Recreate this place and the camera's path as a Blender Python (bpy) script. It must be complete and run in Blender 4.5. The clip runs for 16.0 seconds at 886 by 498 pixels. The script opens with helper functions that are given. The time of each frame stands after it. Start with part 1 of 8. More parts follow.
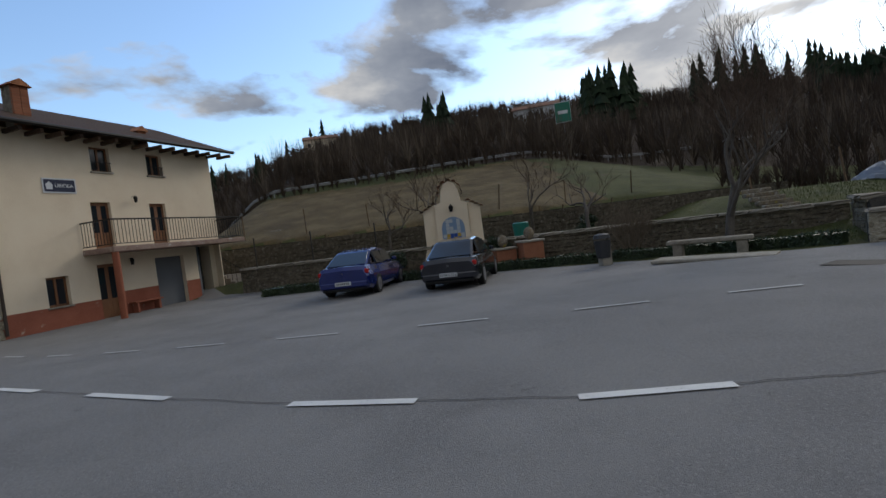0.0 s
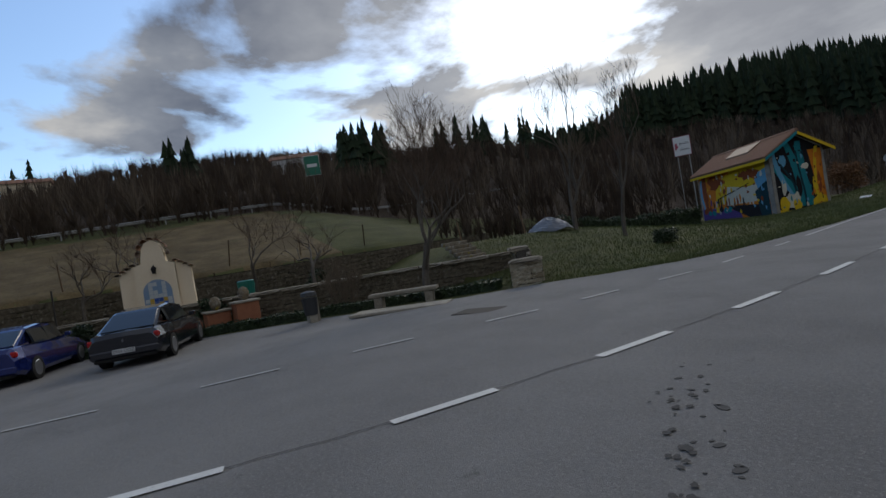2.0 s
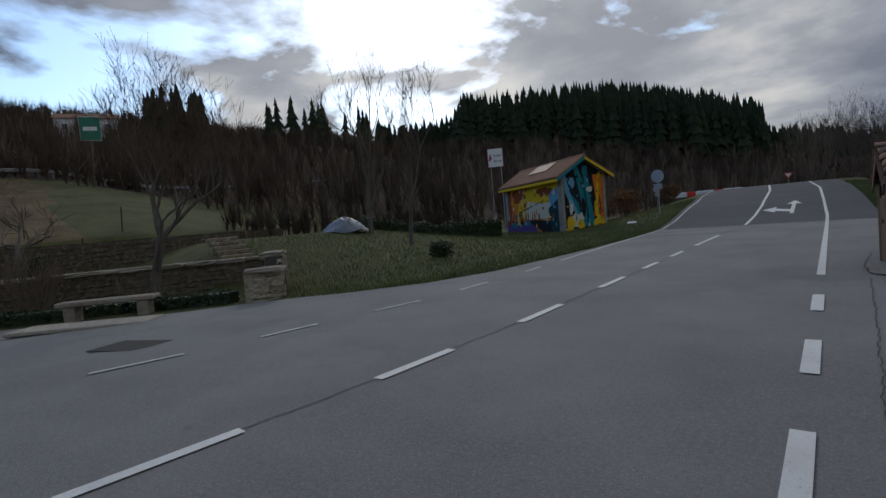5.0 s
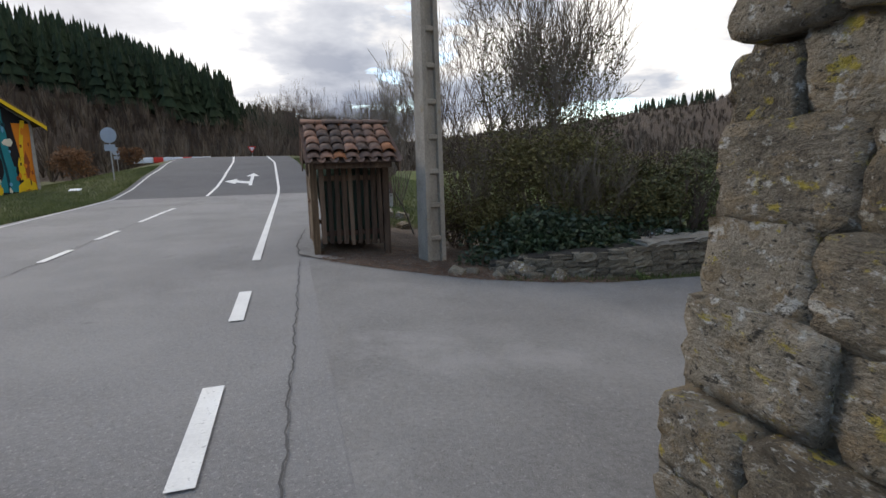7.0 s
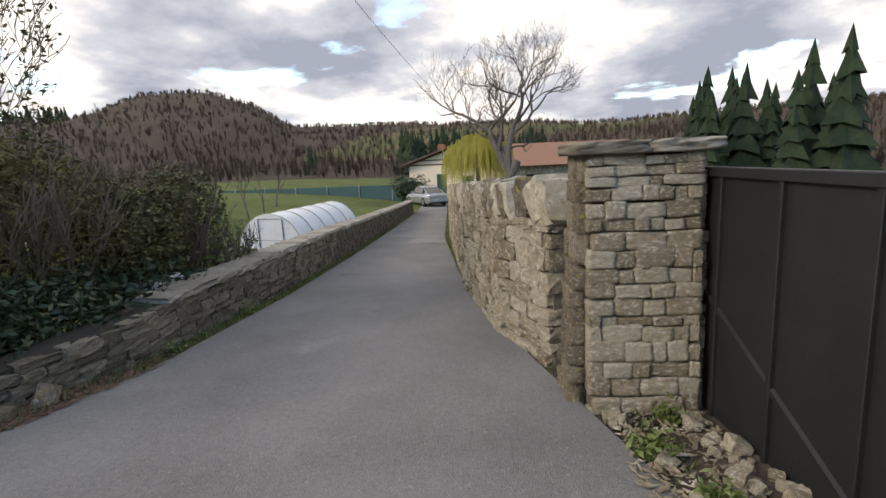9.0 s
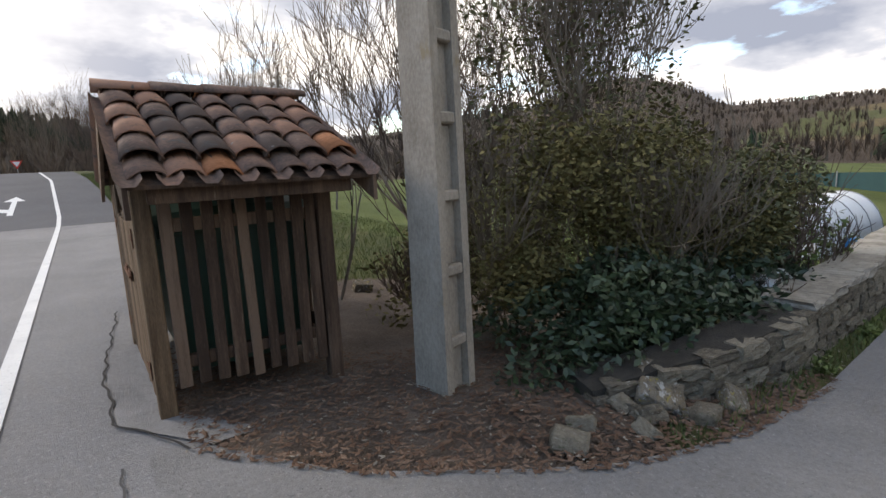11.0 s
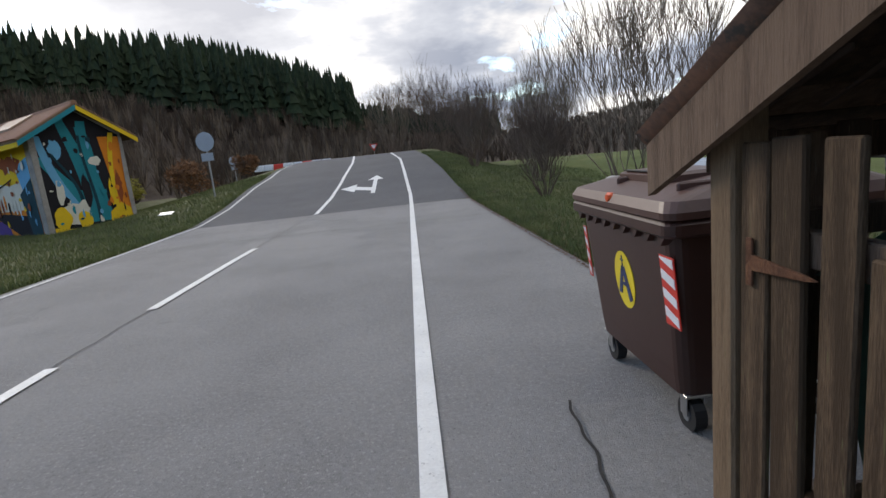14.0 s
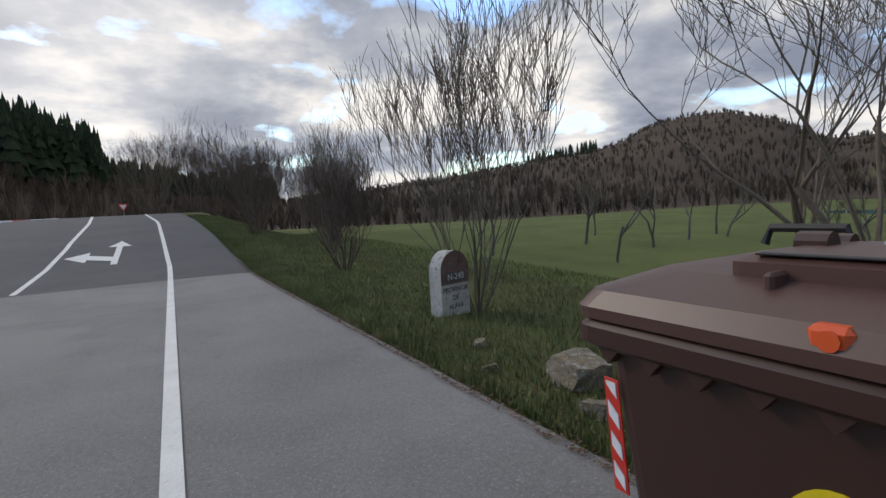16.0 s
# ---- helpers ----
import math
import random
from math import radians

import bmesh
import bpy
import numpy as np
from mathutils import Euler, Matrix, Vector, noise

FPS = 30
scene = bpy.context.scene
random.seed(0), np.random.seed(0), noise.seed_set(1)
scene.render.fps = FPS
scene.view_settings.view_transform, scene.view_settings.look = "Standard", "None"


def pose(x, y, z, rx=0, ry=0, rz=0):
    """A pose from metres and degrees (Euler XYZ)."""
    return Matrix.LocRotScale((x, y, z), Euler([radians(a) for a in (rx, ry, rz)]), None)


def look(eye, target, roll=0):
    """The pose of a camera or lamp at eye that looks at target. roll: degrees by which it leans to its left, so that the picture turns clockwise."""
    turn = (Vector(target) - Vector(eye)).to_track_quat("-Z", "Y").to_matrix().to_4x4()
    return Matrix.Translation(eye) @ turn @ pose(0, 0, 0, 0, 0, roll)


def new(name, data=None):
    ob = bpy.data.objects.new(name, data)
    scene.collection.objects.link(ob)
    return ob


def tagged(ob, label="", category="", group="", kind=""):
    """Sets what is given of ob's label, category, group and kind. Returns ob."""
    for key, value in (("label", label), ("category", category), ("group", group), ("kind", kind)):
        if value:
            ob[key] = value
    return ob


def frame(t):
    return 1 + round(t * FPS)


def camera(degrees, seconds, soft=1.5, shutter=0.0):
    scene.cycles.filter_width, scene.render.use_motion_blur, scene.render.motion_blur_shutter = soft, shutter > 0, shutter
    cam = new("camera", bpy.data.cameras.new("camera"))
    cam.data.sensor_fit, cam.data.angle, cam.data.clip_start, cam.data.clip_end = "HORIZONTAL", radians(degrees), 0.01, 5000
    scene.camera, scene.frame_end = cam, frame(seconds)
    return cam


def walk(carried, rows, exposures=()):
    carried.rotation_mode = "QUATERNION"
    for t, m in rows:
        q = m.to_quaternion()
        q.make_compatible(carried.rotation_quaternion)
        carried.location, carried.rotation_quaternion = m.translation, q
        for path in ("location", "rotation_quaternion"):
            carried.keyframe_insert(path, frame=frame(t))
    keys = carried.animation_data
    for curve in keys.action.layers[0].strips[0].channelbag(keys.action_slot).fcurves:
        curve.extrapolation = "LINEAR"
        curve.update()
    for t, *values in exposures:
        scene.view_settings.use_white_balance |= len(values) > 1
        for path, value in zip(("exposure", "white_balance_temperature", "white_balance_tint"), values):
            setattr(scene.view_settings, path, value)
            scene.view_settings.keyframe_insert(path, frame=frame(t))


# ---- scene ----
cam = camera(82, 16.0)
PATH = [
    (0, (-0.894, 1.388, 1.369), (-2.866, 1.715, 1.300), -7.06),
    (0.5, (-0.727, 1.885, 1.376), (-2.682, 2.301, 1.299), -7.73),
    (1, (-0.440, 2.349, 1.404), (-2.314, 3.046, 1.342), -9.19),
    (1.5, (-0.200, 2.832, 1.398), (-1.931, 3.833, 1.367), -10.11),
    (2, (0.018, 3.318, 1.378), (-1.622, 4.463, 1.370), -9.35),
    (2.5, (0.132, 3.806, 1.364), (-1.392, 5.101, 1.366), -8.56),
    (3, (0.206, 4.299, 1.360), (-1.240, 5.681, 1.362), -8.26),
    (3.2, (0.224, 4.508, 1.363), (-1.205, 5.907, 1.357), -7.41),
    (5.3, (0.182, 6.975, 1.438), (-0.907, 8.646, 1.290), -3.40),
    (5.5, (0.213, 7.207, 1.436), (-0.705, 8.978, 1.289), -3.10),
    (6, (0.323, 7.801, 1.442), (-0.060, 9.756, 1.260), -1.56),
    (6.5, (0.430, 8.443, 1.436), (0.554, 10.423, 1.180), -0.71),
    (7, (0.560, 9.106, 1.417), (1.117, 10.996, 1.072), -1.20),
    (7.5, (0.715, 9.751, 1.416), (1.759, 11.398, 0.974), -3.21),
    (8, (0.929, 10.383, 1.408), (2.502, 11.546, 0.990), -2.91),
    (8.2, (0.969, 10.623, 1.408), (2.685, 11.562, 0.990), -2.91),
    (9.2, (1.020, 11.780, 1.440), (2.963, 12.123, 1.110), -2.48),
    (10.3, (0.995, 12.972, 1.442), (2.626, 14.098, 1.172), -2.05),
    (10.5, (0.898, 13.210, 1.441), (2.429, 14.466, 1.161), -1.96),
    (11, (0.619, 13.744, 1.462), (1.756, 15.356, 1.131), -2.59),
    (11.5, (0.444, 14.311, 1.474), (1.196, 16.134, 1.136), -2.40),
    (12, (0.250, 14.876, 1.488), (0.579, 16.815, 1.124), -4.39),
    (12.5, (0.120, 15.485, 1.439), (0.017, 17.451, 1.082), -6.73),
    (13, (0.036, 16.193, 1.449), (-0.122, 18.155, 1.092), -5.92),
    (13.5, (0.020, 16.895, 1.436), (-0.102, 18.856, 1.063), -6.17),
    (14, (0.055, 17.622, 1.449), (0.151, 19.587, 1.089), -6.03),
    (14.5, (0.069, 18.241, 1.456), (0.446, 20.182, 1.157), -5.91),
    (15, (0.158, 18.824, 1.459), (0.765, 20.713, 1.203), -5.86),
    (15.5, (0.121, 19.309, 1.431), (0.931, 21.128, 1.240), -4.09),
    (16, (0.112, 19.859, 1.399), (1.046, 21.621, 1.240), -3.21),
]
EXPOSURES = [(0, -0.8, 6800, 10), (3, -1.15, 6800, 10), (5.3, -1.05, 6700, 10), (6.0, -0.85, 6800, 11), (6.5, -0.28, 7100, 11), (7.0, 0.2, 7300, 12), (8.0, 0.4, 7700, 13),
             (10.3, 0.45, 7800, 14), (12.0, 0.65, 7400, 13), (13.5, 0.33, 7200, 12), (16.0, -0.2, 7200, 12)]
walk(cam, [(t, look(eye, target, roll)) for t, eye, target, roll in PATH], EXPOSURES)

# ==== place ====
# ---- world, sun ----
SUN_YAW, SUN_EL = 38.0, 30.0
wd = bpy.data.worlds.new("sky")
scene.world = wd
wd.use_nodes = True
wn, wl = wd.node_tree.nodes, wd.node_tree.links
wn.clear()


def wnode(kind, **kw):
    n = wn.new(kind)
    for k, v in kw.items():
        n.inputs[k.replace("_", " ")].default_value = v
    return n


def wmath(op, a, b=None):
    n = wn.new("ShaderNodeMath")
    n.operation = op
    for i, v in enumerate((a, b)):
        if v is None:
            continue
        if isinstance(v, (int, float)):
            n.inputs[i].default_value = v
        else:
            wl.new(v, n.inputs[i])
    return n.outputs[0]


def wramp(fac, stops):
    n = wn.new("ShaderNodeValToRGB")
    e = n.color_ramp.elements
    while len(e) < len(stops):
        e.new(0.5)
    for el, (p, c) in zip(e, stops):
        el.position, el.color = p, (*c, 1)
    wl.new(fac, n.inputs[0])
    return n.outputs[0]


sky = wn.new("ShaderNodeTexSky")
sky.sky_type, sky.sun_disc = "NISHITA", False
sky.sun_elevation, sky.sun_rotation = radians(SUN_EL), radians(-SUN_YAW)
sky.air_density, sky.dust_density, sky.ozone_density = 1.2, 0.6, 2.5
tc = wn.new("ShaderNodeTexCoord")
sep = wn.new("ShaderNodeSeparateXYZ")
wl.new(tc.outputs["Generated"], sep.inputs[0])
zz = wmath("MAXIMUM", sep.outputs[2], 0.0)
den = wmath("ADD", zz, 0.22)
comb = wn.new("ShaderNodeCombineXYZ")
wl.new(wmath("DIVIDE", sep.outputs[0], den), comb.inputs[0])
wl.new(wmath("DIVIDE", sep.outputs[1], den), comb.inputs[1])
n1 = wnode("ShaderNodeTexNoise", Scale=1.25, Detail=9.0, Roughness=0.55, Distortion=0.25)
n2 = wnode("ShaderNodeTexNoise", Scale=1.1, Detail=6.0, Roughness=0.55)
wl.new(comb.outputs[0], n1.inputs["Vector"])
sh = wn.new("ShaderNodeVectorMath")
sh.operation = "ADD"
sh.inputs[1].default_value = (7.3, 2.9, 0.0)
wl.new(comb.outputs[0], sh.inputs[0])
wl.new(sh.outputs[0], n2.inputs["Vector"])


def toward(yaw, el):
    d = wn.new("ShaderNodeVectorMath")
    d.operation = "DOT_PRODUCT"
    wl.new(tc.outputs["Generated"], d.inputs[0])
    y, e = radians(yaw), radians(el)
    d.inputs[1].default_value = (-math.sin(y) * math.cos(e), math.cos(y) * math.cos(e), math.sin(e))
    return d.outputs["Value"]


blue_side = toward(105, 18)
bias = wmath("MULTIPLY", wmath("MAXIMUM", blue_side, 0.0), -0.17)
cover = wmath("ADD", wmath("ADD", n1.outputs[0], bias), 0.10)
mask = wramp(cover, [(0.462, (0, 0, 0)), (0.535, (1, 1, 1))])
glow = wramp(toward(30, 27), [(0.74, (0, 0, 0)), (0.98, (1, 1, 1))])
shade = wramp(n2.outputs[0], [(0.38, (2.8, 3.4, 4.7)), (0.49, (5.0, 5.7, 7.0)), (0.60, (10.5, 10.8, 11.2))])
bright = wn.new("ShaderNodeMix")
bright.data_type, bright.blend_type = "RGBA", "ADD"
bright.inputs[0].default_value = 1.0
gl = wn.new("ShaderNodeMix")
gl.data_type, gl.blend_type = "RGBA", "MULTIPLY"
gl.inputs[0].default_value = 1.0
wl.new(glow, gl.inputs[6])
gl.inputs[7].default_value = (3.6, 3.5, 3.3, 1)
wl.new(shade, bright.inputs[6])
wl.new(gl.outputs[2], bright.inputs[7])
skyb = wn.new("ShaderNodeMix")
skyb.data_type, skyb.blend_type = "RGBA", "MULTIPLY"
skyb.inputs[0].default_value = 1.0
wl.new(sky.outputs[0], skyb.inputs[6])
skyb.inputs[7].default_value = (3.2, 3.5, 3.9, 1)
mx = wn.new("ShaderNodeMix")
mx.data_type = "RGBA"
wl.new(mask, mx.inputs[0])
wl.new(skyb.outputs[2], mx.inputs[6])
wl.new(bright.outputs[2], mx.inputs[7])
bg = wnode("ShaderNodeBackground", Strength=0.10)
wl.new(mx.outputs[2], bg.inputs[0])
wo = wn.new("ShaderNodeOutputWorld")
wl.new(bg.outputs[0], wo.inputs[0])

sun = new("sun", bpy.data.lights.new("sun", "SUN"))
sun.data.energy, sun.data.angle, sun.data.color = 1.4, radians(18), (1.0, 0.95, 0.87)
sun.matrix_world = look((-math.sin(radians(SUN_YAW)) * 60, math.cos(radians(SUN_YAW)) * 60, math.tan(radians(SUN_EL)) * 60), (0, 0, 0))


# ---- materials ----
def material(name, cols, scale=4.0, fine=60.0, rough=0.85, bump=0.3, metal=0.0, vary=0.0, spots=None, spot_scale=9.0,
             spot_at=0.62, stretch=(1, 1, 1), bump_scale=None, depth=0.01, by="object", translucent=False):
    """Two scales of noise between the colours, optional blotches, and a fine relief."""
    m = bpy.data.materials.new(name)
    m.use_nodes = True
    nt = m.node_tree
    N, L = nt.nodes, nt.links
    b = N["Principled BSDF"]
    b.inputs["Roughness"].default_value = rough
    b.inputs["Metallic"].default_value = metal
    if rough > 0.7:
        b.inputs["Specular IOR Level"].default_value = 0.25
    t = N.new("ShaderNodeTexCoord")
    mp = N.new("ShaderNodeMapping")
    mp.inputs["Scale"].default_value = stretch
    L.new(t.outputs["Object"], mp.inputs[0])
    vec = mp.outputs[0]
    oi = N.new("ShaderNodeObjectInfo")
    if vary:
        off = N.new("ShaderNodeVectorMath")
        off.operation = "ADD"
        mul = N.new("ShaderNodeMath")
        mul.operation = "MULTIPLY"
        mul.inputs[1].default_value = 37.0
        L.new(oi.outputs["Random"], mul.inputs[0])
        L.new(vec, off.inputs[0])
        L.new(mul.outputs[0], off.inputs[1])
        vec = off.outputs[0]

    def noise_(s, d=5.0, r=0.6):
        n = N.new("ShaderNodeTexNoise")
        n.inputs["Scale"].default_value, n.inputs["Detail"].default_value, n.inputs["Roughness"].default_value = s, d, r
        L.new(vec, n.inputs["Vector"])
        return n.outputs[0]

    big, small = noise_(scale), noise_(fine, 3.0)
    mixv = N.new("ShaderNodeMix")
    mixv.inputs[0].default_value = 0.4
    L.new(big, mixv.inputs[2])
    L.new(small, mixv.inputs[3])
    val = mixv.outputs[0]
    if vary:
        a = N.new("ShaderNodeMath")
        a.operation = "MULTIPLY_ADD"
        L.new(oi.outputs["Random"], a.inputs[0])
        a.inputs[1].default_value = vary
        a.inputs[2].default_value = -vary / 2
        c = N.new("ShaderNodeMath")
        c.operation = "ADD"
        L.new(val, c.inputs[0])
        L.new(a.outputs[0], c.inputs[1])
        val = c.outputs[0]
    rp = N.new("ShaderNodeValToRGB")
    e = rp.color_ramp.elements
    while len(e) < len(cols):
        e.new(0.5)
    for i, (el, c) in enumerate(zip(e, cols)):
        el.position, el.color = 0.34 + 0.32 * i / max(1, len(cols) - 1), (*c, 1)
    L.new(val, rp.inputs[0])
    col = rp.outputs[0]
    for k, (sc, at, c) in enumerate(spots or []):
        s = noise_(sc, 6.0, 0.65)
        r2 = N.new("ShaderNodeValToRGB")
        r2.color_ramp.elements[0].position, r2.color_ramp.elements[1].position = at, at + 0.07
        L.new(s, r2.inputs[0])
        mm = N.new("ShaderNodeMix")
        mm.data_type = "RGBA"
        L.new(r2.outputs[0], mm.inputs[0])
        L.new(col, mm.inputs[6])
        mm.inputs[7].default_value = (*c, 1)
        col = mm.outputs[2]
    L.new(col, b.inputs["Base Color"])
    if bump:
        bp = N.new("ShaderNodeBump")
        bp.inputs["Strength"].default_value, bp.inputs["Distance"].default_value = bump, depth
        L.new(noise_(bump_scale or fine, 6.0, 0.65), bp.inputs["Height"])
        L.new(bp.outputs[0], b.inputs["Normal"])
    return m


def plain(name, c, rough=0.5, metal=0.0, coat=0.0):
    v = tuple(min(1, x * 0.86) for x in c)
    m = material(name, [v, c], 3.0, 40.0, rough, 0.05, metal)
    if coat:
        m.node_tree.nodes["Principled BSDF"].inputs["Coat Weight"].default_value = coat
    return m


def glass(name, c=(0.02, 0.025, 0.03), rough=0.04):
    m = bpy.data.materials.new(name)
    m.use_nodes = True
    b = m.node_tree.nodes["Principled BSDF"]
    b.inputs["Base Color"].default_value = (*c, 1)
    b.inputs["Roughness"].default_value = rough
    b.inputs["Specular IOR Level"].default_value = 0.6
    return m


ASPHALT = material("old asphalt", [(0.15, 0.146, 0.143), (0.2, 0.196, 0.191), (0.24, 0.235, 0.228)], 0.5, 26, 0.9, 0.8,
                   spots=[(0.24, 0.55, (0.225, 0.22, 0.213)), (1.7, 0.66, (0.125, 0.122, 0.118)), (48, 0.56, (0.29, 0.283, 0.272)), (62, 0.60, (0.085, 0.083, 0.081)), (150, 0.58, (0.31, 0.303, 0.29)), (210, 0.60, (0.075, 0.073, 0.07)), (0.9, 0.735, (0.09, 0.087, 0.083))], bump_scale=90, depth=0.012)
ASPHALT_NEW = material("new asphalt", [(0.075, 0.076, 0.08), (0.105, 0.105, 0.11)], 0.6, 40, 0.9, 0.6, spots=[(60, 0.60, (0.17, 0.17, 0.17))], bump_scale=90, depth=0.01)
ASPHALT_LANE = material("lane asphalt", [(0.141, 0.136, 0.13), (0.193, 0.188, 0.179), (0.245, 0.238, 0.228)], 0.7, 30, 0.92, 0.9,
                        spots=[(0.45, 0.57, (0.245, 0.238, 0.228)), (1.3, 0.64, (0.125, 0.122, 0.117)), (45, 0.60, (0.292, 0.283, 0.271)), (58, 0.61, (0.094, 0.092, 0.088)), (150, 0.58, (0.30, 0.29, 0.278)), (210, 0.60, (0.08, 0.078, 0.074))], bump_scale=80, depth=0.010)
PAINT = material("road paint", [(0.55, 0.55, 0.53), (0.72, 0.72, 0.69)], 2.0, 60, 0.7, 0.3, spots=[(35, 0.62, (0.30, 0.30, 0.29))], bump_scale=150)
PAINT_THIN = material("worn road paint", [(0.42, 0.42, 0.41), (0.58, 0.58, 0.56)], 2.0, 60, 0.75, 0.3, spots=[(30, 0.57, (0.24, 0.24, 0.235))], bump_scale=150)
GRASS = material("rough grass ground", [(0.0425, 0.0442, 0.017), (0.0697, 0.0765, 0.0238), (0.106, 0.104, 0.0408)], 0.5, 18, 0.95, 0.8,
                 spots=[(0.9, 0.62, (0.085, 0.0638, 0.0382)), (7, 0.66, (0.0425, 0.0723, 0.017))], bump_scale=30, depth=0.05)
SCRUB = material("winter scrub hillside", [(0.045, 0.032, 0.024), (0.075, 0.053, 0.038), (0.10, 0.075, 0.05)], 0.05, 1.6, 0.97, 0.9, spots=[(0.02, 0.64, (0.075, 0.085, 0.035))], bump_scale=1.2, depth=1.2)
TANFIELD = material("dry mown field", [(0.06, 0.042, 0.018), (0.115, 0.083, 0.037), (0.18, 0.135, 0.066)], 0.5, 9, 0.95, 0.8, spots=[(0.8, 0.62, (0.09, 0.078, 0.03)), (2.4, 0.62, (0.06, 0.05, 0.022))], bump_scale=12, depth=0.06)
MEADOW = material("green meadow", [(0.055, 0.068, 0.018), (0.085, 0.108, 0.027), (0.125, 0.135, 0.042)], 0.25, 12, 0.95, 0.8, spots=[(0.6, 0.66, (0.10, 0.09, 0.04)), (2.0, 0.64, (0.07, 0.10, 0.022))], bump_scale=24, depth=0.05)
DIRT = material("leaf-strewn dirt", [(0.0574, 0.0433, 0.0331), (0.109, 0.0842, 0.0663), (0.166, 0.134, 0.109)], 1.6, 45, 0.97, 0.9, spots=[(50, 0.64, (0.255, 0.217, 0.178)), (38, 0.68, (0.128, 0.0638, 0.0382))], bump_scale=60, depth=0.03)
STONE = material("lichened stone", [(0.10, 0.082, 0.058), (0.19, 0.16, 0.118), (0.29, 0.25, 0.19)], 4.0, 60, 0.93, 1.0, vary=0.28,
                 spots=[(3.5, 0.53, (0.22, 0.17, 0.11)), (6, 0.565, (0.43, 0.415, 0.37)), (4.5, 0.59, (0.33, 0.265, 0.055)), (13, 0.575, (0.06, 0.053, 0.042)), (20, 0.625, (0.50, 0.48, 0.43)), (40, 0.61, (0.08, 0.07, 0.055))], bump_scale=14, depth=0.03)
STONE_DARK = material("damp dark wall stone", [(0.085, 0.071, 0.052), (0.16, 0.136, 0.10), (0.26, 0.225, 0.165)], 6.0, 60, 0.95, 0.8, vary=0.25,
                      spots=[(7, 0.60, (0.27, 0.25, 0.21)), (5, 0.61, (0.06, 0.07, 0.028))], bump_scale=16, depth=0.02)
STONE_WARM = material("pale warm rubble stone", [(0.20, 0.165, 0.11), (0.33, 0.285, 0.205), (0.44, 0.40, 0.31)], 5.0, 60, 0.93, 0.8, vary=0.3,
                      spots=[(5, 0.56, (0.54, 0.50, 0.42)), (9, 0.60, (0.14, 0.115, 0.085)), (4, 0.62, (0.33, 0.24, 0.12))], bump_scale=16, depth=0.02)
MORTAR = material("crumbling mortar", [(0.10, 0.088, 0.07), (0.19, 0.17, 0.135), (0.28, 0.255, 0.21)], 6.0, 50, 0.95, 0.9, bump_scale=40, depth=0.03)
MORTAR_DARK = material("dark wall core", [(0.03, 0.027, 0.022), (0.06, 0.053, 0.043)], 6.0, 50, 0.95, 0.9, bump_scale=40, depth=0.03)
COPING = material("warm grey coping stone", [(0.19, 0.165, 0.13), (0.29, 0.26, 0.21), (0.38, 0.35, 0.29)], 4.0, 50, 0.92, 0.6, vary=0.25, spots=[(12, 0.64, (0.10, 0.105, 0.05)), (6, 0.60, (0.15, 0.13, 0.10))], bump_scale=40, depth=0.015)
CONCRETE = material("weathered concrete", [(0.185, 0.158, 0.125), (0.27, 0.235, 0.19), (0.36, 0.315, 0.26)], 3.0, 60, 0.9, 0.5, spots=[(30, 0.68, (0.12, 0.11, 0.095)), (5, 0.62, (0.25, 0.20, 0.13)), (2.2, 0.62, (0.16, 0.145, 0.12))], bump_scale=70, depth=0.006, stretch=(1, 1, 0.5))
BARK = material("grey-brown bark", [(0.06, 0.05, 0.042), (0.11, 0.095, 0.08), (0.16, 0.145, 0.12)], 4.0, 40, 0.95, 0.7, bump_scale=30, depth=0.02, stretch=(1, 1, 0.3))
TWIG = material("reddish bare twigs", [(0.075, 0.053, 0.04), (0.13, 0.092, 0.07)], 3.0, 20, 0.95, 0.0)
TWIG_PALE = material("pale bare twigs", [(0.11, 0.085, 0.062), (0.19, 0.15, 0.11)], 3.0, 20, 0.95, 0.0)
WOODLAND = material("distant bare woodland", [(0.036, 0.025, 0.018), (0.062, 0.044, 0.031), (0.092, 0.07, 0.05)], 0.04, 0.6, 0.97, 0.0)
CONIFER = material("dark conifer needles", [(0.010, 0.018, 0.010), (0.020, 0.034, 0.017), (0.034, 0.052, 0.024)], 0.06, 1.5, 0.95, 0.0)


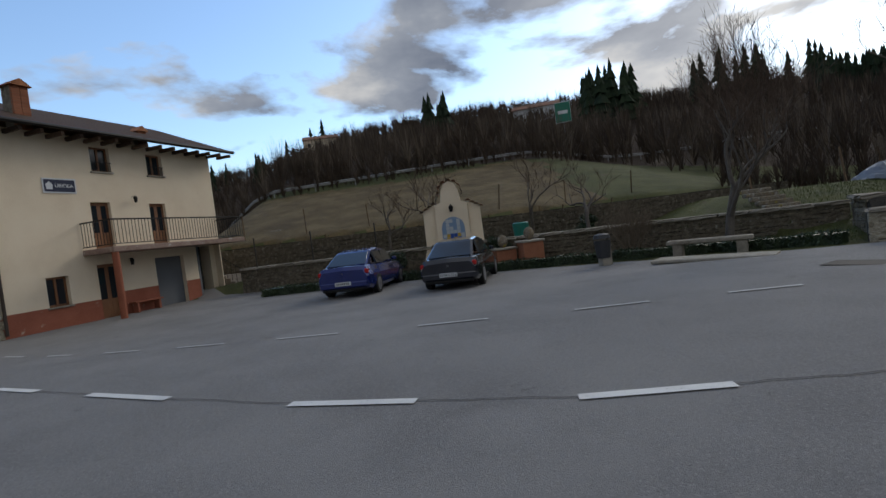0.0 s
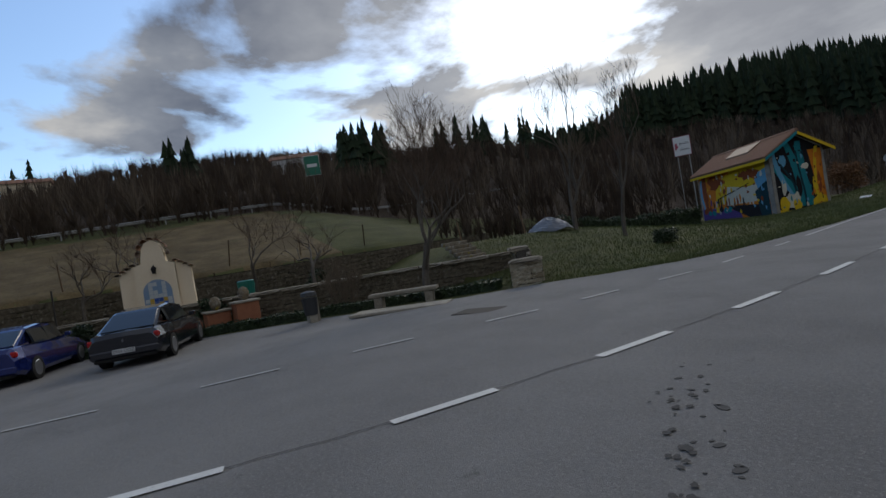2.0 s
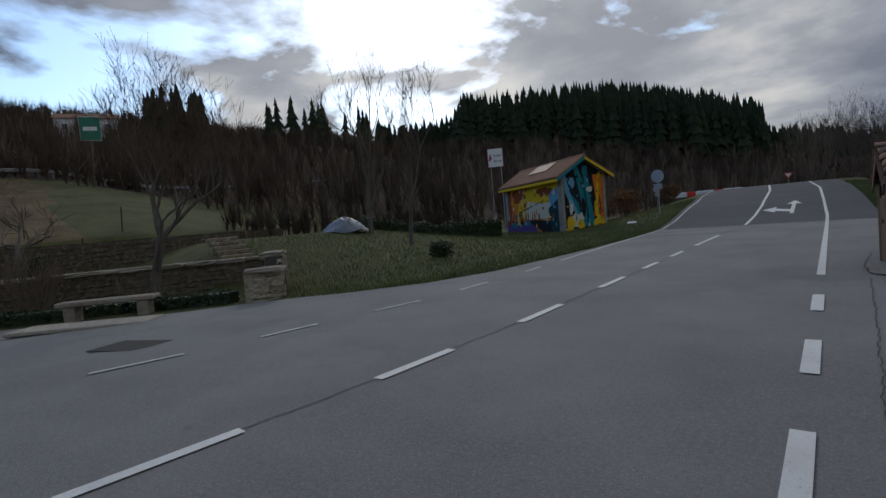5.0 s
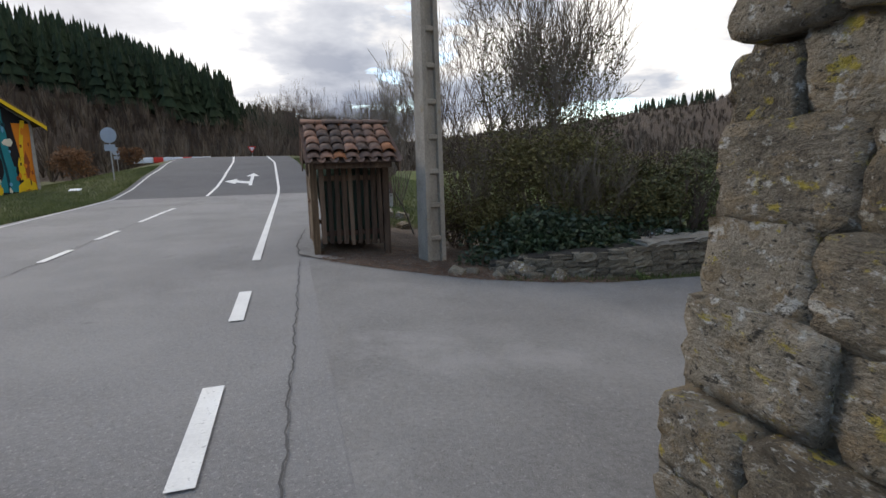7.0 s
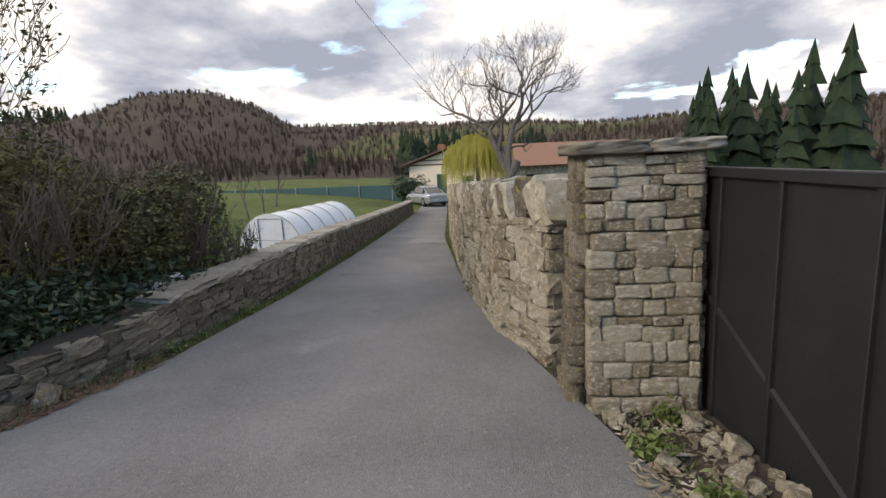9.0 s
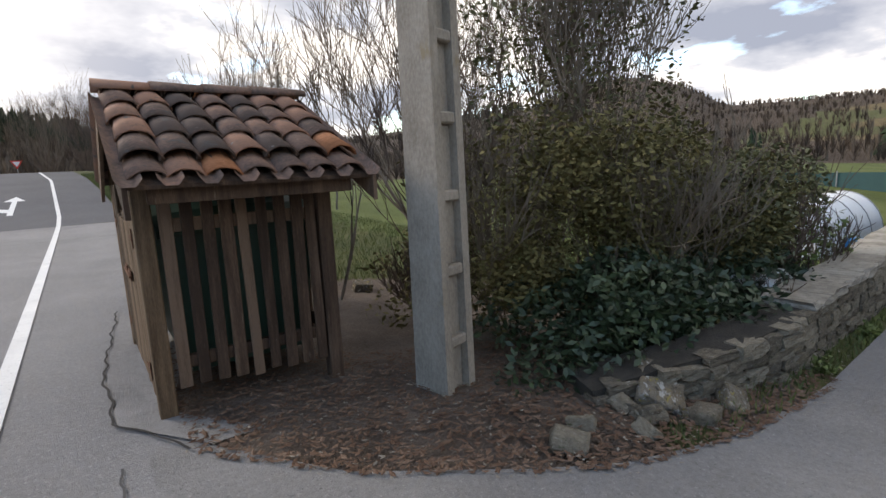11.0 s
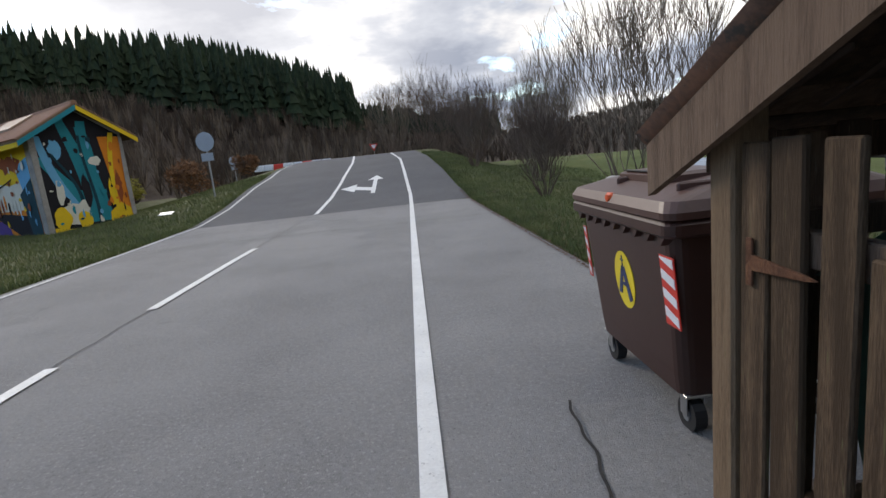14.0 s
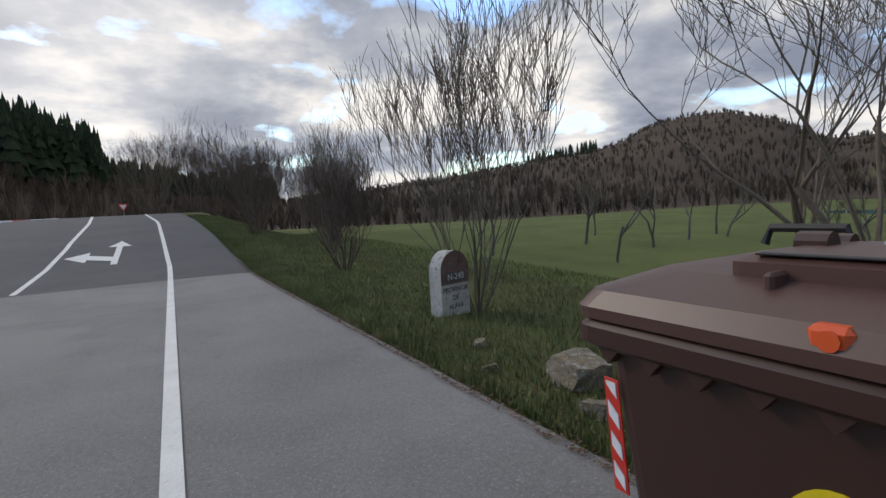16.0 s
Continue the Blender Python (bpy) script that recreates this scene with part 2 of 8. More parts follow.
# ---- mesh building ----
class Shape:
    """Collects vertices and faces of one mesh."""

    def __init__(self):
        self.v, self.f = [], []

    def add(self, verts, faces, m=None):
        o = len(self.v)
        self.v += [tuple(m @ Vector(p)) if m else tuple(p) for p in verts]
        self.f += [tuple(i + o for i in f) for f in faces]
        return self

    def box(self, x0, y0, z0, x1, y1, z1, c=0.0, m=None):
        """A box with chamfered edges of c metres."""
        if c <= 0:
            v = [(x, y, z) for z in (z0, z1) for y in (y0, y1) for x in (x0, x1)]
            return self.add(v, [(0, 2, 3, 1), (4, 5, 7, 6), (0, 1, 5, 4), (2, 6, 7, 3), (0, 4, 6, 2), (1, 3, 7, 5)], m)
        c = min(c, (x1 - x0) * 0.45, (y1 - y0) * 0.45, (z1 - z0) * 0.45)
        v, ids = [], {}
        for sx in (0, 1):
            for sy in (0, 1):
                for sz in (0, 1):
                    p = [(x0, x1)[sx], (y0, y1)[sy], (z0, z1)[sz]]
                    inn = [c if s == 0 else -c for s in (sx, sy, sz)]
                    for a in range(3):
                        q = [p[k] + (0 if k == a else inn[k]) for k in range(3)]
                        ids[sx, sy, sz, a] = len(v)
                        v.append(q)
        f = []
        for a in range(3):
            b, d = (a + 1) % 3, (a + 2) % 3
            for s in (0, 1):
                def key(sb, sd, a=a, b=b, d=d, s=s):
                    k = [0, 0, 0]
                    k[a], k[b], k[d] = s, sb, sd
                    return ids[(*k, a)]
                q = (key(0, 0), key(1, 0), key(1, 1), key(0, 1))
                f.append(q if s else q[::-1])
            for sb in (0, 1):
                for sd in (0, 1):
                    def e(s, ax, a=a, b=b, d=d, sb=sb, sd=sd):
                        k = [0, 0, 0]
                        k[a], k[b], k[d] = s, sb, sd
                        return ids[(*k, ax)]
                    q = (e(0, b), e(1, b), e(1, d), e(0, d))
                    f.append(q if sb == sd else q[::-1])
        for sx in (0, 1):
            for sy in (0, 1):
                for sz in (0, 1):
                    t = tuple(ids[sx, sy, sz, a] for a in range(3))
                    f.append(t if (sx + sy + sz) % 2 else t[::-1])
        return self.add(v, f, m)

    def tube(self, pts, radii, n=6, cap=True):
        """A tapered tube along points."""
        o = len(self.v)
        pts = [Vector(p) for p in pts]
        for i, p in enumerate(pts):
            d = (pts[min(i + 1, len(pts) - 1)] - pts[max(i - 1, 0)]).normalized()
            a = d.cross(Vector((0.3, 0.9, 0.2)) if abs(d.y) < 0.8 else Vector((1, 0, 0))).normalized()
            b = d.cross(a)
            r = radii[i] if hasattr(radii, "__len__") else radii
            for k in range(n):
                w = 2 * math.pi * k / n
                self.v.append(tuple(p + (a * math.cos(w) + b * math.sin(w)) * r))
        for i in range(len(pts) - 1):
            for k in range(n):
                a0, a1 = o + i * n + k, o + i * n + (k + 1) % n
                self.f.append((a0, a1, a1 + n, a0 + n))
        if cap:
            self.f.append(tuple(o + k for k in range(n))[::-1])
            self.f.append(tuple(o + (len(pts) - 1) * n + k for k in range(n)))
        return self

    def loft(self, rings, close=True, cap=True):
        """Skin over rings of equal length."""
        o, n = len(self.v), len(rings[0])
        for r in rings:
            self.v += [tuple(p) for p in r]
        for i in range(len(rings) - 1):
            for k in range(n if close else n - 1):
                a0, a1 = o + i * n + k, o + i * n + (k + 1) % n
                self.f.append((a0, a1, a1 + n, a0 + n))
        if cap and close:
            self.f.append(tuple(o + k for k in range(n))[::-1])
            self.f.append(tuple(o + (len(rings) - 1) * n + k for k in range(n)))
        return self

    def prism(self, poly, axis, a, b):
        """Extrude a 2D outline along an axis (0, 1, 2) from a to b."""
        def p3(p, w):
            q = list(p)
            q.insert(axis, w)
            return tuple(q)
        o, n = len(self.v), len(poly)
        self.v += [p3(p, a) for p in poly] + [p3(p, b) for p in poly]
        self.f += [tuple(range(o, o + n))[::-1], tuple(range(o + n, o + 2 * n))]
        self.f += [(o + k, o + (k + 1) % n, o + n + (k + 1) % n, o + n + k) for k in range(n)]
        return self

    def sheet(self, fn, us, vs):
        """A grid surface fn(u, v)."""
        o, nv = len(self.v), len(vs)
        self.v += [tuple(fn(u, v)) for u in us for v in vs]
        self.f += [(o + i * nv + j, o + (i + 1) * nv + j, o + (i + 1) * nv + j + 1, o + i * nv + j + 1)
                   for i in range(len(us) - 1) for j in range(nv - 1)]
        return self

    def mesh(self, name, mat, smooth=False, fix=True):
        me = bpy.data.meshes.new(name)
        me.from_pydata(self.v, [], self.f)
        if fix:
            bm = bmesh.new()
            bm.from_mesh(me)
            bmesh.ops.recalc_face_normals(bm, faces=bm.faces)
            bm.to_mesh(me)
            bm.free()
        if mat:
            me.materials.append(mat)
        if smooth:
            me.polygons.foreach_set("use_smooth", [True] * len(me.polygons))
        me.update()
        return me


def part(name, sh, mat, parent=None, label="", m=None, smooth=False, kind="", fix=True):
    ob = new(name, sh if isinstance(sh, bpy.types.Mesh) else sh.mesh(name, mat, smooth, fix))
    if m is not None:
        ob.matrix_basis = m
    if parent:
        ob.parent = parent
    return tagged(ob, label=label, kind=kind)


def thing(name, label, category, m=None, group="", kind=""):
    ob = new(name)
    ob.empty_display_size = 0.2
    if m is not None:
        ob.matrix_basis = m
    return tagged(ob, label, category, group, kind)


def lerp(a, b, t):
    return a + (b - a) * t


def interp(x, xs, ys):
    return float(np.interp(x, xs, ys))


def smooth01(t):
    t = min(1.0, max(0.0, t))
    return t * t * (3 - 2 * t)


# ---- lie of the land ----
def road_z(y):
    return interp(y, [-60, 22, 30, 34, 37, 41, 47, 54, 62, 75, 90], [0, 0, 0, 0.03, 0.3, 0.9, 1.55, 2.0, 2.12, 0.8, -0.4])


def road_mid(y):
    """Centre line of the road; it bends away behind the crossing."""
    return interp(y, [-30, -12, -6.6, -3.8, -1.8, -0.7, 0.65, 1.7, 2.9, 5.2, 7.5, 9.9, 12.5, 15.6, 20.4, 26.7, 33, 40, 47, 54, 62, 80],
                  [-40, -17.6, -11.6, -8.9, -7.3, -6.5, -5.56, -5.06, -4.47, -3.82, -3.46, -3.26, -3.15, -3.15, -3.16, -3.2, -3.1, -2.95, -3.1, -3.7, -5.0, -9])


def asphalt_left(y):
    return interp(y, [-40, -14, -9, -6.3, -2, 3, 7, 10, 12.6, 13.6, 14.6, 16, 18, 24, 30, 36, 44, 54, 62, 80],
                  [-40, -26, -23, -27, -24.5, -21.0, -18.4, -16.2, -12.2, -10.9, -8.7, -7.5, -6.9, -6.6, -6.7, -7.0, -7.2, -8.0, -9.6, -14])


def asphalt_right(y):
    return interp(y, [-40, 0, 8, 10.3, 10.6, 15.0, 16.2, 17.2, 19.0, 19.5, 21.5, 26, 36, 46, 54, 62, 80],
                  [4, 2.0, 1.6, 1.6, 2.2, 2.2, 1.3, 0.66, 0.8, 2.2, 2.15, 2.05, 1.85, 1.2, 0.6, -0.6, -4])


def wall_one(y):
    return interp(y, [-4, 3, 7, 11, 14.5, 16.5], [-25.5, -22.8, -21.2, -18.8, -16.2, -14.4])


def wall_two(y):
    return interp(y, [-10, 3, 12, 20, 40], [-31.5, -28.5, -26, -24.5, -24])


BEAR = [-180, -140, -101, -90, -77, -70, -64, -60, -56, -50, -44, -38, -30, -11, -2, 3, 4.3, 4.9, 7, 12, 19, 30, 43, 51, 58, 66, 79, 92, 103, 115, 140, 180]
ELEV = [4, 4, 3.2, 3.4, 3.95, 3.95, 3.85, 6.17, 7.16, 6.83, 4.4, 4.29, 3.2, 1.4, 2.2, 3.4, 3.8, 4.52, 5.02, 6.19, 7.28, 6.53, 5.69, 8.28, 8.93, 9.86, 10.7, 9.67, 7.63, 6.14, 5, 4]
FAR = [320, 320, 330, 350, 380, 400, 420, 425, 430, 430, 400, 360, 330, 300, 300, 250, 240, 270, 248, 225, 225, 225, 210, 195, 214, 185, 195, 200, 210, 210, 260, 320]
NEAR = [80, 80, 90, 95, 95, 95, 95, 95, 92, 90, 88, 86, 85, 80, 75, 75, 74, 73, 70, 66, 60, 52, 46, 44, 46, 50, 54, 58, 62, 66, 75, 80]
HUB = (0.0, 12.0)


def land(x, y):
    dx, dy = x - HUB[0], y - HUB[1]
    r, be = math.hypot(dx, dy), math.degrees(math.atan2(-dx, dy))
    z = road_z(y)
    # plaza and lawns on the road's far side
    if x < -6.5:
        k = smooth01((-6.5 - x) / 9.5)
        z = lerp(z, z * 0.25 - 0.34, k) if y < 12 else lerp(z, lerp(-0.34, z * 0.12 - 0.05, smooth01((y - 12) / 8)), k)
        if y > 13.5:
            z += 0.13 * min(11.0, max(0.0, -9 - x)) * smooth01((y - 13.5) / 6) * (1 - smooth01((y - 25) / 9))
        if y < 17 and x < wall_one(y) - 1.0:
            z = max(z, 0.60 * smooth01((y + 6) / 5))
        if x < wall_two(y) - 1.5:
            k = smooth01((y + 16) / 10)
            z = max(z, k * (1.55 * (1 - smooth01((y - 20) / 12)) + 0.225 * min(-wall_two(54) + 30, wall_two(y) - x)))
    # lane and meadow falling away on the near side
    if x > 1.5:
        k = smooth01((x - 1.5) / 5)
        z = lerp(z, z * 0.3, k * smooth01((y - 20) / 10))
        d = -interp(x, [1.5, 4.6, 18, 32, 60, 120], [0, 0.30, 0.97, 1.65, 1.9, 1.9])
        z += d * lerp(1.0, 0.45, smooth01((y - 18) / 12))
        # the garden lies lower than the lane
        z -= 0.48 * smooth01((x - 7) / 4) * smooth01((y - lane_left(min(x, 40)) - 0.7) / 1.6) * (1 - smooth01((y - 26) / 10))
    top, d0, d1 = interp(be, BEAR, ELEV), interp(be, BEAR, NEAR), interp(be, BEAR, FAR)
    if r > d0:
        t = (r - d0) / (d1 - d0)
        rise = math.tan(math.radians(top)) * d1 + 1.5
        hill = rise * (smooth01(t) if t < 1 else max(0.0, 1 - 0.25 * (t - 1)))
        hill += (noise.noise((x * 0.02, y * 0.02, 0.0)) * 2.2 + noise.noise((x * 0.07, y * 0.07, 3.0)) * 0.7) * min(1, t * 4)
        z = max(z, 0) * max(0, 1 - t) + hill if z > 0 else z * max(0, 1 - t) + hill
    return z


def on_asphalt(x, y):
    if y < 62 and asphalt_left(y) + 0.05 < x < asphalt_right(y) - 0.02:
        return True
    return 0.7 < x < 40 and lane_right(x) < y < lane_left(x)


def bend(x):
    """How far the lane swings north on its way down."""
    return interp(x, [3, 8, 12, 20, 32, 45], [0.0, 0.35, 0.5, 0.8, 1.3, 1.9])


def lane_left(x):
    return bend(x) + interp(x, [0.7, 1.5, 2.6, 3.6, 5, 8, 12, 20, 32, 40], [16.9, 15.9, 15.25, 15.0, 14.9, 14.95, 15.35, 16.3, 17.75, 18.6])


def lane_right(x):
    return bend(x) + interp(x, [0.7, 2.0, 3.2, 4.6, 5.6, 8.6, 16.3, 32, 40], [9.6, 10.35, 10.85, 11.2, 11.5, 12.3, 13.75, 15.8, 16.8])


def ground_z(x, y):
    return land(x, y) - (0.05 if on_asphalt(x, y) else 0.0)


rings = [0.0] + [1.2 * i for i in range(1, 50)] + [59 * 1.035 ** i for i in range(1, 120)]
secs = 300
gs = Shape()
gs.v.append((HUB[0], HUB[1], ground_z(*HUB)))
for r in rings[1:]:
    for k in range(secs):
        w = 2 * math.pi * k / secs
        x, y = HUB[0] + r * math.sin(w), HUB[1] + r * math.cos(w)
        gs.v.append((x, y, ground_z(x, y)))
gs.f = [(0, 1 + (k + 1) % secs, 1 + k) for k in range(secs)]
for i in range(len(rings) - 2):
    for k in range(secs):
        a, b = 1 + i * secs + k, 1 + i * secs + (k + 1) % secs
        gs.f.append((a, b, b + secs, a + secs))
gm = gs.mesh("ground", None, True)
for mt in (GRASS, SCRUB, TANFIELD, MEADOW, DIRT):
    gm.materials.append(mt)


def cover_of(x, y):
    dx, dy = x - HUB[0], y - HUB[1]
    r, be = math.hypot(dx, dy), math.degrees(math.atan2(-dx, dy))
    wob = 3.0 * noise.noise((x * 0.06, y * 0.06, 9.0))
    if -52 + wob < x < wall_two(y) - 1.6 and -14 < y < 14 + 0.25 * (-25 - x) + wob:
        return 2
    if -100 < be + 14 * noise.noise((x * 0.02, y * 0.02, 2.0)) < -70 and 150 + 6 * wob < r < 290 and noise.noise((x * 0.012, y * 0.012, 5.0)) > -0.1:
        return 2 if noise.noise((x * 0.03, y * 0.03, 6.0)) > 0.05 else 0
    if r > interp(be, BEAR, NEAR) - (12 if be < 0 else 0) + wob * 1.5:
        return 1
    if x > 7 and y > lane_left(min(x, 40)):
        return 3
    if (0.5 < x < 5.5 and 15 < y < 20.6) or (1.8 < x < 7 and 9 < y < 13):
        return 4
    return 0


gm.polygons.foreach_set("material_index", [cover_of(p.center.x, p.center.y) for p in gm.polygons])
ground = tagged(new("ground", gm), "grassy village ground rising to wooded winter hills", "ground", kind="structure")


def strip(y0, y1, step, left, right, nx, lift):
    """Paving laid on the land between two edges."""
    sh = Shape()
    ys = list(np.arange(y0, y1 + 1e-6, step))

    def fn(y, u):
        x = lerp(left(y), right(y), u)
        return x, y, land(x, y) + lift
    return sh.sheet(fn, ys, [i / nx for i in range(nx + 1)])


def joint_y(x):
    return 33.75 + (x + 2.75) * 0.05


rd = strip(-40, 29.5, 0.5, asphalt_left, asphalt_right, 26, 0.0)
part("road", rd, ASPHALT, None, "worn grey asphalt road and village forecourt", smooth=True, kind="structure")["category"] = "road"


nr = Shape()
rows_y = list(np.arange(0, 1.0001, 1 / 60))
nr.sheet(lambda t, u: (lambda x, y: (x, y, land(x, y) + 0.002))(lerp(asphalt_left(29.5 + t * 4.7), asphalt_right(29.5 + t * 4.7), u), lerp(29.5, joint_y(0), t)), rows_y, [i / 16 for i in range(17)])
part("road_apron", nr, ASPHALT, None, "worn grey asphalt road surface up to the resurfaced stretch", smooth=True, kind="structure")["category"] = "road"
na = Shape()
na.sheet(lambda t, u: (lambda y: (lambda x: (x, y, land(x, y) + 0.004))(lerp(asphalt_left(y), asphalt_right(y), u)))(lerp(joint_y(lerp(-6.9, 1.9, u)), 76, t)), [i / 90 for i in range(91)], [i / 16 for i in range(17)])
part("road_resurfaced", na, ASPHALT_NEW, None, "darker new asphalt climbing to the crest", smooth=True, kind="structure")["category"] = "road"
ln = Shape()
ln.sheet(lambda x, u: (lambda y: (x, y, land(x, y) + 0.006))(lerp(lane_right(x), lane_left(x), u)), list(np.arange(0.74, 40.1, 0.4)), [i / 10 for i in range(11)])
part("lane", ln, ASPHALT_LANE, None, "narrow patched asphalt lane between stone walls", smooth=True, kind="structure")["category"] = "road"


# ---- road markings ----
def stripe(name, pts, width, mat, label, lift=0.012):
    """A painted line along ground points."""
    sh = Shape()
    ring = []
    for i, p in enumerate(pts):
        a, b = Vector(pts[max(0, i - 1)]), Vector(pts[min(len(pts) - 1, i + 1)])
        d = (b - a).normalized()
        nrm = Vector((-d.y, d.x))
        row = []
        for s in (-0.5, -0.17, 0.17, 0.5):
            q = Vector(p) + nrm * s * width
            row.append((q.x, q.y, land(q.x, q.y) + lift))
        ring.append(row)
    sh.loft(ring, close=False)
    ob = part(name, sh, mat, None, label, kind="structure")
    ob["category"] = "road marking"
    return ob


def mid_stripe(y0, y1, dx, width, mat, name="lane_marking", label="white painted road line"):
    n = max(2, int((y1 - y0) / 0.4) + 1)
    ys = [lerp(y0, y1, i / (n - 1)) for i in range(n)]
    return stripe(name, [(road_mid(y) + (dx(y) if callable(dx) else dx), y) for y in ys], width, mat, label)


for y0, y1 in ((-10.0, -8.9), (-6.7, -5.7), (-3.76, -2.84), (-1.87, -0.72), (0.62, 1.70), (2.87, 3.95), (5.2, 6.22), (7.46, 8.6), (9.93, 11.05), (12.5, 13.8), (15.45, 16.8), (18.1, 19.3), (20.55, 21.95), (23.7, 27.9)):
    mid_stripe(y0, y1, 0.0, 0.12, PAINT, label="white centre dash on the road")
mid_stripe(33.9, 62, 0.05, 0.13, PAINT, label="white centre line over the crest")


def left_edge(y):
    return interp(y, [-12, -7.13, -5.44, -3.77, -2.05, -0.17, 2.15, 4.4, 6.5, 7.5, 10, 14, 18, 24, 30, 44, 54, 62],
                  [-19, -14.5, -13.1, -11.9, -10.8, -9.8, -8.75, -7.95, -7.4, -7.1, -6.45, -5.85, -5.9, -6.3, -6.6, -6.9, -7.75, -9.2]) - road_mid(y)


for y0, y1 in ((-8.9, -8.1), (-7.13, -6.38), (-5.44, -4.73), (-3.77, -2.9), (-2.05, -1.11), (-0.17, 0.91), (2.15, 3.19), (4.4, 5.44), (6.5, 7.45), (8.7, 9.7), (10.7, 11.6), (12.7, 13.7), (14.95, 16.0), (17.8, 18.75)):
    mid_stripe(y0, y1, left_edge, 0.085, PAINT_THIN, label="thin worn edge dash on the forecourt")
mid_stripe(20.2, 62, left_edge, 0.10, PAINT_THIN, label="thin white edge line beside the grass")
for y0, y1 in ((4.3, 8.3), (9.2, 10.2), (11.38, 12.48), (13.93, 15.05)):
    stripe("edge_dash", [(-0.17 if y0 < 5 else 0.0, lerp(y0, y1, i / 4)) for i in range(5)], 0.13, PAINT, "thick white dash across the lane mouth")
stripe("edge_line", [(interp(y, [17, 36, 46, 54, 62], [0, 0.0, -0.35, -1.1, -2.5]), y) for y in np.arange(17, 62.1, 0.5)], 0.12, PAINT, "solid white line along the road edge")


# ---- stones, tiles, branches ----
RNG = random.Random(11)


def rough_block(seed, n=3, jit=0.085, rnd=0.07):
    """A worn unit stone, centred, front towards -y."""
    r = random.Random(seed)
    sh, ids = Shape(), {}
    g = [i / n for i in range(n + 1)]
    for i in range(n + 1):
        for j in range(3):
            for k in range(n + 1):
                if 0 < i < n and 0 < k < n and j == 1:
                    continue
                p = Vector((g[i] - 0.5, j / 2 - 0.5, g[k] - 0.5))
                q = Vector([math.copysign(abs(c) ** 1.0, c) for c in p])
                edge = sum(abs(c) > 0.49 for c in p)
                q *= 1 - rnd * (0, 0, 0.45, 1.0)[edge]
                q += Vector((r.uniform(-jit, jit), r.uniform(-jit, jit) * 1.3, r.uniform(-jit, jit))) * 0.7
                ids[i, j, k] = len(sh.v)
                sh.v.append(tuple(q))
    for i in range(n):
        for k in range(n):
            for j in (0, 2):
                sh.f.append((ids[i, j, k], ids[i + 1, j, k], ids[i + 1, j, k + 1], ids[i, j, k + 1]))
    for a in range(n):
        for j in range(2):
            for e in (0, n):
                sh.f.append((ids[e, j, a], ids[e, j + 1, a], ids[e, j + 1, a + 1], ids[e, j, a + 1]))
                sh.f.append((ids[a, j, e], ids[a, j + 1, e], ids[a + 1, j + 1, e], ids[a + 1, j, e]))
    return sh


BLOCKS = [rough_block(s) for s in range(14)]
FINE = [rough_block(50 + s, 6, 0.045, 0.06) for s in range(14)]
MESHES = {}


def block_mesh(i, mat, fine=False):
    key = (i, mat.name, fine)
    if key not in MESHES:
        MESHES[key] = (FINE if fine else BLOCKS)[i].mesh("stone", mat, fine)
    return MESHES[key]


def stone_face(parent, place, length, bottom, top, w, h, mat, depth=0.16, own=0.0, fine=False, seed=1, proud=0.03, name="stone"):
    """Courses of stones on a wall's face. place(s, z) gives the point and the outward yaw there."""
    r = random.Random(seed)
    rest = Shape()
    zoff = 0.0
    zmax = max(top(length * i / 20) - bottom(length * i / 20) for i in range(21))
    while zoff < zmax:
        ch = r.uniform(*h)
        s = -r.uniform(0, w[0])
        while s < length:
            sw = r.uniform(*w)
            sc = min(max(s + sw / 2, 0.02), length - 0.02)
            z0 = bottom(sc) + zoff
            hh = ch * r.uniform(0.82, 1.12)
            room = top(sc) - z0
            if room > hh * 0.45:
                hh = min(hh, room)
                a, b = max(s, 0.0), min(s + sw, length)
                if b - a > 0.05:
                    p, yaw = place((a + b) / 2, z0 + hh / 2)
                    m = Matrix.Translation(p) @ Matrix.Rotation(yaw, 4, "Z") @ Matrix.Translation((0, depth / 2 - proud * r.uniform(0.2, 1.2), 0)) @ \
                        Matrix.Rotation(r.uniform(-0.05, 0.05), 4, "Y") @ Matrix.Diagonal(((b - a) * 1.02, depth, hh * 1.03, 1))
                    if own and sc < own:
                        ob = part(name, block_mesh(r.randrange(14), mat, fine), None, parent)
                        ob.matrix_basis = m
                    else:
                        bl = BLOCKS[r.randrange(14)]
                        rest.add(bl.v, bl.f, m)
            s += sw
        zoff += ch
    if rest.v:
        part("rubble", rest, mat, parent, kind="stuff")


def along(pts):
    """place(s, z) and length for a polyline whose outward side is on the right of travel... yaw faces -y to that side."""
    segs, tot = [], 0.0
    for a, b in zip(pts, pts[1:]):
        d = math.hypot(b[0] - a[0], b[1] - a[1])
        segs.append((tot, d, a, b))
        tot += d

    def at(s, z=None):
        for t0, d, a, b in segs:
            if s <= t0 + d or t0 + d >= tot - 1e-6:
                u = (s - t0) / d
                x, y = lerp(a[0], b[0], u), lerp(a[1], b[1], u)
                yaw = math.atan2(b[1] - a[1], b[0] - a[0])
                return Vector((x, y, land(x, y) if z is None else z)), yaw
    return at, tot


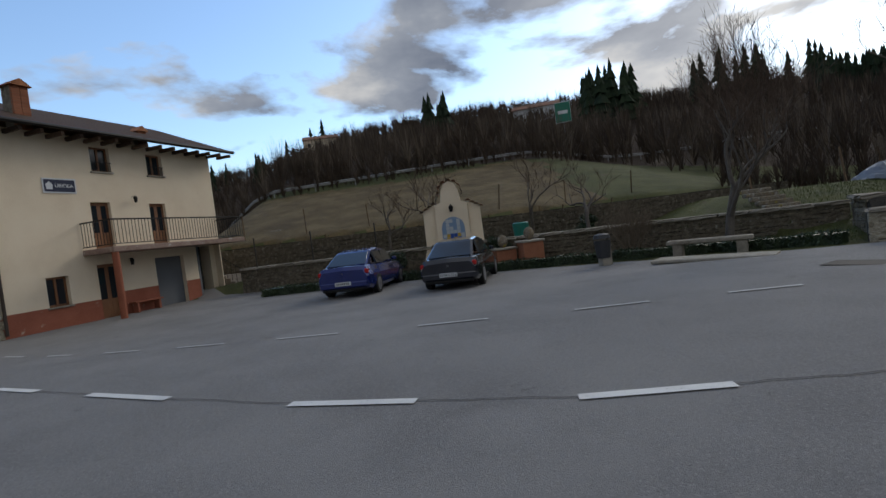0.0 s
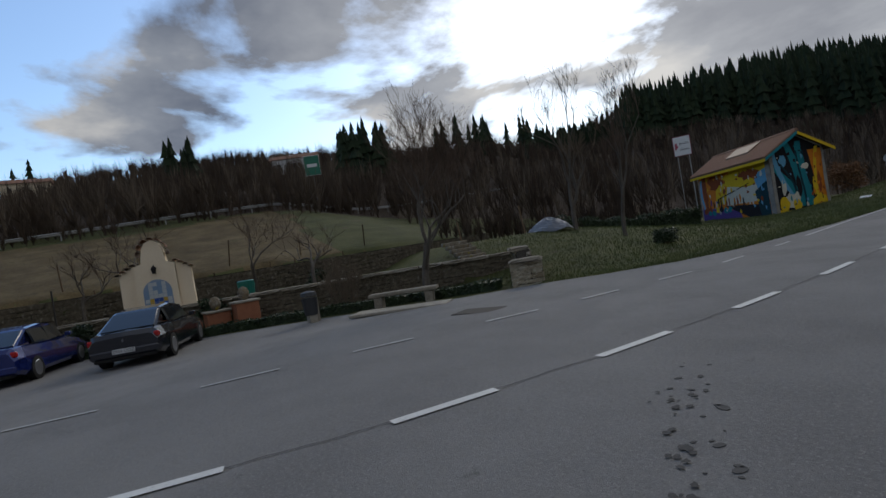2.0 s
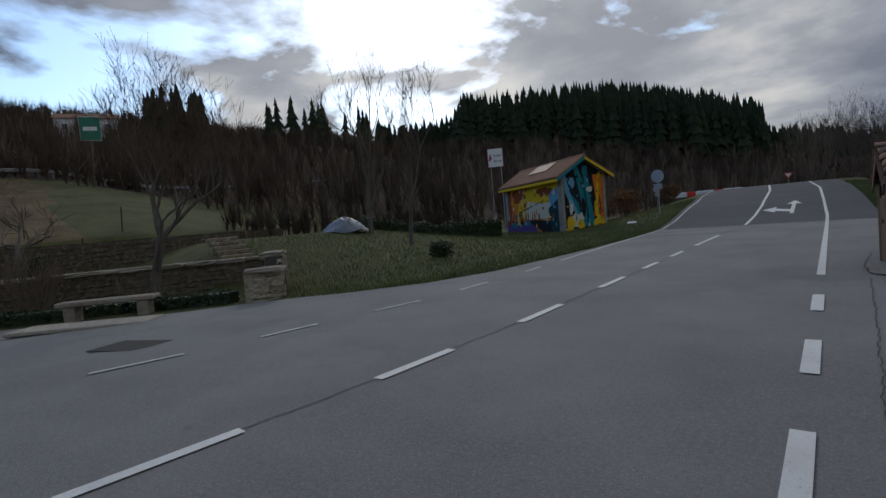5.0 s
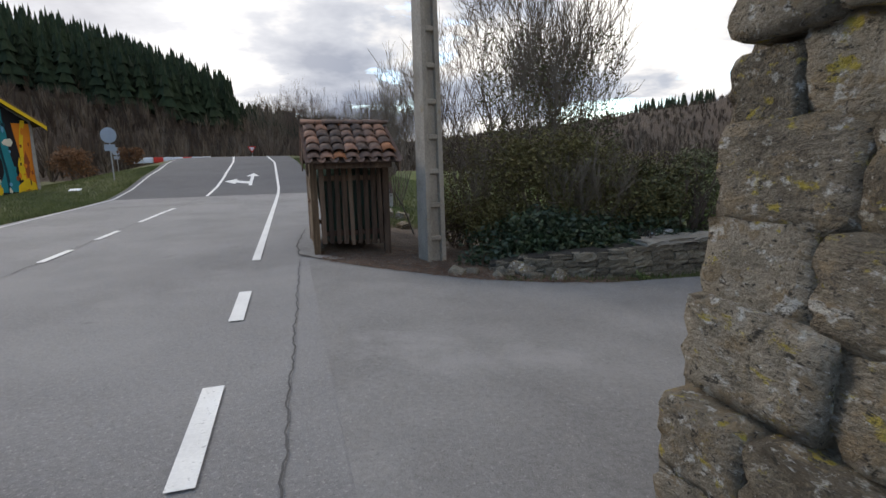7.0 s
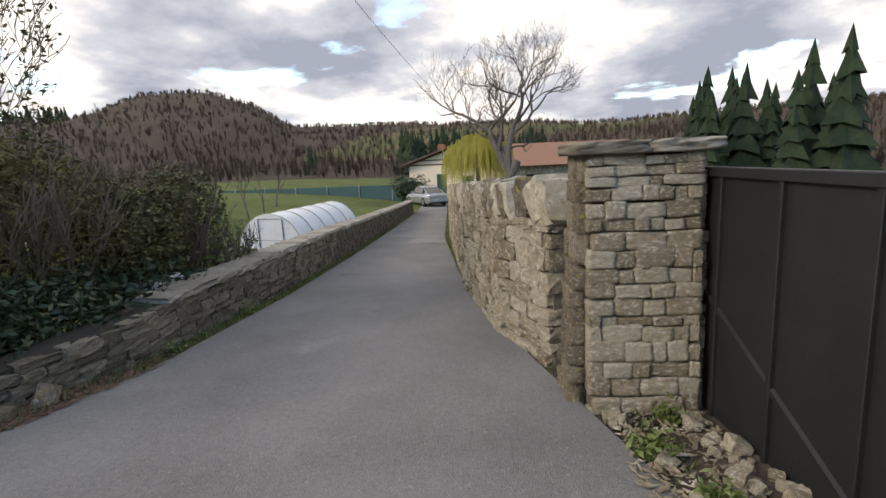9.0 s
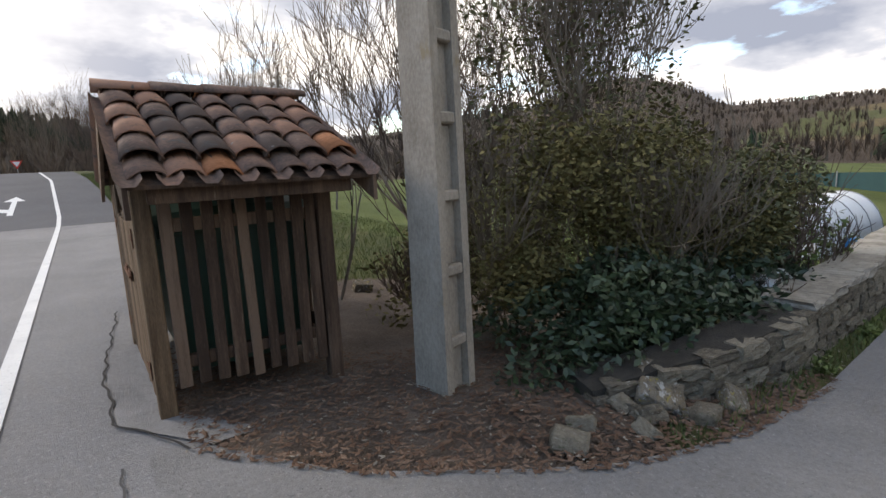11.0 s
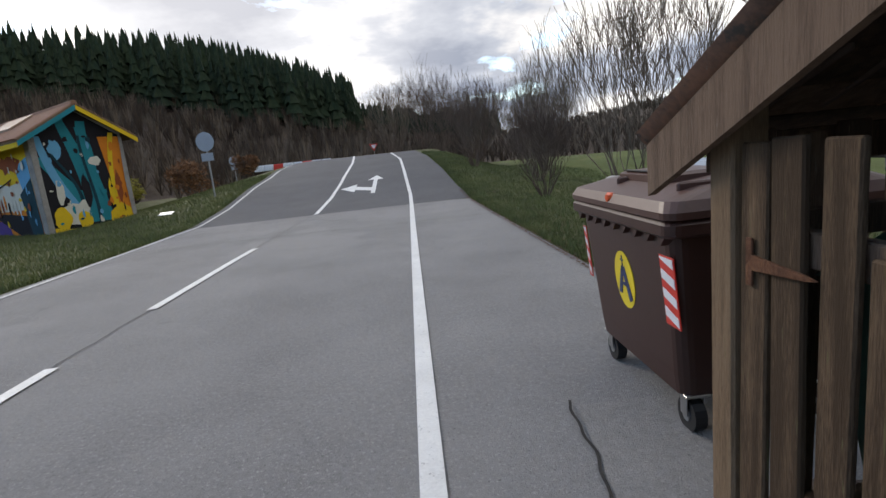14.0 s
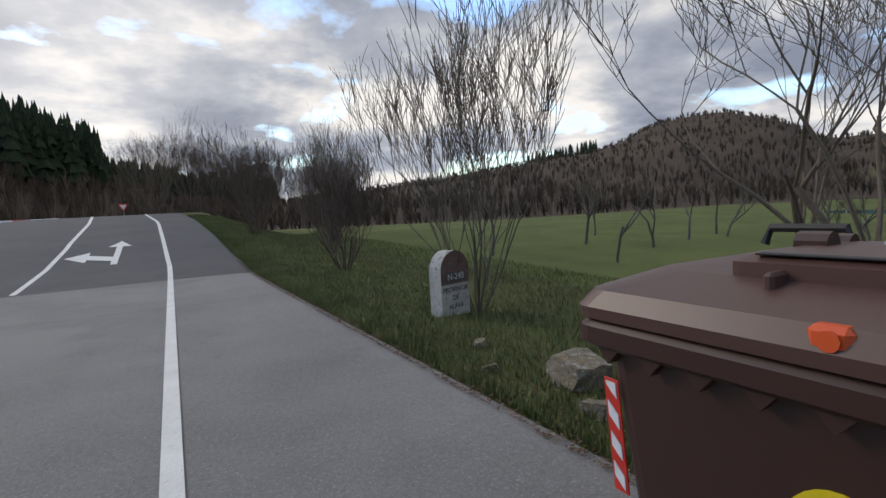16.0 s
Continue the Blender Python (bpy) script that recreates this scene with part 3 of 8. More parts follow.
def wall_core(at, length, thick, bottom, top, mat, name, parent, inset=0.03, step=0.5):
    """The body behind the face stones; it lies on the left of travel."""
    rings = []
    n = max(2, int(length / step) + 1)
    for i in range(n + 1):
        s = length * i / n
        s = min(max(s, 0.01), length - 0.01)
        p, yaw = at(s, 0)
        nx, ny = -math.sin(yaw), math.cos(yaw)
        b, t = bottom(s) - 0.25, top(s)
        rings.append([(p.x + nx * inset, p.y + ny * inset, b), (p.x + nx * (thick - inset), p.y + ny * (thick - inset), b),
                      (p.x + nx * (thick - inset), p.y + ny * (thick - inset), t), (p.x + nx * inset, p.y + ny * inset, t)])
    return part(name, Shape().loft(rings), mat, parent)


def limb(sh_thick, sh_thin, p, d, length, rad, depth, r, spread, up, taper=0.62, split=(2, 3), gnarl=0.18, cut=0.02, shrink=(0.62, 0.85)):
    """Grow a branch and its twigs."""
    n = 4 if depth > 1 else 3
    rad = max(rad, 0.0048)
    pts, rr = [p.copy()], [rad]
    for i in range(n):
        d = (d + Vector((r.uniform(-gnarl, gnarl), r.uniform(-gnarl, gnarl), r.uniform(-gnarl, gnarl) + up * 0.08))).normalized()
        p = p + d * (length / n)
        pts.append(p.copy())
        rr.append(lerp(rad, rad * taper, (i + 1) / n))
    (sh_thick if rad > cut else sh_thin).tube(pts, rr, 7 if rad > 0.05 else (5 if rad > cut else 3), cap=False)
    if depth <= 0:
        return
    for k in range(r.randint(*split)):
        ax = Vector((r.uniform(-1, 1), r.uniform(-1, 1), r.uniform(-0.3, 1))).normalized()
        nd = (d + ax * spread + Vector((0, 0, up * 0.15))).normalized()
        j = r.choice([len(pts) - 1, len(pts) - 1, len(pts) - 2, len(pts) - 3 if len(pts) > 3 else len(pts) - 1])
        limb(sh_thick, sh_thin, pts[j], nd, length * r.uniform(*shrink), rr[j] * r.uniform(0.55, 0.8), depth - 1, r, spread, up, taper, split, gnarl, cut, shrink)


def bare_tree(label, x, y, height, rad, seed, depth=5, spread=0.75, up=0.8, split=(2, 3), bark=None, twig=None, lean=(0, 0), stems=1, trunk_frac=0.3, gnarl=0.18, name="bare_tree", category="tree", z=None, shrink=(0.62, 0.85), spread0=0.25):
    r = random.Random(seed)
    th, tn = Shape(), Shape()
    for k in range(stems):
        a = 2 * math.pi * (k + r.random() * 0.5) / stems
        d = Vector((lean[0] + (math.cos(a) * spread0 if stems > 1 else 0), lean[1] + (math.sin(a) * spread0 if stems > 1 else 0), 1)).normalized()
        o = Vector((math.cos(a), math.sin(a), 0)) * (rad * 1.6 if stems > 1 else 0) - Vector((0, 0, 0.15))
        limb(th, tn, o, d, height * trunk_frac * r.uniform(0.85, 1.1), rad * r.uniform(0.8, 1.1), depth, r, spread, up, 0.72, split, gnarl, 0.02, shrink)
    root = thing(name, label, category, Matrix.Translation((x, y, land(x, y) if z is None else z)))
    part("trunk", th, bark or BARK, root, smooth=True, fix=False)
    if tn.v:
        part("crown", tn, twig or TWIG, root, kind="stuff", fix=False)
    return root


def leaf_cloud(n, centre, radii, size, r, hollow=0.55, floor=None, flat=0.0):
    """Many small two-triangle leaves in an uneven blob."""
    sh = Shape()
    lumps = [(Vector((r.uniform(-1, 1), r.uniform(-1, 1), r.uniform(-0.9, 1))), r.uniform(0.35, 0.6)) for _ in range(14)]
    for _ in range(n):
        c, k = r.choice(lumps)
        d = Vector((r.gauss(0, 1), r.gauss(0, 1), r.gauss(0, 1))).normalized() * k * r.uniform(hollow, 1.0)
        q = c * 0.62 + d
        p = Vector((centre[0] + q.x * radii[0], centre[1] + q.y * radii[1], centre[2] + q.z * radii[2]))
        if floor is not None and p.z < floor:
            p.z = floor + r.uniform(0, 0.2)
        a = Vector((r.uniform(-1, 1), r.uniform(-1, 1), r.uniform(-0.6, 0.6))).normalized()
        b = a.cross(Vector((r.uniform(-1, 1), r.uniform(-1, 1), r.uniform(-1, 1)))).normalized()
        s = size * r.uniform(0.6, 1.3)
        o = len(sh.v)
        sh.v += [tuple(p - a * s), tuple(p + b * s * 0.45), tuple(p + a * s), tuple(p - b * s * 0.45)]
        sh.f.append((o, o + 1, o + 2, o + 3))
    return sh


LEAF_IVY = material("dark ivy leaves", [(0.012, 0.022, 0.010), (0.026, 0.046, 0.018), (0.05, 0.08, 0.03)], 3, 25, 0.55, 0.0)
LEAF_BROWN = material("olive-brown winter leaves", [(0.058, 0.048, 0.017), (0.105, 0.09, 0.032), (0.155, 0.135, 0.05)], 3, 25, 0.75, 0.0)
LEAF_LIGHT = material("fresh shrub leaves", [(0.05, 0.075, 0.018), (0.10, 0.135, 0.03), (0.17, 0.20, 0.045)], 3, 25, 0.6, 0.0)
LEAF_OLIVE = material("olive shrub leaves", [(0.0358, 0.0385, 0.0121), (0.0715, 0.0743, 0.0231), (0.11, 0.105, 0.0385)], 3, 25, 0.65, 0.0)
LEAF_RUST = material("rusty winter leaves", [(0.10, 0.045, 0.02), (0.17, 0.08, 0.035), (0.24, 0.13, 0.06)], 3, 25, 0.8, 0.0)
LEAF_WILLOW = material("yellow willow shoots", [(0.20, 0.18, 0.03), (0.30, 0.27, 0.05), (0.38, 0.35, 0.09)], 3, 25, 0.8, 0.0)
GRASSBLADE = material("grass blades", [(0.045, 0.06, 0.014), (0.09, 0.115, 0.028), (0.17, 0.175, 0.06)], 1.0, 30, 0.7, 0.0)
DEADLEAF = material("fallen brown leaves", [(0.06, 0.032, 0.02), (0.12, 0.07, 0.045), (0.20, 0.14, 0.10)], 8, 60, 0.9, 0.0)

# ---- container shed ----
WOOD = material("dark weathered boards", [(0.0346, 0.0207, 0.0138), (0.0763, 0.0472, 0.0311), (0.144, 0.0943, 0.0634)], 3.0, 40, 0.85, 0.6, vary=0.35, spots=[(7, 0.66, (0.173, 0.144, 0.109))], stretch=(9, 9, 0.7), bump_scale=18, depth=0.006)
WOOD_PALE = material("greyed greenish boards", [(0.0428, 0.0255, 0.0133), (0.0972, 0.0612, 0.0347), (0.173, 0.114, 0.0673)], 3.0, 40, 0.85, 0.6, vary=0.35, spots=[(6, 0.63, (0.102, 0.102, 0.0459))], stretch=(9, 9, 0.7), bump_scale=18, depth=0.006)
TILE = material("terracotta roof tile", [(0.085, 0.060, 0.048), (0.17, 0.105, 0.078), (0.27, 0.145, 0.095)], 3.0, 45, 0.85, 0.5, vary=0.5, spots=[(9, 0.60, (0.085, 0.075, 0.066)), (14, 0.66, (0.26, 0.24, 0.21)), (7, 0.70, (0.12, 0.095, 0.02))], bump_scale=50, depth=0.006)
TILE_ORANGE = material("fresh orange roof tile", [(0.25, 0.10, 0.045), (0.38, 0.16, 0.075), (0.46, 0.22, 0.12)], 4.0, 45, 0.8, 0.4, vary=0.2, spots=[(8, 0.66, (0.14, 0.10, 0.08))], bump_scale=50, depth=0.005)
RUST = material("rusted iron", [(0.05, 0.022, 0.012), (0.11, 0.05, 0.028), (0.18, 0.085, 0.045)], 12, 70, 0.85, 0.5, metal=0.3, bump_scale=80)
GREENBIN = plain("dark green plastic", (0.012, 0.045, 0.03), 0.45)
SX0, SX1, SY0, SY1 = 0.90, 2.00, 17.15, 18.90
RIDGE_Y, RIDGE_Z, EAVE_Z = 17.88, 1.98, 1.42
shed = thing("container_shed", "weathered slatted wooden shed with terracotta tiled roof", "shed")
for px_, py_ in ((SX0, SY0), (SX1, SY0), (SX0, SY1), (SX1, SY1)):
    g0 = land(px_, py_) - 0.08
    part("post", Shape().box(px_ - 0.05, py_ - 0.05, g0, px_ + 0.05, py_ + 0.05, EAVE_Z + 0.12, 0.008), WOOD_PALE if px_ < 1 else WOOD, shed)


def picket_run(p0, p1, count, z0, tops, mat, nrm, wide=0.086, thick=0.02):
    dx, dy = p1[0] - p0[0], p1[1] - p0[1]
    ln_ = math.hypot(dx, dy)
    yaw = math.atan2(dy, dx)
    for i in range(count):
        u = (i + 0.5) / count
        x, y = p0[0] + dx * u + nrm[0] * 0.035, p0[1] + dy * u + nrm[1] * 0.035
        t = tops(u) + RNG.uniform(-0.012, 0.012)
        w = wide * RNG.uniform(0.9, 1.08)
        m = Matrix.Translation((x, y, 0)) @ Matrix.Rotation(yaw + RNG.uniform(-0.03, 0.03), 4, "Z") @ Matrix.Rotation(RNG.uniform(-0.012, 0.012), 4, "Y")
        part("picket", Shape().box(-w / 2, -thick / 2, z0(u) + RNG.uniform(-0.02, 0.02), w / 2, thick / 2, t, 0.005), mat, shed, m=m)
    for rz in (0.32, 1.17):
        m = Matrix.Translation((p0[0], p0[1], 0)) @ Matrix.Rotation(yaw, 4, "Z")
        part("rail", Shape().box(0.03, -0.02, rz - 0.04, ln_ - 0.03, 0.02, rz + 0.04, 0.004), WOOD, shed, m=m)


picket_run((SX0 + 0.06, SY0), (SX1 - 0.04, SY0), 9, lambda u: 0.17 - 0.06 * u, lambda u: 1.42, WOOD, (0, -1), 0.074)
picket_run((SX1, SY0), (SX1, SY1), 12, lambda u: 0.12, lambda u: 1.42, WOOD, (1, 0))
picket_run((SX0, SY1), (SX1, SY1), 8, lambda u: 0.15, lambda u: 1.42, WOOD, (0, 1))


def gate_top(u):
    return interp(u, [0, 0.20, 0.27, 0.5, 0.73, 0.80, 1], [1.42, 1.40, 1.18, 1.16, 1.18, 1.40, 1.42])


picket_run((SX0, SY0 + 0.05), (SX0, SY1 - 0.05), 13, lambda u: 0.10, gate_top, WOOD_PALE, (-1, 0), 0.098)
for yy, zz_ in ((17.30, 1.10), (17.30, 0.26), (18.78, 1.12), (18.78, 0.28)):
    sg = 1 if yy < 18 else -1
    hg = Shape().box(0, -0.012, -0.06, 0.006, 0.012, 0.06, 0.002)
    hg.prism([(0, -0.02), (sg * 0.18, -0.006), (sg * 0.21, 0), (sg * 0.18, 0.006), (0, 0.02)], 0, -0.001, 0.005)
    part("hinge", hg, RUST, shed, "rusted strap hinge", m=Matrix.Translation((SX0 - 0.055, yy, zz_)))
part("bolt", Shape().tube([(SX0 - 0.065, 17.72, 0.80), (SX0 - 0.065, 18.22, 0.80)], 0.009, 7).box(SX0 - 0.062, 17.74, 0.765, SX0 - 0.052, 17.92, 0.835, 0.002).box(SX0 - 0.062, 18.02, 0.765, SX0 - 0.052, 18.2, 0.835, 0.002), RUST, shed, "rusted sliding bolt")
RX0, RX1 = 0.80, 2.13
for sgn in (-1, 1):
    ye = RIDGE_Y + 1.27 * sgn
    for i in range(9):
        u0, u1 = i / 9 + 0.006, (i + 1) / 9
        deck = Shape().add([(x, lerp(RIDGE_Y, ye, u), lerp(RIDGE_Z, EAVE_Z, u) + dz) for dz in (-0.02, 0.0) for u in (u0, u1) for x in (RX0, RX1)],
                 [(0, 2, 3, 1), (4, 5, 7, 6), (0, 1, 5, 4), (2, 6, 7, 3), (0, 4, 6, 2), (1, 3, 7, 5)])
        part("roof_board", deck, WOOD, shed)
    for bx in (RX0 - 0.012, RX1 - 0.012):
        part("bargeboard", Shape().add([(bx + a, lerp(RIDGE_Y, ye, u), lerp(RIDGE_Z, EAVE_Z, u) + b) for u in (0, 1.02) for a in (0, 0.024) for b in (-0.15, 0.005)],
                                       [(0, 1, 3, 2), (4, 6, 7, 5), (0, 4, 5, 1), (2, 3, 7, 6), (0, 2, 6, 4), (1, 5, 7, 3)]), WOOD, shed)
    part("fascia", Shape().box(RX0 + 0.1, ye - 0.02 - sgn * 0.12, EAVE_Z - 0.10, RX1 - 0.1, ye + 0.02 - sgn * 0.12, EAVE_Z - 0.0, 0.004), WOOD, shed)
part("ridge_beam", Shape().box(RX0 + 0.03, RIDGE_Y - 0.04, RIDGE_Z - 0.16, RX1 - 0.03, RIDGE_Y + 0.04, RIDGE_Z - 0.03, 0.005), WOOD, shed)


def curved_tile(length=0.42, r0=0.105, r1=0.085, th=0.013, n=7):
    """A tapered barrel tile, crown up, along +y (wide end at y=0)."""
    rings = []
    for y, r in ((0, r0), (length, r1)):
        ring = []
        for i in range(n + 1):
            a = math.pi * i / n
            ring.append((-math.cos(a) * r, y, math.sin(a) * r * 0.72))
        for i in range(n, -1, -1):
            a = math.pi * i / n
            ring.append((-math.cos(a) * (r - th), y, math.sin(a) * (r * 0.72 - th)))
        rings.append(ring)
    return Shape().loft(rings)


tile_meshes = {m.name: curved_tile().mesh("roof_tile", m, True) for m in (TILE, TILE_ORANGE)}


def tile_roof(parent, x0, x1, eave, ridge, cols, rows, name="roof_tile"):
    """Barrel tiles up one slope; eave and ridge are (y, z)."""
    dy, dz = ridge[0] - eave[0], ridge[1] - eave[1]
    ang = math.atan2(dz, abs(dy))
    run = math.hypot(dy, dz)
    pan = Shape()
    for c in range(cols):
        x = lerp(x0, x1, (c + 0.5) / cols)
        for k in range(rows):
            s = run * k / rows - 0.06
            y, z = eave[0] + math.copysign(math.cos(ang) * s, dy), eave[1] + math.sin(ang) * s
            mat = TILE_ORANGE if RNG.random() < (0.55 if c == cols - 1 else 0.07) else TILE
            m = Matrix.Translation((x + RNG.uniform(-0.012, 0.012), y, z + 0.035)) @ Matrix.Rotation(0 if dy > 0 else math.pi, 4, "Z") @ \
                Matrix.Rotation(ang - 0.05 + RNG.uniform(-0.02, 0.02), 4, "X") @ Matrix.Rotation(RNG.uniform(-0.05, 0.05), 4, "Z")
            part(name, tile_meshes[mat.name], None, parent, m=m)
    for c in range(cols + 1):
        x = lerp(x0, x1, c / cols)
        pan.add([(x + a, lerp(eave[0], ridge[0], u), lerp(eave[1], ridge[1], u) + b) for u in (-0.03, 1) for a, b in ((-0.06, 0.05), (-0.03, 0.012), (0.03, 0.012), (0.06, 0.05))],
                [(0, 1, 5, 4), (1, 2, 6, 5), (2, 3, 7, 6)])
    part("pan_tiles", pan, TILE, parent, smooth=True)


tile_roof(shed, RX0 + 0.02, RX1 - 0.02, (RIDGE_Y - 1.27, EAVE_Z), (RIDGE_Y, RIDGE_Z), 7, 5)
tile_roof(shed, RX0 + 0.02, RX1 - 0.02, (RIDGE_Y + 1.27, EAVE_Z), (RIDGE_Y, RIDGE_Z), 7, 5)
for i in range(4):
    part("ridge_tile", tile_meshes[TILE.name], None, shed, m=Matrix.Translation((RX0 + 0.335 * i - 0.02, RIDGE_Y, RIDGE_Z + 0.055)) @ Matrix.Rotation(-math.pi / 2, 4, "Z") @ Matrix.Diagonal((1.15, 1, 1, 1)))
cont = thing("green_container", "dark green plastic rubbish container inside the slatted shed", "container")
part("body", Shape().loft([[(1.10, 17.42, 0.15), (1.92, 17.42, 0.15), (1.92, 18.60, 0.15), (1.10, 18.60, 0.15)], [(1.0, 17.32, 1.08), (1.97, 17.32, 1.08), (1.97, 18.72, 1.08), (1.0, 18.72, 1.08)]]), GREENBIN, cont)
lid_rings = []
for i in range(9):
    y = 17.28 + 1.46 * i / 8
    hgt = 1.10 + 0.24 * math.sin(math.pi * i / 8) ** 0.6
    lid_rings.append([(0.98, y, 1.08), (1.99, y, 1.08), (1.99, y, hgt), (1.45, y, hgt + 0.02), (0.98, y, hgt - 0.02)])
part("lid", Shape().loft(lid_rings), GREENBIN, cont, smooth=False)

# ---- concrete power pole ----
pole = thing("power_pole", "tall weathered concrete utility pole with recessed rungs", "utility pole", Matrix.Translation((2.59, 16.57, land(2.59, 16.57) - 0.1)) @ Matrix.Rotation(radians(17), 4, "Z") @ Matrix.Rotation(radians(-0.6), 4, "Y"))


def pole_w(z):
    return 0.165 - 0.006 * z, 0.14 - 0.005 * z


flange = Shape()
for sx in (-1, 1):
    rings_ = []
    for z in (0, 9):
        wx, wy = pole_w(z)
        rings_.append([(sx * wx, -wy, z), (sx * (wx - 0.075), -wy, z), (sx * (wx - 0.075), wy, z), (sx * wx, wy, z)])
    flange = Shape().loft(rings_)
    part("flange", flange, CONCRETE, pole)
web = []
for z in (0, 9):
    wx, wy = pole_w(z)
    web.append([(-wx + 0.07, -wy + 0.06, z), (wx - 0.07, -wy + 0.06, z), (wx - 0.07, wy - 0.06, z), (-wx + 0.07, wy - 0.06, z)])
part("web", Shape().loft(web), CONCRETE, pole)
for i in range(17):
    z = 0.42 + 0.5 * i
    wx, wy = pole_w(z)
    part("rung", Shape().box(-wx + 0.07, -wy + 0.004, z, wx - 0.07, -wy + 0.07, z + 0.075, 0.012), CONCRETE, pole)

# ---- brown wheeled container by the roadside ----
BROWN = plain("brown moulded plastic", (0.044, 0.017, 0.012), 0.42)
BROWN_LID = plain("dusty brown lid plastic", (0.085, 0.040, 0.030), 0.45)
BLACKP = plain("black rubber", (0.012, 0.012, 0.012), 0.6)
CHROME = plain("galvanised steel", (0.45, 0.45, 0.44), 0.35, 0.9)
YELLOW = plain("yellow sticker", (0.72, 0.55, 0.015), 0.4)
NAVY = plain("navy print", (0.015, 0.03, 0.11), 0.4)
REDT = plain("red reflective tape", (0.62, 0.035, 0.02), 0.35)
WHITET = plain("white reflective tape", (0.70, 0.72, 0.74), 0.35)
SILVER = plain("grey plastic button", (0.30, 0.35, 0.41), 0.35)
BX, BY0, BY1, BB = 1.13, 19.68, 20.95, 2.14
wbin = thing("wheeled_bin", "large brown four-wheeled plastic waste container at the roadside", "waste bin", Matrix.Translation((0, 0, land(1.4, 20.3))))


def rrect(x0, y0, x1, y1, r, z, n=4):
    out = []
    for cx, cy, a0 in ((x1 - r, y1 - r, 0), (x0 + r, y1 - r, 90), (x0 + r, y0 + r, 180), (x1 - r, y0 + r, 270)):
        for i in range(n + 1):
            a = radians(a0 + 90 * i / n)
            out.append((cx + r * math.cos(a), cy + r * math.sin(a), z))
    return out


part("body", Shape().loft([rrect(BX + 0.10, BY0 + 0.13, BB - 0.12, BY1 - 0.13, 0.06, 0.20), rrect(BX + 0.085, BY0 + 0.115, BB - 0.10, BY1 - 0.115, 0.07, 0.30),
                           rrect(BX + 0.02, BY0 + 0.05, BB - 0.03, BY1 - 0.05, 0.07, 1.0)]), BROWN, wbin, smooth=False)
part("rim", Shape().loft([rrect(BX - 0.01, BY0 + 0.01, BB, BY1 - 0.01, 0.06, 0.995), rrect(BX - 0.03, BY0 - 0.01, BB + 0.02, BY1 + 0.01, 0.06, 1.01), rrect(BX - 0.03, BY0 - 0.01, BB + 0.02, BY1 + 0.01, 0.06, 1.055), rrect(BX - 0.012, BY0 + 0.01, BB, BY1 - 0.01, 0.06, 1.075)]), BROWN, wbin)
for i in range(9):
    y = BY0 + 0.10 + (BY1 - BY0 - 0.2) * i / 8
    part("rib", Shape().prism([(y - 0.035, 0.995), (y + 0.035, 0.995), (y, 0.955)], 0, BX - 0.008, BX + 0.04), BROWN, wbin)
lid = part("lid", Shape().loft([rrect(BX - 0.03, BY0 - 0.01, BB + 0.03, BY1 + 0.01, 0.07, 1.078), rrect(BX - 0.035, BY0 - 0.015, BB + 0.035, BY1 + 0.015, 0.07, 1.11),
                                rrect(BX - 0.01, BY0 + 0.015, BB + 0.02, BY1 - 0.015, 0.08, 1.155), rrect(BX + 0.16, BY0 + 0.10, BB - 0.05, BY1 - 0.10, 0.1, 1.20),
                                rrect(BX + 0.42, BY0 + 0.26, BB - 0.12, BY1 - 0.26, 0.1, 1.225)]), BROWN_LID, wbin, "dusty brown domed lid")
for y in (19.98, 20.64):
    part("grip_slot", Shape().prism([(BX - 0.02, 1.095), (BX - 0.004, 1.135), (BX + 0.03, 1.135), (BX + 0.03, 1.095)], 1, y - 0.10, y + 0.10), BLACKP, lid)
    part("rib", Shape().box(BX + 0.10, y - 0.16, 1.165, BB - 0.1, y - 0.135, 1.222, 0.008), BROWN_LID, lid)
part("flap", Shape().loft([rrect(BX + 0.16, 20.04, BX + 0.62, 20.62, 0.03, 1.19), rrect(BX + 0.16, 20.04, BX + 0.62, 20.62, 0.03, 1.235), rrect(BX + 0.19, 20.07, BX + 0.6, 20.59, 0.03, 1.25)]), BROWN_LID, lid)
part("flap_slot", Shape().box(BX + 0.17, 20.1, 1.251, BX + 0.2, 20.56, 1.256, 0.002), BLACKP, lid)
part("lock", Shape().box(BX - 0.03, 20.28, 1.108, BX + 0.03, 20.355, 1.158, 0.012).tube([(BX - 0.031, 20.315, 1.132), (BX - 0.036, 20.315, 1.132)], 0.02, 10), plain("orange lock", (0.65, 0.09, 0.02), 0.4), lid, "orange plastic lock")
part("button", Shape().loft([rrect(BX + 0.50, 20.22, BX + 0.64, 20.46, 0.04, 1.24), rrect(BX + 0.51, 20.23, BX + 0.63, 20.45, 0.04, 1.275), rrect(BX + 0.54, 20.26, BX + 0.60, 20.42, 0.03, 1.285)]), SILVER, lid, "grey plastic vent")
for y in (20.08, 20.58):
    part("hinge", Shape().tube([(BX + 0.48, y - 0.04, 1.25), (BX + 0.48, y + 0.04, 1.25)], 0.035, 10), BROWN, lid)
    part("hinge", Shape().tube([(BX + 0.60, y - 0.035, 1.24), (BX + 0.60, y + 0.035, 1.24)], 0.03, 10), BROWN, lid)
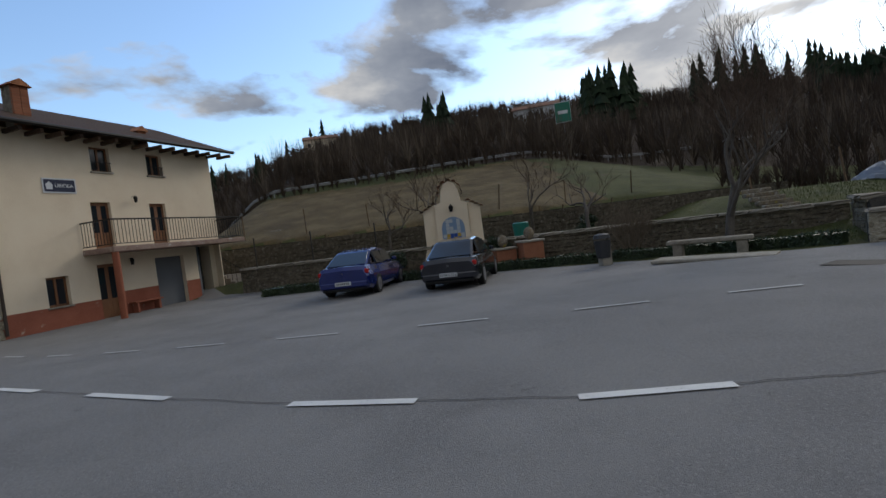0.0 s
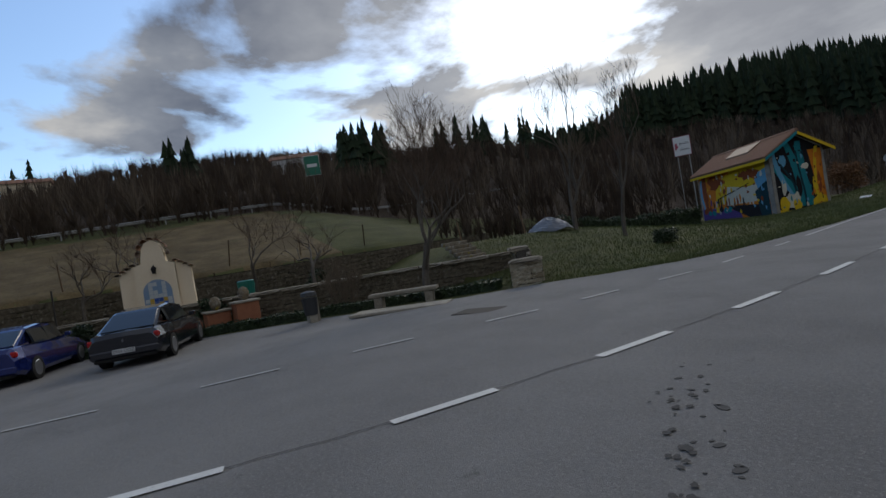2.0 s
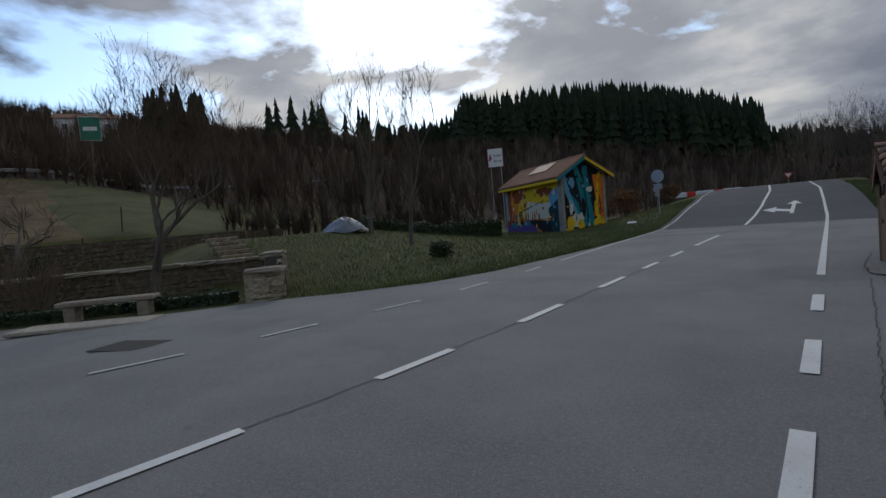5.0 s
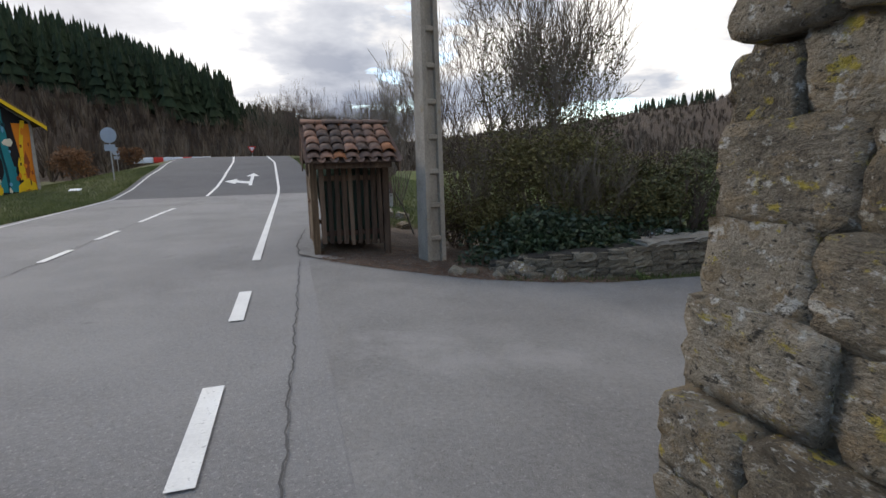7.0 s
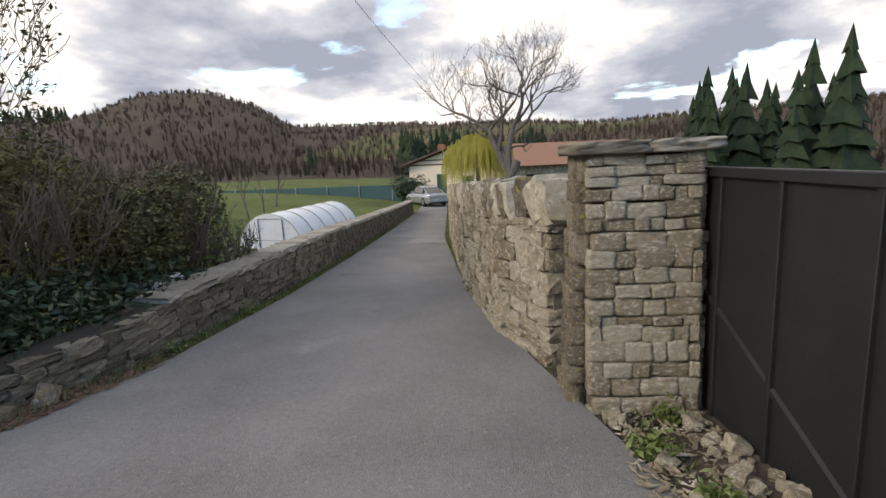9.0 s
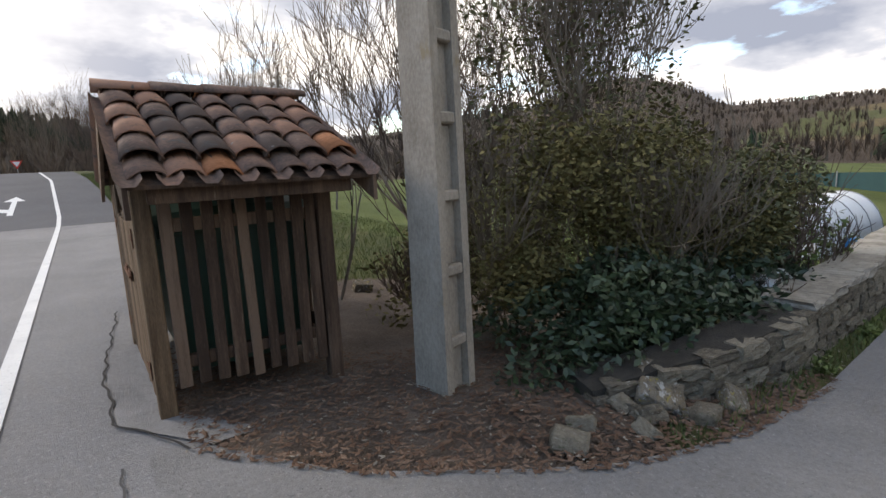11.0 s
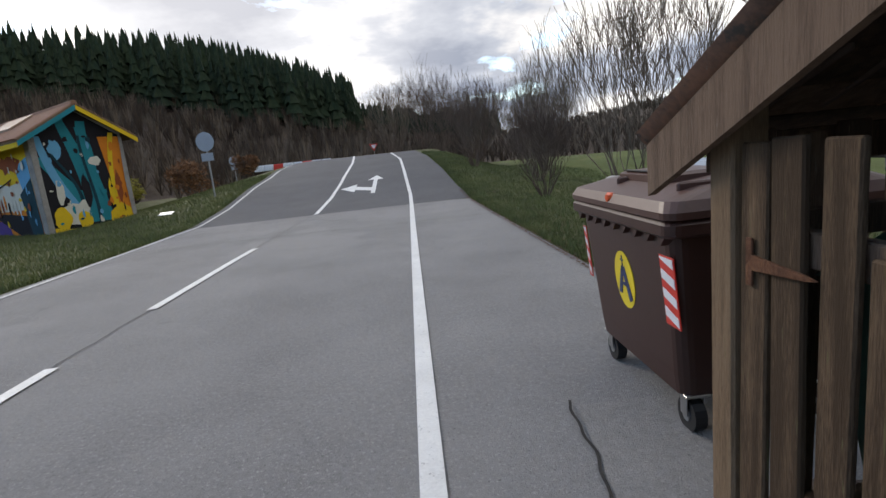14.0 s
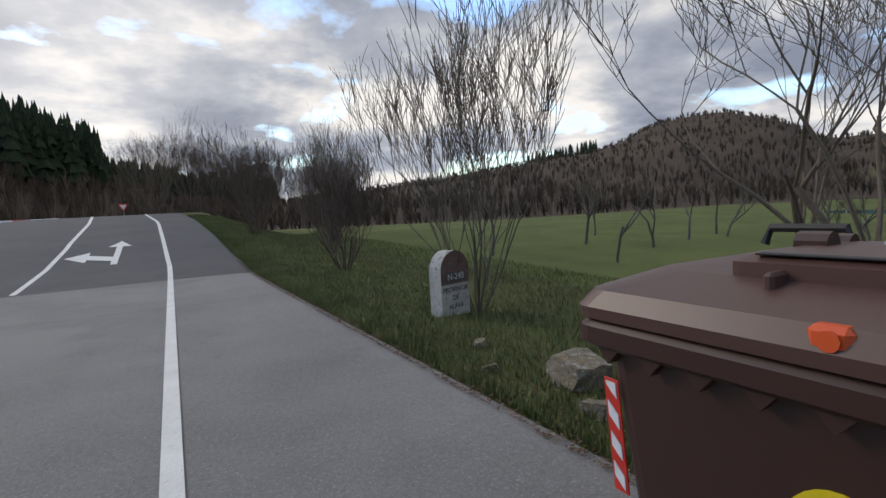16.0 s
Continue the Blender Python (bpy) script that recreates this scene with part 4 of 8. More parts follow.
for y in (19.80, 20.83):
    part("back_handle", Shape().tube([(BB - 0.08, y - 0.14, 1.20), (BB - 0.07, y - 0.12, 1.26), (BB - 0.07, y + 0.12, 1.26), (BB - 0.08, y + 0.14, 1.20)], 0.016, 8), BLACKP, wbin, "black tubular handle")
part("side_bar", Shape().tube([(BX + 0.25, BY0 + 0.02, 0.93), (BX + 0.25, BY0 - 0.05, 0.93), (BB - 0.25, BY0 - 0.05, 0.93), (BB - 0.25, BY0 + 0.02, 0.93)], 0.017, 8), BROWN, wbin)
for wx, wy in ((BX + 0.17, BY0 + 0.18), (BX + 0.17, BY1 - 0.18), (BB - 0.2, BY0 + 0.18), (BB - 0.2, BY1 - 0.18)):
    w_ = part("wheel", Shape().tube([(wx - 0.03, wy, 0.085), (wx + 0.03, wy, 0.085)], 0.085, 16), BLACKP, wbin, "black rubber castor")
    part("hub", Shape().tube([(wx - 0.034, wy, 0.085), (wx + 0.034, wy, 0.085)], 0.035, 10), CHROME, w_)
    part("fork", Shape().box(wx - 0.045, wy - 0.03, 0.085, wx - 0.038, wy + 0.03, 0.20, 0.002).box(wx + 0.038, wy - 0.03, 0.085, wx + 0.045, wy + 0.03, 0.20, 0.002).box(wx - 0.06, wy - 0.06, 0.19, wx + 0.06, wy + 0.06, 0.202, 0.002), CHROME, w_)


def front_x(z):
    return lerp(BX + 0.085, BX + 0.02, (z - 0.30) / 0.70)


def on_front(poly, lift):
    """Flat artwork on the sloping front; poly in (y, z)."""
    sh = Shape()
    n = len(poly)
    sh.v = [(front_x(z) - lift, y, z) for y, z in poly] + [(front_x(z) + 0.002, y, z) for y, z in poly]
    sh.f = [tuple(range(n)), tuple(range(n, 2 * n))[::-1]] + [(k, (k + 1) % n, n + (k + 1) % n, n + k) for k in range(n)]
    return sh


OY, OZ = 20.32, 0.665
badge = part("sticker", on_front([(OY + 0.125 * math.cos(2 * math.pi * k / 32), OZ + 0.165 * math.sin(2 * math.pi * k / 32)) for k in range(32)], 0.003), YELLOW, wbin, "yellow oval sticker with a blue emblem")
for pl_ in ([(OY + 0.02, OZ + 0.08), (OY - 0.02, OZ + 0.08), (OY - 0.085, OZ - 0.10), (OY - 0.045, OZ - 0.12)], [(OY + 0.02, OZ + 0.08), (OY - 0.01, OZ + 0.08), (OY + 0.05, OZ - 0.09), (OY + 0.09, OZ - 0.09)],
            [(OY - 0.045, OZ - 0.035), (OY + 0.045, OZ - 0.035), (OY + 0.04, OZ - 0.015), (OY - 0.04, OZ - 0.015)], [(OY - 0.004, OZ + 0.07), (OY + 0.004, OZ + 0.07), (OY + 0.004, OZ + 0.14), (OY - 0.004, OZ + 0.14)],
            [(OY - 0.02, OZ + 0.112), (OY + 0.02, OZ + 0.112), (OY + 0.02, OZ + 0.12), (OY - 0.02, OZ + 0.12)]):
    part("emblem", on_front(pl_, 0.006), NAVY, badge)
for y0, sg in ((19.74, 1), (20.90, -1)):
    tape = part("tape", on_front([(y0, 0.56), (y0 + sg * (0.13 if sg > 0 else 0.05), 0.56), (y0 + sg * (0.13 if sg > 0 else 0.05), 0.90), (y0, 0.90)], 0.003), REDT, wbin, "red and white striped reflective sticker")
    for k in range(4):
        za = 0.57 + 0.092 * k
        part("stripe", on_front([(y0 + sg * 0.008, za + 0.035 * (sg < 0)), (y0 + sg * (0.122 if sg > 0 else 0.042), za + 0.035 * (sg > 0)), (y0 + sg * (0.122 if sg > 0 else 0.042), min(0.892, za + 0.045 + 0.035 * (sg > 0))), (y0 + sg * 0.008, min(0.892, za + 0.045 + 0.035 * (sg < 0)))], 0.006), WHITET, tape)

# ---- stone walls of the lane ----
LWL = [(3.2, 15.75), (4.0, 15.35), (5, 15.15), (8, 15.15), (12, 15.55), (20, 16.5), (32, 17.95)]
at, ll = along([(x, y + bend(x)) for x, y in LWL])


def lw_bottom(s):
    p, _ = at(s)
    return p.z - 0.03


def lw_top(s):
    return lw_bottom(s) + interp(s, [0, 0.6, 1.6, 3, 5, 8, 30], [0.12, 0.28, 0.42, 0.52, 0.62, 0.68, 0.72])


lane_wall = thing("wall_lane_north", "low dry rubble stone wall with pale flat coping", "wall", kind="structure")
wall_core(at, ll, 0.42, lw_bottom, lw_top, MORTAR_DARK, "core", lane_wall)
stone_face(lane_wall, at, ll, lw_bottom, lw_top, (0.14, 0.34), (0.07, 0.14), STONE_DARK, 0.16, 8.5, seed=3)
r_ = random.Random(4)
s_ = 2.4
while s_ < ll:
    w_ = r_.uniform(0.3, 0.6)
    p, yaw = at(min(s_ + w_ / 2, ll - 0.02), 0)
    z = lw_top(min(s_ + w_ / 2, ll - 0.02))
    part("coping_stone", block_mesh(r_.randrange(14), COPING), None, lane_wall,
         m=Matrix.Translation((p.x, p.y, z + 0.02)) @ Matrix.Rotation(yaw, 4, "Z") @ Matrix.Translation((0, 0.2, 0)) @ Matrix.Diagonal((w_ * 1.03, 0.46, 0.09, 1)))
    s_ += w_
for i in range(26):
    x, y = RNG.uniform(2.5, 5.6), 0
    y = lane_left(x) + RNG.uniform(0.15, 0.75)
    s = RNG.uniform(0.10, 0.24)
    if i == 0:
        x, y, s = 3.66, 15.62, 0.44
    part("boulder", block_mesh(RNG.randrange(14), STONE if i % 7 == 0 else STONE_DARK, True), None, None, "fallen lichened stone beside the lane wall",
         m=Matrix.Translation((x, y, land(x, y) + s * 0.08)) @ Euler((RNG.uniform(-.7, .7), RNG.uniform(-.7, .7), RNG.uniform(0, 6))).to_matrix().to_4x4() @ Matrix.Diagonal((s, s * 0.7, s * 0.6, 1)))["category"] = "stone"

rwall = thing("wall_lane_south", "tall pale rubble stone wall with slanted capstones", "wall", kind="structure")
# travel from the far end so that the outward face looks north
RWN = [(5.25, 11.3), (6.2, 11.75), (8.6, 12.3), (16.3, 13.55), (34, 15.9)]
at3, l3 = along([(x, y + bend(x)) for x, y in RWN])


def flip(at_):
    def f(s, z=None):
        p, yaw = at_(s, z)
        return p, yaw + math.pi
    return f


def rb(s):
    p, _ = at3(s)
    return p.z - 0.03


def rt(s):
    return rb(s) + 1.30


wall_core(flip(at3), l3, 0.45, rb, rt, MORTAR, "core", rwall)
stone_face(rwall, flip(at3), l3, rb, rt, (0.16, 0.40), (0.10, 0.20), STONE_WARM, 0.16, 6.5, seed=8)
s_ = 0.0
while s_ < l3 - 0.3:
    w_ = r_.uniform(0.12, 0.26)
    p, yaw = at3(s_ + w_ / 2, 0)
    part("capstone", block_mesh(r_.randrange(14), STONE_WARM if r_.random() < 0.85 else STONE), None, rwall,
         m=Matrix.Translation((p.x, p.y, rt(s_ + w_ / 2) + 0.13)) @ Matrix.Rotation(yaw, 4, "Z") @ Matrix.Translation((0, -0.22, 0)) @ Matrix.Rotation(0.5, 4, "Y") @ Matrix.Diagonal((w_, 0.52, 0.40, 1)))
    s_ += w_ * 1.05

# gate pier, steel gate, corner wall
PIER = Matrix.Translation((4.72, 10.92, land(4.8, 11) - 0.03)) @ Matrix.Rotation(radians(-84), 4, "Z")
pier = thing("gate_pier", "square rubble stone gate pier with a flat slate cap", "gate pier", PIER, kind="structure")
PH = 1.78
part("core", Shape().box(-0.34, -0.2, -0.3, 0.34, 0.2, PH, 0.03), MORTAR, pier)


def pier_face(off, yaw, half):
    def f(s, z):
        c, sn = math.cos(yaw), math.sin(yaw)
        lx = s - half
        bat = 0.10 * (1 - z / PH)
        return Vector((off[0] + c * lx + sn * bat, off[1] + sn * lx - c * bat, z)), yaw
    return f


stone_face(pier, pier_face((0, -0.25), 0, 0.36), 0.72, lambda s: 0.0, lambda s: PH, (0.08, 0.27), (0.05, 0.13), STONE_WARM, 0.14, 9, True, 21)
stone_face(pier, pier_face((0.37, 0.0), math.pi / 2, 0.22), 0.44, lambda s: 0.0, lambda s: PH, (0.08, 0.25), (0.05, 0.13), STONE_WARM, 0.14, 9, True, 22)
stone_face(pier, pier_face((-0.37, 0.0), -math.pi / 2, 0.22), 0.44, lambda s: 0.0, lambda s: PH, (0.16, 0.34), (0.12, 0.22), STONE, 0.14, 9, True, 23)
for a, b in ((-0.46, 0.02), (0.0, 0.47)):
    part("cap_slab", block_mesh(3 if a < 0 else 5, COPING, True), None, pier, m=Matrix.Translation(((a + b) / 2, 0.02, PH + 0.035)) @ Matrix.Diagonal((b - a, 0.70, 0.085, 1)))
BLACKSTEEL = material("black painted sheet steel", [(0.006, 0.006, 0.0065), (0.010, 0.010, 0.0105), (0.016, 0.0155, 0.0155)], 3, 40, 0.62, 0.3, spots=[(60, 0.72, (0.16, 0.15, 0.14))], bump_scale=20, depth=0.004)
G0, G1 = Vector((5.02, 10.52)), Vector((1.92, 10.16))
gd = G1 - G0
GATE = Matrix.Translation((G0.x, G0.y, land(4.8, 10.6))) @ Matrix.Rotation(math.atan2(gd.y, gd.x), 4, "Z")
gate = thing("steel_gate", "closed black sheet steel gate hung between stone walls", "gate", GATE)
gl_ = gd.length
for i in range(5):
    a, b = gl_ * i / 5, gl_ * (i + 1) / 5
    part("panel", Shape().box(a + 0.004, -0.006, 0.02, b - 0.004, 0.006, 1.58, 0.003), BLACKSTEEL, gate)
    part("upright", Shape().box(a, -0.03, 0.0, a + 0.035, 0.03, 1.62, 0.004), BLACKSTEEL, gate)
part("top_rail", Shape().box(0, -0.035, 1.58, gl_, 0.035, 1.64, 0.005), BLACKSTEEL, gate)
part("brace", Shape().add([(x, y, z) for x, z in ((0.1, 0.95), (gl_ * 0.6, 0.25)) for y in (-0.025, 0.025) for z in (z, z + 0.03)], [(0, 1, 3, 2), (4, 6, 7, 5), (0, 4, 5, 1), (2, 3, 7, 6), (0, 2, 6, 4), (1, 5, 7, 3)]), BLACKSTEEL, gate)
cw = thing("wall_corner", "battered lichen-covered stone wall end close to the road", "wall", kind="structure")
CWH = 1.74


core_rings = []
for z, d in ((-0.3, -0.16), (0.5, -0.08), (1.3, 0.0), (CWH, 0.03)):
    core_rings.append([(1.37 + d, 3.0, z), (1.95, 3.0, z), (1.95, 9.90 - d * 1.6, z), (1.37 + d, 9.82 - d * 1.2, z)])
part("core", Shape().loft(core_rings), MORTAR, cw)


def batter(z):
    return interp(z, [-0.3, 0.5, 1.3, CWH], [-0.16, -0.08, 0.0, 0.03])


def cw_west(s, z):
    return Vector((1.34 + batter(z), 3.0 + 6.88 - s - batter(z) * 0.8, z)), -math.pi / 2


def cw_north(s, z):
    return Vector((1.97 - s, 9.94 - 0.12 * s - batter(z) * 1.6, z)), math.pi + 0.12


stone_face(cw, cw_west, 2.6, lambda s: -0.05, lambda s: CWH + 0.1 * math.sin(s * 5), (0.12, 0.38), (0.07, 0.18), STONE, 0.2, 9, True, 31, 0.06)
stone_face(cw, cw_north, 0.60, lambda s: -0.05, lambda s: CWH, (0.16, 0.36), (0.09, 0.22), STONE, 0.2, 9, True, 32, 0.05)


def cw_rest(s, z):
    return Vector((1.34 + batter(z), 7.3 - s, z)), -math.pi / 2


stone_face(cw, cw_rest, 4.45, lambda s: -0.05, lambda s: CWH, (0.25, 0.52), (0.15, 0.27), STONE, 0.2, 0, False, 33, 0.05)
for i in range(8):
    part("top_stone", block_mesh(i, STONE, True), None, cw, m=Matrix.Translation((1.62, 9.68 - 0.42 * i, CWH + 0.06 + 0.05 * (i % 2))) @ Matrix.Rotation(RNG.uniform(-.1, .1), 4, "Z") @ Matrix.Diagonal((0.68, 0.42, 0.16 + 0.05 * (i % 3), 1)))
lamp_ = thing("wall_lamp", "small dark metal lamp bracketed to the house wall", "lamp", Matrix.Translation((2.3, 10.42, 2.0)))
part("shade", Shape().tube([(0, 0, 0.0), (0, 0, 0.14)], [0.075, 0.07], 14), plain("dark lamp metal", (0.03, 0.032, 0.035), 0.4, 0.6), lamp_)
part("bracket", Shape().tube([(0, 0, 0.14), (0, 0, 0.24), (0, -0.3, 0.26)], 0.014, 8), plain("dark bracket metal", (0.03, 0.032, 0.035), 0.4, 0.6), lamp_)

# ---- shrubs and trees beside the pole ----
def shrub(name, label, x, y, n, radii, cz, leaf, size, seed, stems=10, height=2.0, twig=None, rad=0.025, stem_spread=0.35, depth=3):
    r = random.Random(seed)
    root = bare_tree(label, x, y, height, rad, seed, depth, 0.55, 0.9, (2, 4), TWIG, twig or TWIG, stems=stems, trunk_frac=0.45, name=name, category="shrub", spread0=stem_spread)
    if n:
        part("foliage", leaf_cloud(n, (0, 0, cz), radii, size, r, floor=0.02), leaf, root, kind="stuff", fix=False)
    return root


shrub("ivy_bush", "dense dark ivy spilling over the old wall", 4.4, 16.4, 9000, (1.6, 0.75, 0.6), 0.5, LEAF_IVY, 0.045, 61, 6, 0.8)
shrub("leafy_shrub", "tall twiggy shrub with sparse olive leaves", 4.9, 17.3, 3600, (1.35, 1.1, 1.6), 2.4, LEAF_OLIVE, 0.038, 62, 6, 3.6, TWIG_PALE, rad=0.02, depth=5)
shrub("brown_shrub", "dense olive-brown twiggy winter shrub", 5.3, 16.7, 17000, (1.8, 0.9, 1.0), 1.15, LEAF_BROWN, 0.032, 63, 12, 1.8, TWIG_PALE, rad=0.012, depth=4, stem_spread=0.6)
shrub("brown_shrub", "dense olive-brown twiggy winter shrub", 3.9, 17.3, 9000, (1.0, 0.8, 1.0), 1.1, LEAF_BROWN, 0.032, 67, 8, 1.9, TWIG_PALE, rad=0.012, depth=4, stem_spread=0.5)
shrub("green_shrub", "rounded green garden shrub with yellowing tips", 6.9, 16.6, 13000, (1.1, 0.85, 1.0), 1.0, LEAF_OLIVE, 0.04, 64, 14, 1.9, stem_spread=0.6)
shrub("yellow_shrub", "small bright yellow-green shrub over the lane wall", 7.6, 16.2, 900, (0.7, 0.5, 0.6), 0.7, LEAF_LIGHT, 0.045, 65, 10, 1.2, stem_spread=0.6)
shrub("ivy_bush", "dense dark ivy spilling over the old wall", 6.0, 15.9, 3000, (1.2, 0.5, 0.4), 0.45, LEAF_IVY, 0.05, 66, 4, 0.7)
for k, (x, y, h, st, sd, rd_, dp, up_, sp_) in enumerate(((3.1, 19.6, 2.6, 3, 71, 0.02, 5, 0.6, 0.5), (4.4, 19.0, 3.2, 3, 72, 0.023, 5, 0.7, 0.5), (6.0, 21.6, 4.4, 3, 73, 0.05, 6, 0.35, 0.75),
                                                       (4.0, 26.2, 3.2, 13, 74, 0.018, 5, 0.8, 0.45), (7.8, 23.6, 4.6, 2, 75, 0.06, 6, 0.3, 0.8), (3.7, 17.9, 2.2, 4, 76, 0.018, 5, 0.5, 0.6), (6.6, 19.4, 4.0, 2, 78, 0.035, 6, 0.4, 0.7))):
    bare_tree("slender leafless young tree in the field hedge", x, y, h * 1.2, rd_, sd, dp, sp_, up_, (2, 3), TWIG_PALE if k in (3, 4, 2) else BARK, TWIG_PALE if k != 5 else TWIG, stems=st, trunk_frac=0.40, spread0=0.38, gnarl=0.14)
shrub("bramble", "tangle of reddish bramble stems beside the shed", 3.5, 18.0, 900, (0.9, 0.7, 0.35), 0.4, LEAF_BROWN, 0.035, 79, 26, 0.9, TWIG, 0.010, 0.9)
for k, (x, y, s) in enumerate(((4.1, 33.0, 1.0), (5.2, 38, 1.2), (3.2, 42, 1.3), (4.2, 47, 1.5), (2.4, 52, 1.5), (6.8, 43, 1.6), (4.6, 55, 1.8), (8.5, 50, 2.0), (1.5, 60, 2.0), (-1, 66, 2.2))):
    bare_tree("many-stemmed bare brown roadside shrub", x, y, 2.4 * s, 0.016 * s, 90 + k, 5, 0.45, 0.75, (2, 3), TWIG, TWIG_PALE if k % 2 else TWIG, stems=18, trunk_frac=0.42, name="bare_shrub", category="shrub", spread0=0.55)
# milestone
ms = thing("milestone", "old painted stone road marker with arched top", "milestone", Matrix.Translation((3.55, 26.2, land(3.55, 26.2) - 0.05)) @ Matrix.Rotation(radians(18), 4, "Z"))
outl = [(-0.29, 0), (0.29, 0), (0.29, 0.68)] + [(0.29 * math.cos(a), 0.68 + 0.29 * math.sin(a)) for a in [math.pi * i / 12 for i in range(1, 12)]] + [(-0.29, 0.68)]
part("slab", Shape().prism(outl, 1, -0.11, 0.11), material("old white-painted stone", [(0.30, 0.29, 0.27), (0.50, 0.49, 0.46)], 6, 50, 0.9, 0.6, spots=[(14, 0.58, (0.20, 0.17, 0.14)), (9, 0.66, (0.10, 0.11, 0.06))]), ms)
part("painted_top", Shape().prism([(-0.285, 0.5), (0.285, 0.5), (0.285, 0.68)] + outl[3:-1] + [(-0.285, 0.68)], 1, -0.116, -0.109), material("faded maroon paint", [(0.10, 0.06, 0.055), (0.17, 0.115, 0.10)], 8, 50, 0.9, 0.4, spots=[(12, 0.62, (0.25, 0.22, 0.2))]), ms)


def lettering(text, size, mat, parent, m, name="lettering"):
    cu = bpy.data.curves.new(name, "FONT")
    cu.body, cu.size, cu.align_x, cu.align_y, cu.extrude = text, size, "CENTER", "CENTER", 0.002
    tmp = bpy.data.objects.new("tmp", cu)
    scene.collection.objects.link(tmp)
    dg = bpy.context.evaluated_depsgraph_get()
    me = bpy.data.meshes.new_from_object(tmp.evaluated_get(dg))
    bpy.data.objects.remove(tmp)
    me.materials.clear()
    me.materials.append(mat)
    return part(name, me, None, parent, m=m)


INK = plain("black lettering", (0.03, 0.03, 0.03), 0.7)
UP = Matrix.Rotation(math.pi / 2, 4, "X")
part("number_panel", Shape().box(-0.2, -0.122, 0.53, 0.2, -0.115, 0.67, 0.003), plain("dark panel", (0.09, 0.085, 0.08), 0.8), ms)
lettering("N-240", 0.13, plain("pale lettering", (0.5, 0.5, 0.48), 0.8), ms, Matrix.Translation((0, -0.124, 0.60)) @ UP)
for i, w in enumerate(("PROVINCIA", "DE", "ALAVA")):
    lettering(w, 0.10, INK, ms, Matrix.Translation((0, -0.113, 0.42 - 0.12 * i)) @ UP)


# ---- woods on the hills ----
def conifer_into(sh, x, y, z, h, r, rad):
    a0 = r.random() * 6
    for k in range(6):
        zb, zt = z + h * (0.08 + 0.15 * k), z + h * min(1.02, 0.36 + 0.14 * k)
        rr = rad * (1 - k / 6.4)
        o = len(sh.v)
        n = 9
        for i in range(n):
            a = a0 + k + 2 * math.pi * i / n
            q = rr * (1.0 if i % 2 else 0.55) * r.uniform(0.8, 1.2)
            sh.v.append((x + math.cos(a) * q, y + math.sin(a) * q, zb + (0 if i % 2 else h * 0.03) + r.uniform(-0.02, 0.02) * h))
        sh.v.append((x, y, zt))
        sh.f += [(o + i, o + (i + 1) % n, o + n) for i in range(n)]


def bare_into(sh, x, y, z, h, r, wide, spikes=16):
    for k in range(spikes):
        b = z + h * r.uniform(0.0, 0.45)
        a, t = r.random() * 6.283, r.uniform(0.15, 1.0)
        w = wide * r.uniform(0.5, 1.3)
        ex, ey, ez = x + math.cos(a) * h * 0.34 * t, y + math.sin(a) * h * 0.34 * t, z + h * (1.05 - 0.45 * t * t) * r.uniform(0.75, 1.0)
        o = len(sh.v)
        px_, py_ = -math.sin(a + 0.8) * w, math.cos(a + 0.8) * w
        sh.v += [(x - px_, y - py_, b), (x + px_, y + py_, b), (ex, ey, ez)]
        sh.f.append((o, o + 1, o + 2))


def polar(be, r):
    w = radians(-be)
    return HUB[0] + r * math.sin(w), HUB[1] + r * math.cos(w)


rw = random.Random(5)
pines, woods, pale_woods = Shape(), Shape(), Shape()
count = 0
while count < 2600:
    be = rw.uniform(4.9, 45)
    d1 = interp(be, BEAR, FAR)
    r = rw.uniform(d1 * (0.62 if be < 36 else 0.86), d1 * 1.10)
    x, y = polar(be, r)
    conifer_into(pines, x, y, land(x, y) - 0.4, rw.uniform(10.0, 17.5), rw, rw.uniform(2.3, 3.7))
    count += 1
for be, r, h in [(66.5 + rw.uniform(-2.6, 2.6), 100 + rw.uniform(-6, 6), rw.uniform(9, 12.5)) for _ in range(26)] + [(rw.uniform(46, 58), rw.uniform(118, 140), rw.uniform(9, 13)) for _ in range(16)] \
        + [(86 + rw.uniform(-1.5, 1.5), 92 + rw.uniform(-3, 3), rw.uniform(7, 10)) for _ in range(7)] + [(rw.uniform(96, 110), rw.uniform(150, 200), rw.uniform(5, 10)) for _ in range(14)] \
        + [(rw.uniform(-91, -75.5), rw.uniform(96, 110), rw.uniform(7, 10)) for _ in range(70)] + [(rw.uniform(-10, 5), rw.uniform(235, 305), rw.uniform(9, 13)) for _ in range(420)] \
        + [(rw.uniform(-44.5, -37), rw.uniform(375, 395), rw.uniform(9, 12)) for _ in range(50)] + [(-66 + rw.uniform(-0.6, 0.6), 108, rw.uniform(4, 6)) for _ in range(4)] \
        + [(rw.uniform(-118, -105), rw.uniform(60, 90), rw.uniform(9, 14)) for _ in range(30)]:
    x, y = polar(be, r)
    conifer_into(pines, x, y, land(x, y) - 0.4, h, rw, h * 0.24)
part("conifer_forest", pines, CONIFER, None, "dense dark conifer forest along the hilltop", kind="stuff", fix=False)["category"] = "forest"
